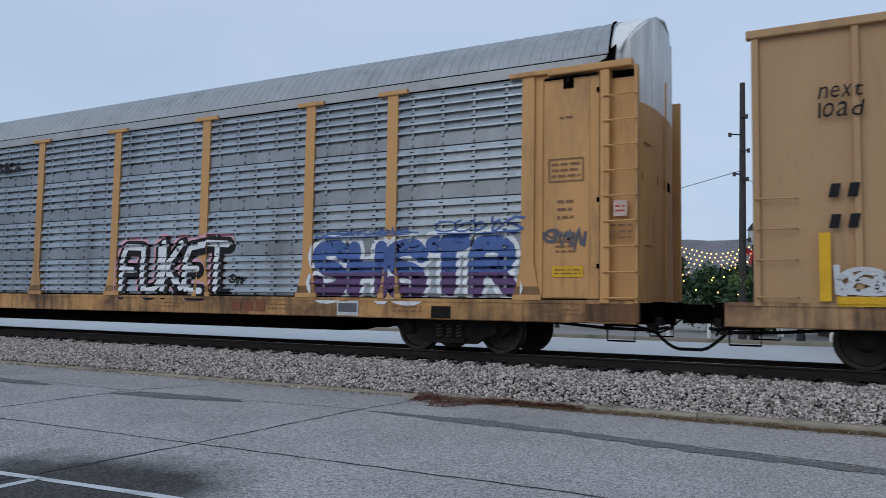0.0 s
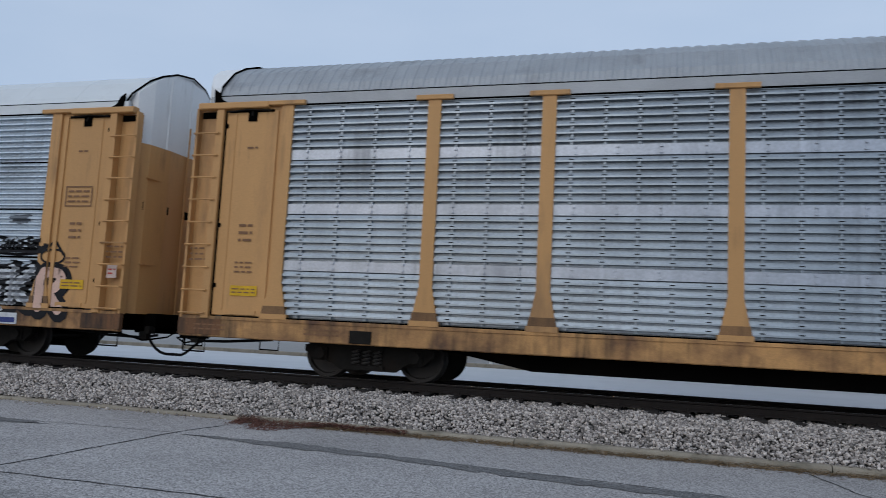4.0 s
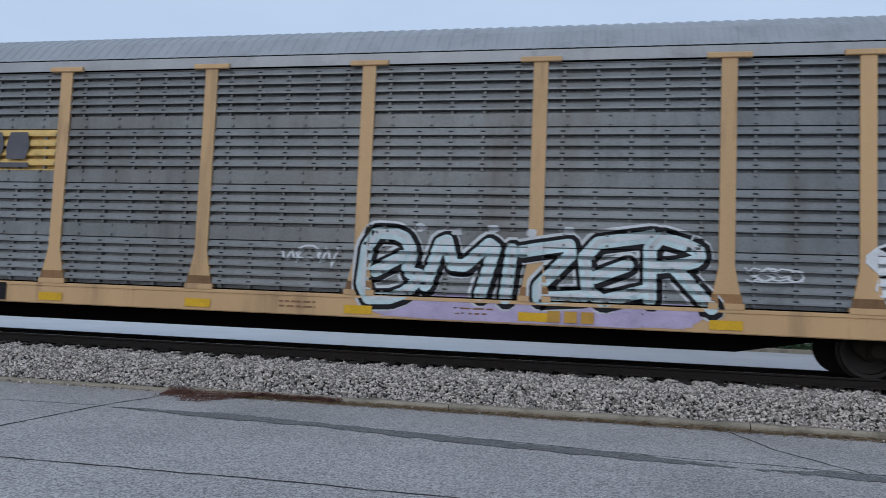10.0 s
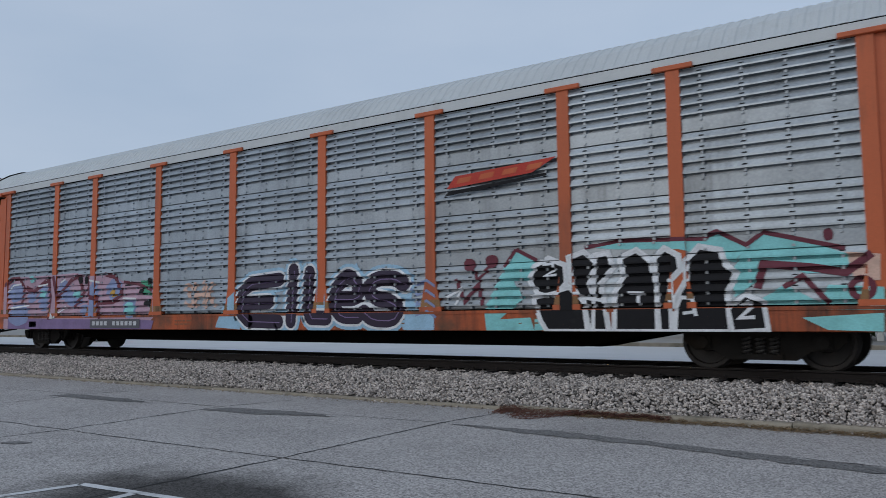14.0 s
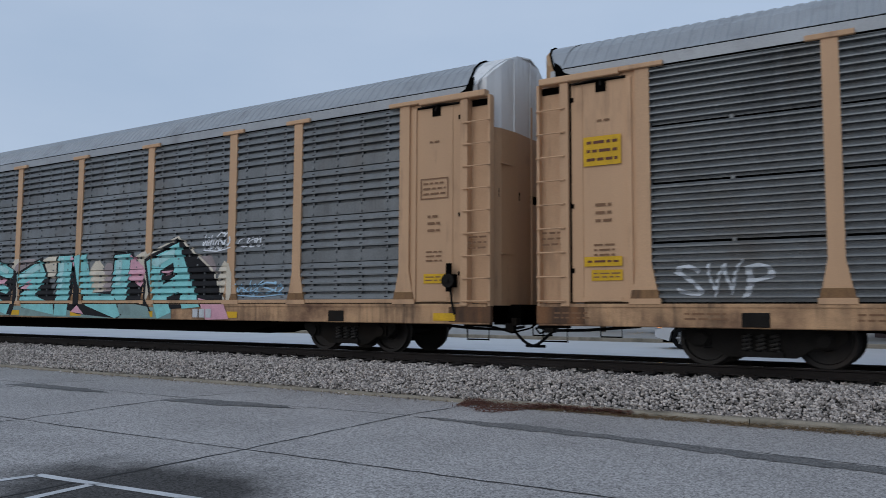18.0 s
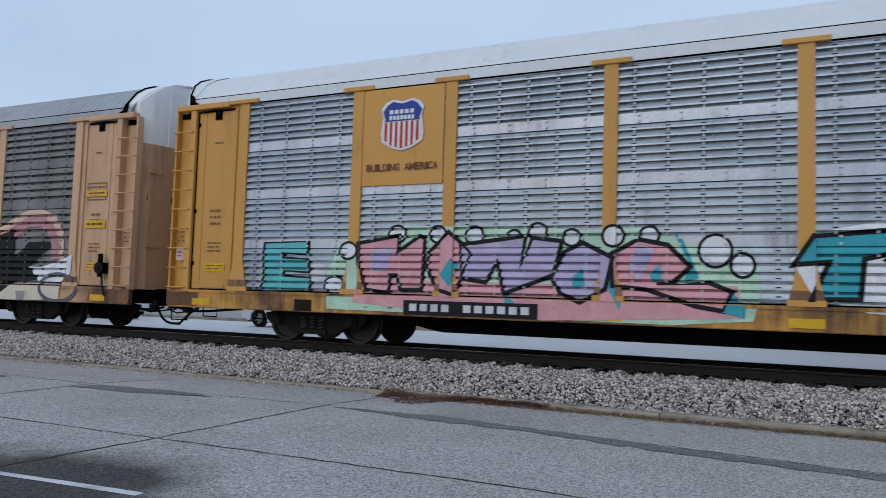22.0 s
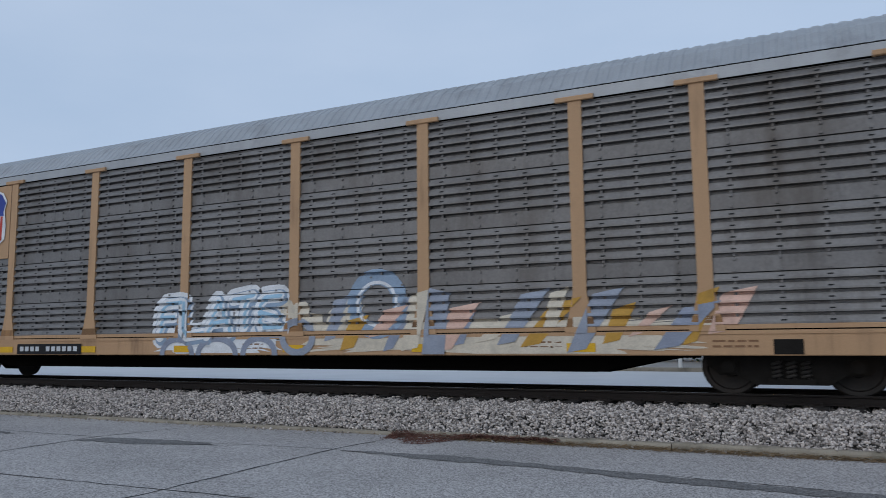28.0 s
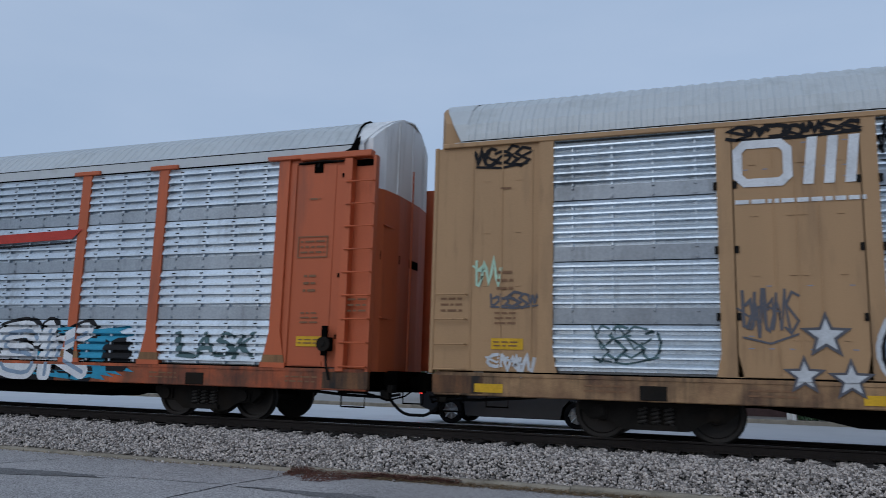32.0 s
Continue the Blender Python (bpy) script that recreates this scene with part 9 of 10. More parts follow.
def stones(name, n, place, size, mat, label, seed, kind="stuff"):
    """Many angular stones in one mesh."""
    rs = np.random.RandomState(seed)
    base = np.array([(-1, -1, -1), (1, -1, -1), (1, 1, -1), (-1, 1, -1), (-1, -1, 1), (1, -1, 1), (1, 1, 1), (-1, 1, 1)], float) * 0.6
    faces = np.array([(0, 3, 2, 1), (4, 5, 6, 7), (0, 1, 5, 4), (1, 2, 6, 5), (2, 3, 7, 6), (3, 0, 4, 7)])
    c = place(rs, n)
    n = len(c)
    v = base[None] + rs.uniform(-0.34, 0.34, (n, 8, 3))
    ang = rs.uniform(0, 2 * np.pi, (n, 3))
    for ax in range(3):
        ca, sa = np.cos(ang[:, ax])[:, None], np.sin(ang[:, ax])[:, None]
        i, j = [(1, 2), (0, 2), (0, 1)][ax]
        a, b = v[:, :, i].copy(), v[:, :, j].copy()
        v[:, :, i], v[:, :, j] = a * ca - b * sa, a * sa + b * ca
    s = size * rs.uniform(0.6, 1.35, (n, 1, 1))
    v = v * s * np.array([1.0, 1.0, 0.8]) + c[:, None, :]
    f = (faces[None] + 8 * np.arange(n)[:, None, None]).reshape(-1, 4)
    me = bpy.data.meshes.new(name)
    me.vertices.add(8 * n)
    me.vertices.foreach_set("co", v.reshape(-1))
    me.loops.add(24 * n)
    me.loops.foreach_set("vertex_index", f.reshape(-1))
    me.polygons.add(6 * n)
    me.polygons.foreach_set("loop_start", np.arange(0, 24 * n, 4))
    me.update(calc_edges=True)
    ob = put(name, me, mat)
    return tagged(ob, label, "gravel", kind=kind)


def bed_height(y):
    """The ballast's section: a shoulder from the kerb up to the tie ends, and down again behind."""
    ys = [11.0, 11.2, 11.75, 12.3, 12.6, 15.1, 15.5, 16.4, 17.2]
    zs = [0.03, 0.09, 0.34, 0.43, 0.45, 0.45, 0.44, 0.36, 0.30]
    return np.interp(y, ys, zs)


def track():
    ys = [11.13, 11.2, 11.45, 11.75, 12.3, 12.6, 15.1, 15.5, 16.4, 17.2]
    b = Build()
    n = len(ys)
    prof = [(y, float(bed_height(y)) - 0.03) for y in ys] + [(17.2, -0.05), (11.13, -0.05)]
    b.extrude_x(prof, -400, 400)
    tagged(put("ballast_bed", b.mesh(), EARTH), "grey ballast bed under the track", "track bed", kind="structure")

    def near(rs, n):
        x = rs.uniform(-30, 9, n)
        y = rs.uniform(11.12, 12.62, n)
        heap = (0.02 + 0.012 * np.sin(x * 1.7)) * np.clip((y - 12.15) / 0.35, 0, 1) * np.cos(2 * np.pi * (x + 0.66) / 0.53 + np.pi + np.sin(x * 0.9))
        return np.stack([x, y, bed_height(y) + heap + rs.uniform(-0.02, 0.015, n)], 1)

    def far_left(rs, n):
        x = rs.uniform(-75, -30, n)
        y = rs.uniform(11.12, 12.55, n)
        return np.stack([x, y, bed_height(y) + rs.uniform(-0.02, 0.015, n)], 1)

    def behind(rs, n):
        x = rs.uniform(-45, 12, n)
        y = rs.uniform(12.5, 17.1, n)
        return np.stack([x, y, bed_height(y) + rs.uniform(-0.03, 0.0, n)], 1)

    def stray(rs, n):
        x = rs.uniform(-30, 9, n)
        y = 11.1 - np.abs(rs.normal(0, 0.12, n))
        return np.stack([x, y, np.where(y > KERB_Y, 0.12, 0.015)], 1)

    stones("ballast", 74000, near, 0.025, BALLAST, "pale grey crushed stone ballast beside the rails", 1)
    stones("ballast", 16000, far_left, 0.036, BALLAST, "pale grey crushed stone ballast beside the rails", 2)
    stones("ballast", 14000, behind, 0.045, BALLAST, "pale grey crushed stone ballast between the rails", 3)
    stones("loose_gravel", 420, stray, 0.022, BALLAST, "loose stones spilled over the kerb", 4)

    t = _empty("railway_track", None)
    tagged(t, "rusty steel rails on dark timber ties", "track", kind="structure")
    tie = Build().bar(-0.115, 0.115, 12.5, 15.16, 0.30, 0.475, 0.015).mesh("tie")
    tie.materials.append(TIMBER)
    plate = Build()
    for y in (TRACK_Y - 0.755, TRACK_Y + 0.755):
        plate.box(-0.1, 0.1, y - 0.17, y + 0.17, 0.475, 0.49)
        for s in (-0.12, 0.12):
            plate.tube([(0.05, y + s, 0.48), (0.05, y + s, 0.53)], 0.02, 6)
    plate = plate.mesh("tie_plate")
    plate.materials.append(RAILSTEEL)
    rnd = random.Random(3)
    for i in range(150):
        x = -66 + 0.53 * i
        o = put("tie", tie, None, t)
        o.matrix_basis = pose(x + rnd.uniform(-0.03, 0.03), 0, rnd.uniform(-0.01, 0.006), 0, 0, 0)
        o = put("tie_plate", plate, None, t)
        o.location.x = x
    for y in (TRACK_Y - 0.755, TRACK_Y + 0.755):
        prof = [(-0.07, 0.49), (0.07, 0.49), (0.07, 0.505), (0.012, 0.53), (0.009, 0.60), (0.036, 0.612), (0.036, 0.638), (0.028, RAIL_Z - 0.001),
                (-0.028, RAIL_Z - 0.001), (-0.036, 0.638), (-0.036, 0.612), (-0.009, 0.60), (-0.012, 0.53), (-0.07, 0.505)]
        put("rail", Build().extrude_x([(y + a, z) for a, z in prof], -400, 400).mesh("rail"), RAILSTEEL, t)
        put("rail_head", Build().box(-400, 400, y - 0.022, y + 0.022, RAIL_Z - 0.001, RAIL_Z).mesh("rail_head"), RAILTOP, t)


def straw():
    """Dead leaves and pine straw heaped against the kerb, thinning out along it."""
    rs = np.random.RandomState(12)

    def heap(n, place, name, mat, label, long=(0.03, 0.11), wide=(0.003, 0.010)):
        v, f = [], []
        for i in range(n):
            x, y, z = place(rs)
            a, ln = rs.uniform(0, np.pi), rs.uniform(*long)
            dx, dy = np.cos(a) * ln / 2, np.sin(a) * ln / 2
            t, wd, k = rs.uniform(-0.015, 0.025), rs.uniform(*wide), len(v)
            v += [(x - dx, y - dy, z), (x + dx, y + dy, z + t), (x + dx - dy / ln * wd * 2, y + dy + dx / ln * wd * 2, z + t + 0.004), (x - dx - dy / ln * wd * 2, y - dy + dx / ln * wd * 2, z + 0.004)]
            f.append((k, k + 1, k + 2, k + 3))
        tagged(put(name, mesh_from(name, v, f), mat), label, "leaf litter", kind="stuff")

    def red(r):
        u = r.rand()
        x = -6.35 + 2.7 * u ** 1.2
        w = 0.40 * math.sin(math.pi * min(1, u * 1.5 + 0.08)) ** 0.7 * (1 - 0.75 * u) + 0.05
        w *= 0.35 + 1.1 * abs(math.sin(3.1 * x) * math.cos(1.7 * x + 0.4))
        y = KERB_Y - 0.01 - abs(r.normal(0, 1)) * w
        return x, max(y, 10.2), 0.005 + max(0.0, 0.085 - (KERB_Y - y) * 0.22) * r.rand() + (0.07 if y > KERB_Y else 0)

    def along(r):
        x = r.uniform(-5.2, 9.0)
        y = KERB_Y - 0.01 - abs(r.normal(0, 0.07)) - 0.05 * math.sin(x * 2.3) ** 2 * r.rand()
        return x, y, 0.005 + max(0.0, 0.05 - (KERB_Y - y) * 0.3) * r.rand()

    def crumbs(r):
        x = r.uniform(-24, 9.0)
        return x, KERB_Y - abs(r.normal(0, 0.18)), 0.005 + 0.01 * r.rand()

    heap(2600, red, "leaf_litter", MULCH, "reddish brown dead leaves heaped against the kerb")
    heap(4600, along, "pine_straw", STRAW, "yellow brown pine straw along the kerb", (0.04, 0.14), (0.002, 0.006))
    heap(1500, crumbs, "leaf_crumbs", STRAW, "scattered dry leaf crumbs beside the kerb", (0.015, 0.05), (0.004, 0.01))


def street():
    b = Build()
    b.box(-700, 700, 17.15, 28.0, -0.05, 0.36)
    tagged(put("road", b.mesh("road"), STREET), "pale wet-looking street behind the railway", "road", kind="structure")
    b = Build()
    b.bar(-700, 700, 28.0, 28.18, 0.0, 0.50, 0.02)
    tagged(put("kerb_far", b.mesh("kerb"), CONCRETE), "concrete kerb of the far pavement", "kerb", kind="structure")
    b = Build().box(-700, 700, 28.18, 900, -0.05, 0.49)
    tagged(put("pavement", b.mesh("pavement"), WALKWAY), "concrete pavement before the shops", "pavement", kind="structure")


ground()
kerbs()
track()
straw()
street()


# ---------------------------------------------------------------- the street beyond the train
BLOCK = material("painted_block", (0.28, 0.095, 0.105), 0.8, vary=0.16, scale=4, bump=0.5, fine=30, dirt=(0.18, 0.065, 0.07), dirt_amount=0.3, random_tone=0.10)
MORTAR = material("mortar", (0.20, 0.06, 0.07), 0.9, vary=0.15, bump=0.2)
CORNICE = material("cornice_paint", (0.17, 0.15, 0.15), 0.7, vary=0.15, scale=2, bump=0.2)
AWNING = material("awning_metal", (0.075, 0.17, 0.20), 0.5, vary=0.12, scale=1.5, bump=0.05, streak=(1, 1, 0.2))
TRIM = material("white_trim", (0.68, 0.68, 0.66), 0.6, vary=0.06, bump=0.05)
SURROUND = material("window_surround", (0.40, 0.26, 0.22), 0.7, vary=0.1, bump=0.1)
SHOPWALL = material("dark_brick", (0.085, 0.05, 0.05), 0.85, vary=0.25, scale=5, bump=0.4)
# pale base colour paints the reflected sky into the glass
PANE = material("window_pane", (0.30, 0.35, 0.41), 0.1, vary=0.1, bump=0.0, spec=0.8)
LEAF = material("leaf", (0.035, 0.075, 0.03), 0.7, vary=0.35, scale=3, bump=0.1)
LEAFLIGHT = material("basket_leaf", (0.11, 0.17, 0.05), 0.7, vary=0.35, scale=5, bump=0.1)
BLOOM = material("white_bloom", (0.62, 0.62, 0.58), 0.7, vary=0.1, bump=0.0)
BARK = material("bark", (0.06, 0.045, 0.035), 0.9, vary=0.3, scale=5, bump=0.5)
POLE = material("pole_black", (0.012, 0.012, 0.014), 0.5, vary=0.2, bump=0.05)
POLEWOOD = material("pole_timber", (0.045, 0.038, 0.034), 0.85, vary=0.25, scale=3, bump=0.3, streak=(4, 4, 0.4))
BOW = material("red_ribbon", (0.42, 0.02, 0.03), 0.6, vary=0.15, bump=0.1)
SIGNBLUE = material("sign_blue", (0.03, 0.11, 0.19), 0.5, vary=0.08, bump=0.02)
SIGNBROWN = material("sign_brown", (0.10, 0.05, 0.04), 0.5, vary=0.08, bump=0.02)
GLOBE = material("lamp_globe", (0.5, 0.52, 0.52), 0.3, vary=0.05, bump=0.0)
HILL = material("far_woods", (0.17, 0.16, 0.175), 0.95, vary=0.25, scale=0.08, bump=0.0, fine=0.6)
BULB = glow("warm_bulb", (1.0, 0.66, 0.28), 9.0)
FAIRY = glow("fairy_light", (1.0, 0.62, 0.14), 4.5)

FRONT_Y = 31.0
CORNER, BACK = (-0.1, 31.0), (-1.95, 35.9)


def block_variants():
    """Rock-faced blocks, 0.6 m by 0.3 m, with uneven faces; they share four meshes."""
    res = []
    for s in range(4):
        rnd = random.Random(60 + s)
        nx, nz = 5, 3
        v, f = [], []
        for j in range(nz + 1):
            for i in range(nx + 1):
                edge = i in (0, nx) or j in (0, nz)
                d = 0.01 if edge else 0.035 + rnd.uniform(-0.012, 0.03)
                v.append((0.008 + 0.584 * i / nx, -d, 0.01 + 0.28 * j / nz))
        for j in range(nz):
            for i in range(nx):
                a = j * (nx + 1) + i
                f.append((a, a + 1, a + nx + 2, a + nx + 1))
        k = len(v)
        v += [(0.008, 0.02, 0.01), (0.592, 0.02, 0.01), (0.592, 0.02, 0.29), (0.008, 0.02, 0.29)]
        c = (0, nx, (nx + 1) * (nz + 1) - 1, (nx + 1) * nz)
        f += [(c[i], k + i, k + (i + 1) % 4, c[(i + 1) % 4]) for i in range(4)]
        me = mesh_from("block", v, f)
        me.materials.append(BLOCK)
        res.append(me)
    return res


def shop():
    h = thing("corner_shop", "two-storey corner shop of pink rock-faced blocks with a teal awning", "building")
    top = 9.25
    foot = [CORNER, (14.0, 31.0), (14.0, 44.0), (-0.2, 44.0), BACK]
    b = Build()
    inner = [(0.06, 31.16), (13.9, 31.16), (13.9, 43.9), (-0.1, 43.9), (-1.78, 35.95)]
    b.extrude_z(inner, 0.45, top - 0.1)
    part("wall_core", b, MORTAR, h)
    part("roof", Build().extrude_z(inner, top - 0.1, top - 0.02), CORNICE, h)
    meshes = block_variants()
    rnd = random.Random(70)
    window = (1.86, 2.92, 5.3, 7.2)
    vent = (3.0, 3.75, 7.82, 8.0)

    def open_at(x0, x1, z0, z1, holes):
        return any(x1 > a + 0.02 and x0 < b_ - 0.02 and z1 > c + 0.02 and z0 < d - 0.02 for a, b_, c, d in holes)

    # front: blocks from the awning up; ones behind the awning and far along stay joined
    rest = Build()
    holes = [window, vent]
    for r in range(30):
        z = 0.45 + 0.293 * r
        if z > top - 0.55:
            break
        x = CORNER[0] - (0.3 if r % 2 else 0.0)
        while x < 13.9:
            x0 = max(x, CORNER[0])
            if open_at(x0, x + 0.6, z, z + 0.29, holes):
                x += 0.6
                continue
            if x >= CORNER[0] and z > 4.0 and x < 6.2:
                o = put("block", meshes[rnd.randrange(4)], None, h)
                o.location = (x, FRONT_Y + 0.16 - 0.01, z)
            elif z > 4.0:
                rest.box(x0 + 0.008, x + 0.592, FRONT_Y + 0.115, FRONT_Y + 0.17, z + 0.01, z + 0.285)
            x += 0.6
    tagged(part("block_rest", rest, BLOCK, h), kind="stuff")
    # side that runs back from the corner
    d = Vector((BACK[0] - CORNER[0], BACK[1] - CORNER[1], 0))
    length = d.length
    ang = math.degrees(math.atan2(d.y, d.x))
    side = [(1.0, 1.75, 5.2, 7.3), (2.9, 3.65, 5.2, 7.3), (1.25, 1.5, 7.85, 8.1), (3.15, 3.4, 7.85, 8.1)]
    base = pose(BACK[0] + 0.06, BACK[1], 0, 0, 0, ang - 180)
    for r in range(30):
        z = 0.45 + 0.293 * r
        if z > top - 0.55:
            break
        u = -0.3 if r % 2 else 0.0
        while u < length - 0.1:
            if z > 4.0 and not open_at(u, u + 0.6, z, z + 0.29, side):
                o = put("block", meshes[rnd.randrange(4)], None, h)
                o.matrix_basis = base @ pose(u, 0.05, z)
            u += 0.6

    def window_at(m, w, z0, z1):
        wdw = put("window", Build().box(0, w, 0.06, 0.1, z0, z1).mesh("window"), PANE, h)
        wdw.matrix_basis = m
        fr = Build()
        for a, b_, c, e in ((-0.14, 0.0, z0 - 0.1, z1 + 0.14), (w, w + 0.14, z0 - 0.1, z1 + 0.14), (-0.14, w + 0.14, z1, z1 + 0.14)):
            fr.box(a, b_, -0.03, 0.1, c, e)
        part("surround", fr, SURROUND, wdw)
        fr = Build()
        for a, b_, c, e in ((0, 0.06, z0, z1), (w - 0.06, w, z0, z1), (0, w, z1 - 0.06, z1), (0, w, z0, z0 + 0.07), (0, w, (z0 + z1) / 2 - 0.03, (z0 + z1) / 2 + 0.03)):
            fr.box(a, b_, 0.0, 0.055, c, e)
        part("sash", fr, TRIM, wdw)
        part("sill", Build().bar(-0.2, w + 0.2, -0.08, 0.1, z0 - 0.2, z0 - 0.08, 0.01), BLOCK, wdw)
        part("lintel", Build().bar(-0.25, w + 0.25, -0.05, 0.1, z1 + 0.16, z1 + 0.3, 0.01), BLOCK, wdw)
        return wdw

    w1 = window_at(pose(window[0] + 0.1, FRONT_Y + 0.1, 0), 0.86, 5.42, 7.05)
    part("notice", Build().box(0.28, 0.6, 0.045, 0.058, 6.5, 6.68), TRIM, w1)
    for a, b_, c, e in side[:2]:
        window_at(base @ pose(a, 0.05, 0), b_ - a, c + 0.1, e - 0.1)
    part("vent", Build().box(vent[0], vent[1], FRONT_Y + 0.1, FRONT_Y + 0.16, vent[2], vent[3]), POLE, h)
    for a, b_, c, e in side[2:]:
        part("vent", Build().box(a, b_, 0.0, 0.1, c, e).mesh("vent"), POLE, h).matrix_basis = base @ pose(0, 0.05, 0)
    # cornice with a string of bulbs
    part("cornice", Build().bar(CORNER[0] - 0.1, 14.1, FRONT_Y - 0.12, FRONT_Y + 0.3, top - 0.42, top, 0.03), CORNICE, h)
    c2 = part("cornice", Build().bar(-0.05, length + 0.05, -0.22, 0.2, top - 0.42, top, 0.03).mesh("cornice"), CORNICE, h)
    c2.matrix_basis = base
    bulb = Build().tube([(0, 0, -0.09), (0, 0, -0.03), (0, 0, 0.04), (0, 0, 0.08)], 0.05, 8).mesh("bulb")
    bulb.materials.append(BULB)
    for i in range(13):
        put("bulb", bulb, None, h).location = (0.35 + 1.02 * i, FRONT_Y - 0.2, top - 0.12)
    for i in range(6):
        put("bulb", bulb, None, h).matrix_basis = base @ pose(0.35 + 0.92 * i, -0.3, top - 0.12)
    # porch roof along the front and round the corner
    z_in, z_out, deep = 4.42, 3.22, 2.0
    a_in, a_out = CORNER, (CORNER[0] - 1.1, FRONT_Y - deep)
    s_in, s_out = BACK, (BACK[0] - 2.2, BACK[1] - 0.6)

    def slab(name, p, q):
        (ix, iy), (jx, jy) = p
        (kx, ky), (lx, ly) = q
        v = [(ix, iy, z_in), (jx, jy, z_in), (lx, ly, z_out), (kx, ky, z_out)]
        v += [(x, y, z - 0.09) for x, y, z in v]
        part(name, mesh_from(name, v, [(0, 1, 2, 3), (7, 6, 5, 4), (0, 4, 5, 1), (1, 5, 6, 2), (2, 6, 7, 3), (3, 7, 4, 0)]), AWNING, h)

    slab("awning", (a_in, (14.0, FRONT_Y)), (a_out, (14.0, FRONT_Y - deep)))
    slab("awning", (s_in, a_in), (s_out, a_out))
    seam = Build()
    for i in range(34):
        x = a_out[0] + 0.5 + 0.44 * i
        xi = max(x, CORNER[0])
        seam.tube([(xi, FRONT_Y, z_in + 0.015), (x, FRONT_Y - deep, z_out + 0.015)], 0.018, 4)
    tagged(part("awning_seam", seam, AWNING, h), kind="stuff")
    part("fascia", Build().bar(a_out[0], 14.0, FRONT_Y - deep - 0.05, FRONT_Y - deep + 0.05, z_out - 0.2, z_out - 0.02, 0.01), TRIM, h)
    for x, y in ((1.98, 29.05), (5.35, 29.05), (8.8, 29.05), (-1.05, 29.15), (-3.0, 33.0)):
        part("porch_post", Build().bar(x - 0.07, x + 0.07, y - 0.07, y + 0.07, 0.48, z_out - 0.1, 0.01).box(x - 0.11, x + 0.11, y - 0.11, y + 0.11, 0.48, 0.75).box(x - 0.1, x + 0.1, y - 0.1, y + 0.1, z_out - 0.3, z_out - 0.2), TRIM, h)
    # dark shop front under the porch
    part("shop_wall", Build().bar(CORNER[0] + 0.02, 13.9, FRONT_Y + 0.02, FRONT_Y + 0.2, 0.45, 4.4, 0.01), SHOPWALL, h)
    for x0, x1, z0, z1, nm in ((0.3, 1.5, 1.1, 3.1, "shop_window"), (2.6, 4.6, 1.1, 3.1, "shop_window"), (5.3, 6.3, 0.5, 2.7, "shop_door"), (7.0, 9.5, 1.1, 3.1, "shop_window")):
        w = put(nm, Build().box(x0, x1, FRONT_Y - 0.02, FRONT_Y + 0.03, z0, z1).mesh(nm), PANE, h)
        part("frame", Build().box(x0 - 0.08, x0, FRONT_Y - 0.05, FRONT_Y + 0.02, z0, z1).box(x1, x1 + 0.08, FRONT_Y - 0.05, FRONT_Y + 0.02, z0, z1).box(x0 - 0.08, x1 + 0.08, FRONT_Y - 0.05, FRONT_Y + 0.02, z1, z1 + 0.08), SHOPWALL, w)
    wall2 = part("shop_wall", Build().box(0, length, 0.02, 0.1, 0.45, 4.4).mesh("shop_wall"), SHOPWALL, h)
    wall2.matrix_basis = base


def foliage(n, size, place, seed):
    """Many small leaves, each a bent quad."""
    rs = np.random.RandomState(seed)
    v, f = [], []
    for i in range(n):
        c = place(rs)
        if c is None:
            continue
        a, e = rs.uniform(0, 6.28), rs.uniform(-1.2, 1.2)
        d = Vector((math.cos(a) * math.cos(e), math.sin(a) * math.cos(e), math.sin(e)))
        t = d.cross(Vector((rs.normal(), rs.normal(), rs.normal()))).normalized()
        s = size * rs.uniform(0.6, 1.4)
        p = Vector(c)
        k = len(v)
        v += [p - d * s, p - d * s * 0.1 + t * s * 0.45, p + d * s, p - d * s * 0.1 - t * s * 0.45]
        f.append((k, k + 1, k + 2, k + 3))
    return mesh_from("leaves", [tuple(p) for p in v], f)


def clumped(cx, cy, z0, z1, r, clumps, seed, spread=0.45):
    rs0 = np.random.RandomState(seed)
    cs = []
    for i in range(clumps):
        u = rs0.rand()
        z = z0 + (z1 - z0) * u
        rr = r * (0.35 + 0.65 * math.sin(math.pi * min(1, 0.15 + 0.85 * (1 - u)) * 0.6 + 0.3)) * math.sqrt(rs0.rand())
        a = rs0.uniform(0, 6.28)
        cs.append((cx + rr * math.cos(a), cy + rr * math.sin(a), z))

    def place(rs):
        c = cs[rs.randint(len(cs))]
        g = rs.normal(0, spread * 0.5, 3)
        return (c[0] + g[0], c[1] + g[1], max(0.5, c[2] + g[2] * 0.8))

    return place, cs


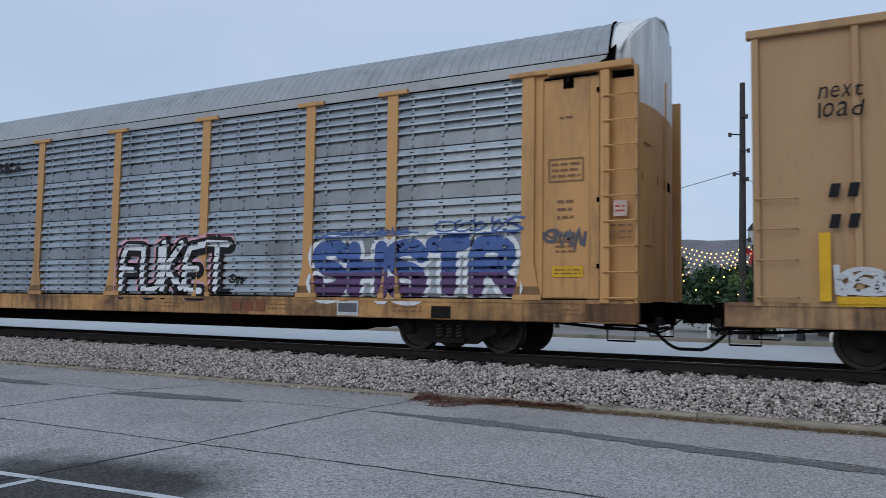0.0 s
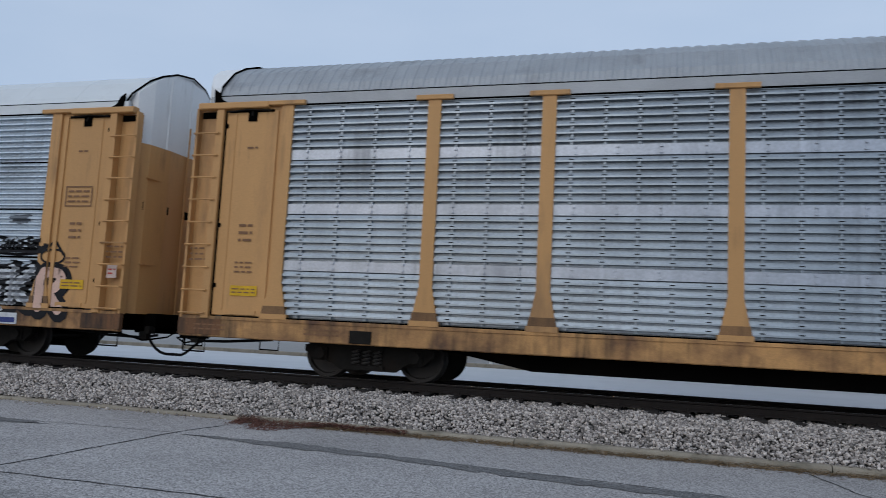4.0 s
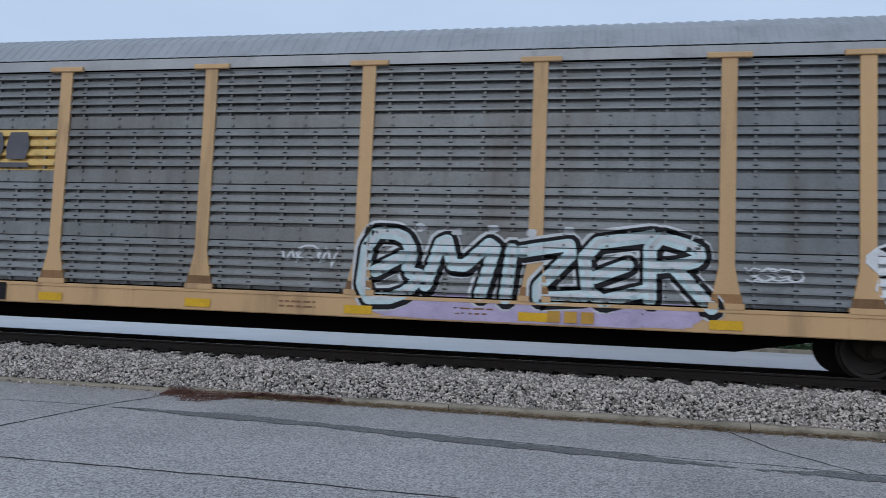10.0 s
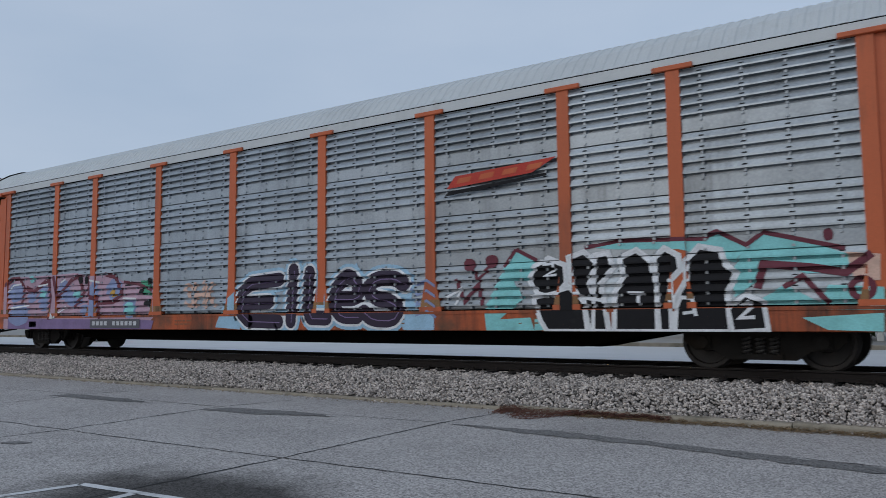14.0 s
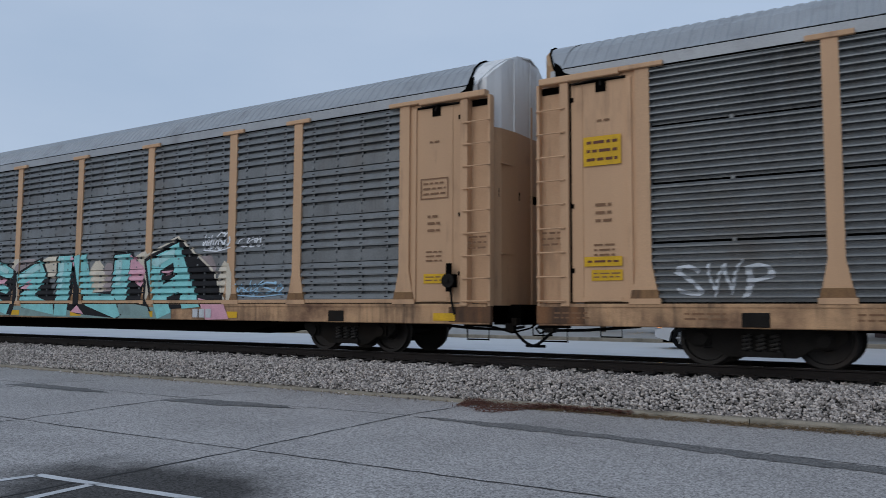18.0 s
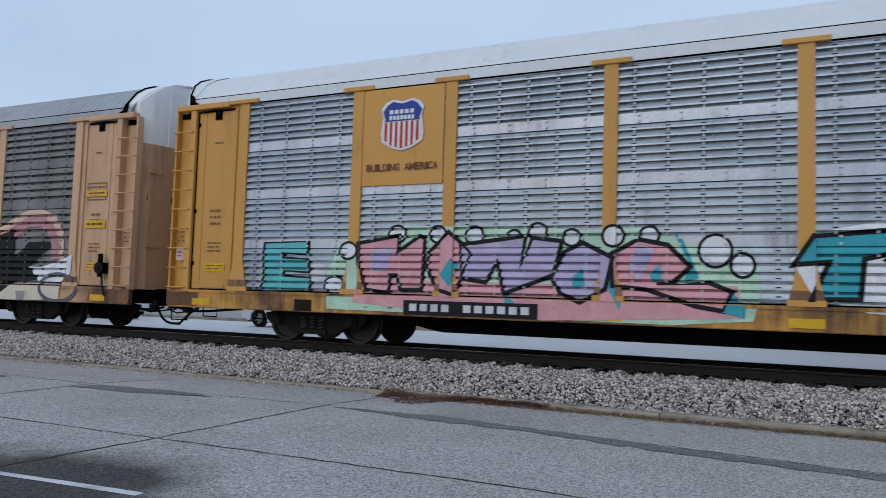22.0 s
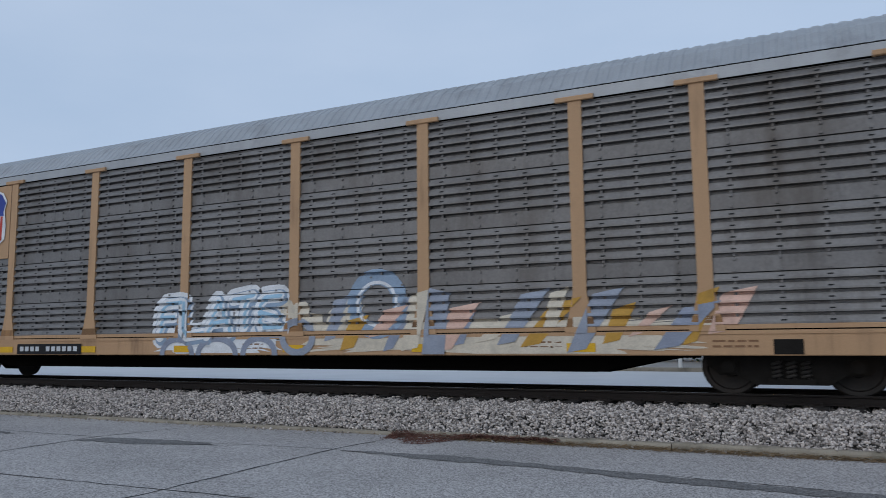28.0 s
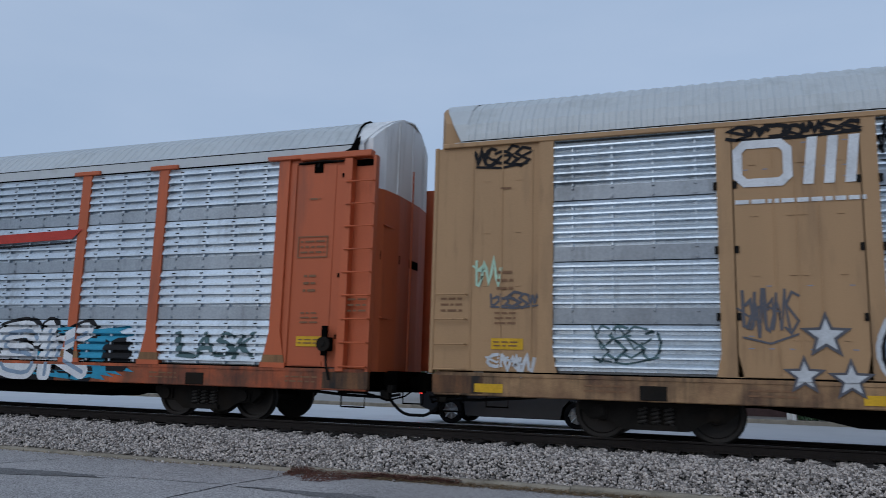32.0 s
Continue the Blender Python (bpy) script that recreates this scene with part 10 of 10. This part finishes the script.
def tree(x, y, h, r, seed, name="tree", label="dark evergreen tree with a ragged crown", lights=0):
    t = thing(name, label, "tree")
    rnd = random.Random(seed)
    b = Build().tube([(x, y, 0.45), (x + 0.05, y, 0.45 + h * 0.35), (x - 0.04, y + 0.05, 0.45 + h * 0.8)], 0.13, 8, 0.04)
    part("trunk", b, BARK, t)
    place, cs = clumped(x, y, 0.45 + h * 0.22, 0.45 + h, r, 34, seed)
    for i in range(6):
        c = cs[i]
        part("limb", Build().tube([(x, y, 0.45 + h * (0.3 + 0.06 * i)), ((x + c[0]) / 2, (y + c[1]) / 2, c[2] - 0.2), c], 0.045, 6, 0.012), BARK, t)
    part("crown", foliage(2600, 0.14, place, seed + 1), LEAF, t)
    if lights:
        bulbs = Build()
        for i in range(lights):
            c = cs[rnd.randrange(len(cs))]
            p = (c[0] + rnd.gauss(0, 0.3), c[1] - abs(rnd.gauss(0, 0.3)) - 0.2, max(0.8, c[2] + rnd.gauss(0, 0.3)))
            bulbs.box(p[0] - 0.022, p[0] + 0.022, p[1] - 0.022, p[1] + 0.022, p[2] - 0.022, p[2] + 0.022)
        tagged(part("fairy_lights", bulbs, FAIRY, t, "warm glowing fairy lights"), kind="stuff")
    return t


def lamp_post(x, y, seed):
    p = thing("street_lamp", "black ornamental street lamp with a red bow and hanging basket", "street lamp", group="street lamps")
    part("base", Build().tube([(x, y, 0.48), (x, y, 0.75), (x, y, 1.0)], 0.16, 10, 0.09), POLE, p)
    part("pole", Build().tube([(x, y, 0.9), (x, y, 3.75)], 0.06, 8, 0.045), POLE, p)
    part("lantern", Build().tube([(x, y, 3.75), (x, y, 3.85), (x, y, 4.15), (x, y, 4.25)], 0.17, 10, 0.14), GLOBE, p)
    part("lantern_cap", Build().tube([(x, y, 4.25), (x, y, 4.38), (x, y, 4.5)], 0.2, 10, 0.02), POLE, p)
    b = Build()
    for s in (-1, 1):
        b.add([(x, y - 0.1, 3.5), (x + s * 0.2, y - 0.14, 3.66), (x + s * 0.24, y - 0.06, 3.5), (x + s * 0.18, y - 0.14, 3.36)], [(0, 1, 2, 3)])
        b.add([(x, y - 0.1, 3.48), (x + s * 0.05, y - 0.12, 3.45), (x + s * 0.14, y - 0.12, 3.05), (x + s * 0.03, y - 0.11, 3.08)], [(0, 1, 2, 3)])
    b.tube([(x, y - 0.14, 3.44), (x, y - 0.14, 3.56)], 0.05, 6)
    part("bow", b, BOW, p, "red ribbon bow")
    part("bracket", Build().tube([(x - 0.55, y, 2.75), (x, y, 2.9), (x + 0.55, y, 2.75)], 0.02, 5), POLE, p)
    for s in (-1, 1):
        cx = x + s * 0.38
        bk = part("basket", Build().tube([(cx, y, 2.25), (cx, y, 2.35), (cx, y, 2.5)], 0.1, 9, 0.2), BARK, p)
        rs = np.random.RandomState(seed + s)

        def place(r, cx=cx):
            g = r.normal(0, 1, 3)
            return (cx + g[0] * 0.17, y + g[1] * 0.15, 2.52 + g[2] * 0.13)
        tagged(part("trailing_plant", foliage(300, 0.07, place, seed + s + 5), LEAFLIGHT, bk), kind="stuff")
    return p


def town():
    shop()
    # utility pole with lamp arms and lines
    p = thing("utility_pole", "tall dark timber utility pole with fittings", "utility pole")
    x, y = -3.78, 28.5
    part("pole", Build().tube([(x - 0.03, y, 0.45), (x + 0.02, y, 5.0), (x + 0.06, y, 9.45)], 0.14, 10, 0.09), POLEWOOD, p)
    for z, s in ((7.6, -0.35), (7.0, 0.25), (6.2, -0.22), (6.0, 0.2), (3.9, 0.25), (8.2, 0.2)):
        part("fitting", Build().tube([(x, y - 0.1, z), (x + s, y - 0.15, z + 0.03)], 0.03, 6).box(x + s - 0.05, x + s + 0.05, y - 0.2, y - 0.1, z - 0.06, z + 0.08), POLE, p)
    part("cable", Build().tube([(x, y, 6.35), (-9.0, 33.0, 6.0), (-16.0, 38.0, 6.2)], 0.012, 4), POLE, p)
    part("cable", Build().tube([(x, y, 6.2), (-2.5, 33.0, 5.4), (-1.9, 35.0, 5.3)], 0.012, 4), POLE, p)
    lamp_post(-3.45, 28.6, 100)
    lamp_post(-2.0, 28.75, 200)
    s = thing("street_sign", "street name sign on a post with a blue banner", "street sign")
    part("post", Build().tube([(-0.12, 28.6, 0.48), (-0.12, 28.6, 5.2)], 0.045, 8, 0.04), POLE, s)
    part("name_blade", Build().bar(-0.62, 0.5, 28.57, 28.6, 5.3, 5.52, 0.005), SIGNBROWN, s)
    bl = Build()
    for i in range(9):
        if i != 5:
            bl.box(-0.56 + 0.11 * i, -0.49 + 0.11 * i, 28.56, 28.568, 5.36, 5.46)
    part("blade_mark", bl, TRIM, s)
    part("banner", Build().bar(-0.04, 0.22, 28.56, 28.59, 2.35, 3.9, 0.005), SIGNBLUE, s)
    part("banner_disc", Build().disc((0.09, 3.72), 0.13, 28.54, 28.558, 16), TRIM, s)
    bl = Build()
    for i in range(6):
        bl.box(0.02, 0.16, 28.548, 28.558, 2.5 + 0.16 * i, 2.58 + 0.16 * i)
    part("banner_mark", bl, TRIM, s)
    # planted strip with white flowers, white bollards
    hdg = thing("flower_bed", "low green flower bed with small white blooms", "flower bed")

    def strip(r):
        return (r.uniform(2.2, 8.6), 28.65 + r.normal(0, 0.12), 0.52 + abs(r.normal(0, 0.12)))
    part("leaves", foliage(2200, 0.07, strip, 31), LEAF, hdg)
    bloom = Build()
    rnd = random.Random(33)
    for i in range(260):
        bx, by, bz = rnd.uniform(2.2, 8.6), 28.6 + rnd.gauss(0, 0.1), 0.66 + rnd.random() * 0.16
        bloom.box(bx - 0.018, bx + 0.018, by - 0.02, by, bz - 0.018, bz + 0.018)
    tagged(part("blooms", bloom, BLOOM, hdg), kind="stuff")
    for bx in (2.05, 5.2, 8.75, -4.9, -6.3):
        bo = thing("bollard", "short white painted bollard on the pavement", "bollard", group="bollards")
        part("shaft", Build().tube([(bx, 28.4, 0.48), (bx, 28.4, 0.95)], 0.07, 10), TRIM, bo)
        part("cap", Build().tube([(bx, 28.4, 0.95), (bx, 28.4, 0.99), (bx, 28.4, 1.01)], 0.08, 10, 0.03), TRIM, bo)
    tree(3.7, 28.95, 4.6, 0.95, 41, "shrub", "tall dark green climbing shrub beside the porch")
    tree(-6.2, 36.0, 2.9, 1.0, 51, lights=26)
    tree(-8.2, 37.5, 3.3, 1.3, 52, lights=24)
    tree(-5.0, 39.0, 3.0, 1.2, 53, lights=22)
    tree(-10.5, 35.5, 4.0, 1.3, 54, lights=70)
    tree(-13.5, 36.5, 4.4, 1.5, 55, lights=80)
    tree(-4.2, 33.5, 2.2, 0.8, 56, lights=26)
    # strings of lights over the square behind
    st = thing("string_lights", "rows of warm string lights over a square", "string lights")
    rnd = random.Random(77)
    for r in range(7):
        b = Build()
        for i in range(46):
            lx = -16.0 + 0.3 * i + rnd.uniform(-0.05, 0.05)
            lz = 3.4 + 0.28 * r + 0.25 * math.cos(i * 0.35)
            ly = 44.0 + r * 0.8
            b.box(lx - 0.028, lx + 0.028, ly - 0.028, ly + 0.028, lz - 0.028, lz + 0.028)
        part("light_row", b, FAIRY, st)
    for i in range(2):
        part("mast", Build().tube([(-16.2 + 14.0 * i, 46.0, 0.45), (-16.2 + 14.0 * i, 46.0, 5.6)], 0.06, 6), POLE, st)
    # wooded ridge far off
    v, f = [], []
    n = 160
    rnd = random.Random(88)
    for i in range(n + 1):
        x = -900 + 1800 * i / n
        hgt = 47 + 8 * noise.noise(Vector((x * 0.004, 3.1, 0))) + rnd.uniform(0, 1.6)
        v += [(x, 470, -1), (x, 470, hgt * 0.45), (x, 520, hgt), (x, 700, -1)]
        if i:
            k = 4 * i
            f += [(k - 4, k, k + 1, k - 3), (k - 3, k + 1, k + 2, k - 2), (k - 2, k + 2, k + 3, k - 1)]
    tagged(put("backdrop", mesh_from("backdrop", v, f), HILL), "bare grey wooded ridge on the horizon", "hill", kind="structure")


town()


# ---------------------------------------------------------------- vehicles on the street
CARWHITE = material("car_white", (0.66, 0.67, 0.68), 0.25, vary=0.03, bump=0.0, spec=0.6)
CARDARK = material("car_dark", (0.022, 0.024, 0.028), 0.25, vary=0.05, bump=0.0, spec=0.6)
CARGLASS = material("car_glass", (0.02, 0.024, 0.028), 0.08, vary=0.05, bump=0.0, spec=0.8)
ALLOY = material("alloy", (0.42, 0.43, 0.44), 0.35, 0.8, vary=0.08, bump=0.0)
TAIL = glow("tail_light", (1.0, 0.05, 0.04), 2.5)
AMBER = glow("indicator", (1.0, 0.42, 0.05), 3.0)
DRIVES = []


def vehicle(label, mat, base, tall, lane, x_at, t_at, speed, later=(), name="car"):
    """A passing car, nose towards +x in its own space; the front axle is at x_at at t_at, then at the places in 'later'."""
    way = [(0.0, x_at - speed * t_at), (t_at, x_at), *later]
    if way[-1][0] < 32.0:
        (ta, xa), (tb, xb) = way[-2:]
        way.append((32.0, xb + (xb - xa) / (tb - ta) * (32.0 - tb)))
    c = thing(name, label, "car")
    L0, L1 = -base / 2 - 0.85, base / 2 + 0.85
    prof = [(L0, 0.42), (L0 - 0.02, 0.75), (L0 + 0.08, 1.0), (L0 + 0.3, 1.04), (L1 - 1.25, 1.0), (L1 - 0.25, 0.86), (L1, 0.68), (L1 - 0.02, 0.36), (base / 2 + 0.42, 0.24),
            (base / 2 + 0.36, 0.5), (base / 2 + 0.2, 0.68), (base / 2 - 0.2, 0.68), (base / 2 - 0.36, 0.5), (base / 2 - 0.42, 0.22), (-base / 2 + 0.42, 0.22), (-base / 2 + 0.36, 0.5),
            (-base / 2 + 0.2, 0.68), (-base / 2 - 0.2, 0.68), (-base / 2 - 0.36, 0.5), (-base / 2 - 0.42, 0.26)]
    b = Build()
    ids = tessellate_polygon([[Vector((x, z, 0)) for x, z in prof]])
    n = len(prof)
    v = [(x, -0.88, z) for x, z in prof] + [(x, 0.88, z) for x, z in prof]
    b.add(v, [tuple(t) for t in ids] + [tuple(i + n for i in t)[::-1] for t in ids] + [(i, (i + 1) % n, n + (i + 1) % n, n + i) for i in range(n)])
    part("body", b, mat, c)
    roof = 1.04 + tall
    cab = [(L0 + 0.35, 1.02), (L0 + 0.75, roof - 0.03), (L0 + 1.2, roof), (L1 - 2.3, roof - 0.02), (L1 - 1.35, 1.0)]
    part("cabin", Build().extrude_y(cab, -0.74, 0.74), mat, c)
    win = [(L0 + 0.6, 1.06), (L0 + 0.85, roof - 0.1), (L1 - 2.35, roof - 0.1), (L1 - 1.6, 1.06)]
    for y0, y1 in ((-0.755, -0.738), (0.738, 0.755)):
        part("side_window", Build().extrude_y(win, y0, y1), CARGLASS, c)
    part("tail_light", Build().box(L0 - 0.03, L0 + 0.06, -0.9, -0.62, 0.74, 0.94), TAIL, c)
    part("tail_light", Build().box(L0 - 0.03, L0 + 0.06, 0.62, 0.9, 0.74, 0.94), TAIL, c)
    for y in (-0.9, 0.6):
        part("headlight", Build().box(L1 - 0.2, L1 + 0.01, y, y + 0.3, 0.62, 0.76), GLOBE, c)
    part("indicator", Build().box(L1 - 0.22, L1 - 0.1, -0.9, -0.87, 0.64, 0.74), AMBER, c)
    part("indicator", Build().box(L1 - 0.22, L1 - 0.1, 0.87, 0.9, 0.64, 0.74), AMBER, c)
    part("underbody", Build().box(L0 + 0.2, L1 - 0.2, -0.7, 0.7, 0.2, 0.5), BLACK, c)
    for x in (-base / 2, base / 2):
        for s in (-1, 1):
            t = Build()
            m = 24
            pr = [(0.66, 0.21), (0.66, 0.30), (0.69, 0.33), (0.85, 0.33), (0.88, 0.30), (0.88, 0.21)]
            vv = [(r * math.cos(2 * math.pi * j / m), s * y, r * math.sin(2 * math.pi * j / m)) for y, r in pr for j in range(m)]
            t.add(vv, [(i * m + j, i * m + (j + 1) % m, (i + 1) * m + (j + 1) % m, (i + 1) * m + j) for i in range(len(pr) - 1) for j in range(m)])
            w = part("wheel", t, RUBBER, c)
            w.location = (x, 0, 0.33)
            r = Build().disc((0, 0), 0.06, min(s * 0.8, s * 0.86), max(s * 0.8, s * 0.86), 12)
            for j in range(7):
                a = 2 * math.pi * j / 7
                r.tube([(0.05 * math.cos(a), s * 0.84, 0.05 * math.sin(a)), (0.21 * math.cos(a), s * 0.86, 0.21 * math.sin(a))], 0.022, 5)
            r.disc((0, 0), 0.215, min(s * 0.74, s * 0.76), max(s * 0.74, s * 0.76), 20)
            part("rim", r, ALLOY, w)
            DRIVES.append((w, x, base, way, speed, True))
    DRIVES.append((c, lane, base, way, speed, False))
    return c


vehicle("white hatchback driving along the street", CARWHITE, 2.65, 0.48, 24.5, -2.96, 0.2, -15.0)
vehicle("white saloon car driving along the street", CARWHITE, 2.7, 0.42, 24.5, 3.97, 5.0, -11.0, [(6.5, -9.9), (8.0, -19.0), (8.5, -21.3), (9.0, -23.2)])
vehicle("white car driving along the street with its indicator lit", CARWHITE, 2.7, 0.42, 24.5, -6.26, 18.0, -10.4, [(19.0, -13.9), (19.8, -17.25), (20.0, -17.95), (20.4, -19.4), (21.8, -29.0)])
vehicle("white car following slowly along the street", CARWHITE, 2.7, 0.46, 24.5, -5.5, 20.0, -10.4, [(22.0, -19.5), (22.4, -22.3)])
vehicle("dark pickup-sized car driving along the street", CARDARK, 3.3, 0.6, 20.4, -12.9, 31.0, 9.4)


# ---------------------------------------------------------------- what moves
def on_way(way, t):
    """The place on a list of (time, place) at time t."""
    for (t0, s0), (t1, s1) in zip(way, way[1:]):
        if t <= t1:
            return s0 + (s1 - s0) * (t - t0) / (t1 - t0)
    return way[-1][1]


def travelled(t):
    return on_way(TRAVEL, t)


def motions():
    for k, car in CARS:
        walk(car, [(t, pose(s - k * PITCH + SLACK.get(k, 0.0), TRACK_Y, RAIL_Z)) for t, s in TRAVEL])
    for k, w, x in WHEELS:
        # a wheel turns with the way run; it is keyed frame by frame while it passes
        rows, first = [], None
        for i in range(0, 32 * FPS + 1):
            t = i / FPS
            here = travelled(t) - k * PITCH + x
            if -34 < here < 13:
                a = math.degrees(travelled(t) / 0.42)
                if first is None:
                    first = a
                    if i:
                        rows.append((0.0, pose(x, 0, 0.42, 0, a, 0)))
                rows.append((t, pose(x, 0, 0.42, 0, a, 0)))
        if not rows:
            rows = [(0.0, pose(x, 0, 0.42))]
        if rows[-1][0] < 32.0:
            rows.append((32.0, rows[-1][1]))
        walk(w, rows)
    for ob, where, base, way, speed, wheel in DRIVES:
        turn, half = (0, base / 2) if speed > 0 else (180, -base / 2)
        if not wheel:
            walk(ob, [(t, pose(x - half, where, 0.36, 0, 0, turn)) for t, x in way])
        else:
            # wheels turn while the car passes the gaps between the railway cars
            rows = []
            first, last = way[1][0] - 1.6, way[-2][0] + 1.6
            for i in range(0, 32 * FPS + 1):
                t = i / FPS
                if first < t < last:
                    rows.append((t, pose(where, 0, 0.33, 0, math.degrees(abs(on_way(way, t) - way[0][1]) / 0.33), 0)))
            if rows[0][0] > 0:
                rows.insert(0, (0.0, rows[0][1]))
            if rows[-1][0] < 32:
                rows.append((32.0, rows[-1][1]))
            walk(ob, rows)


motions()
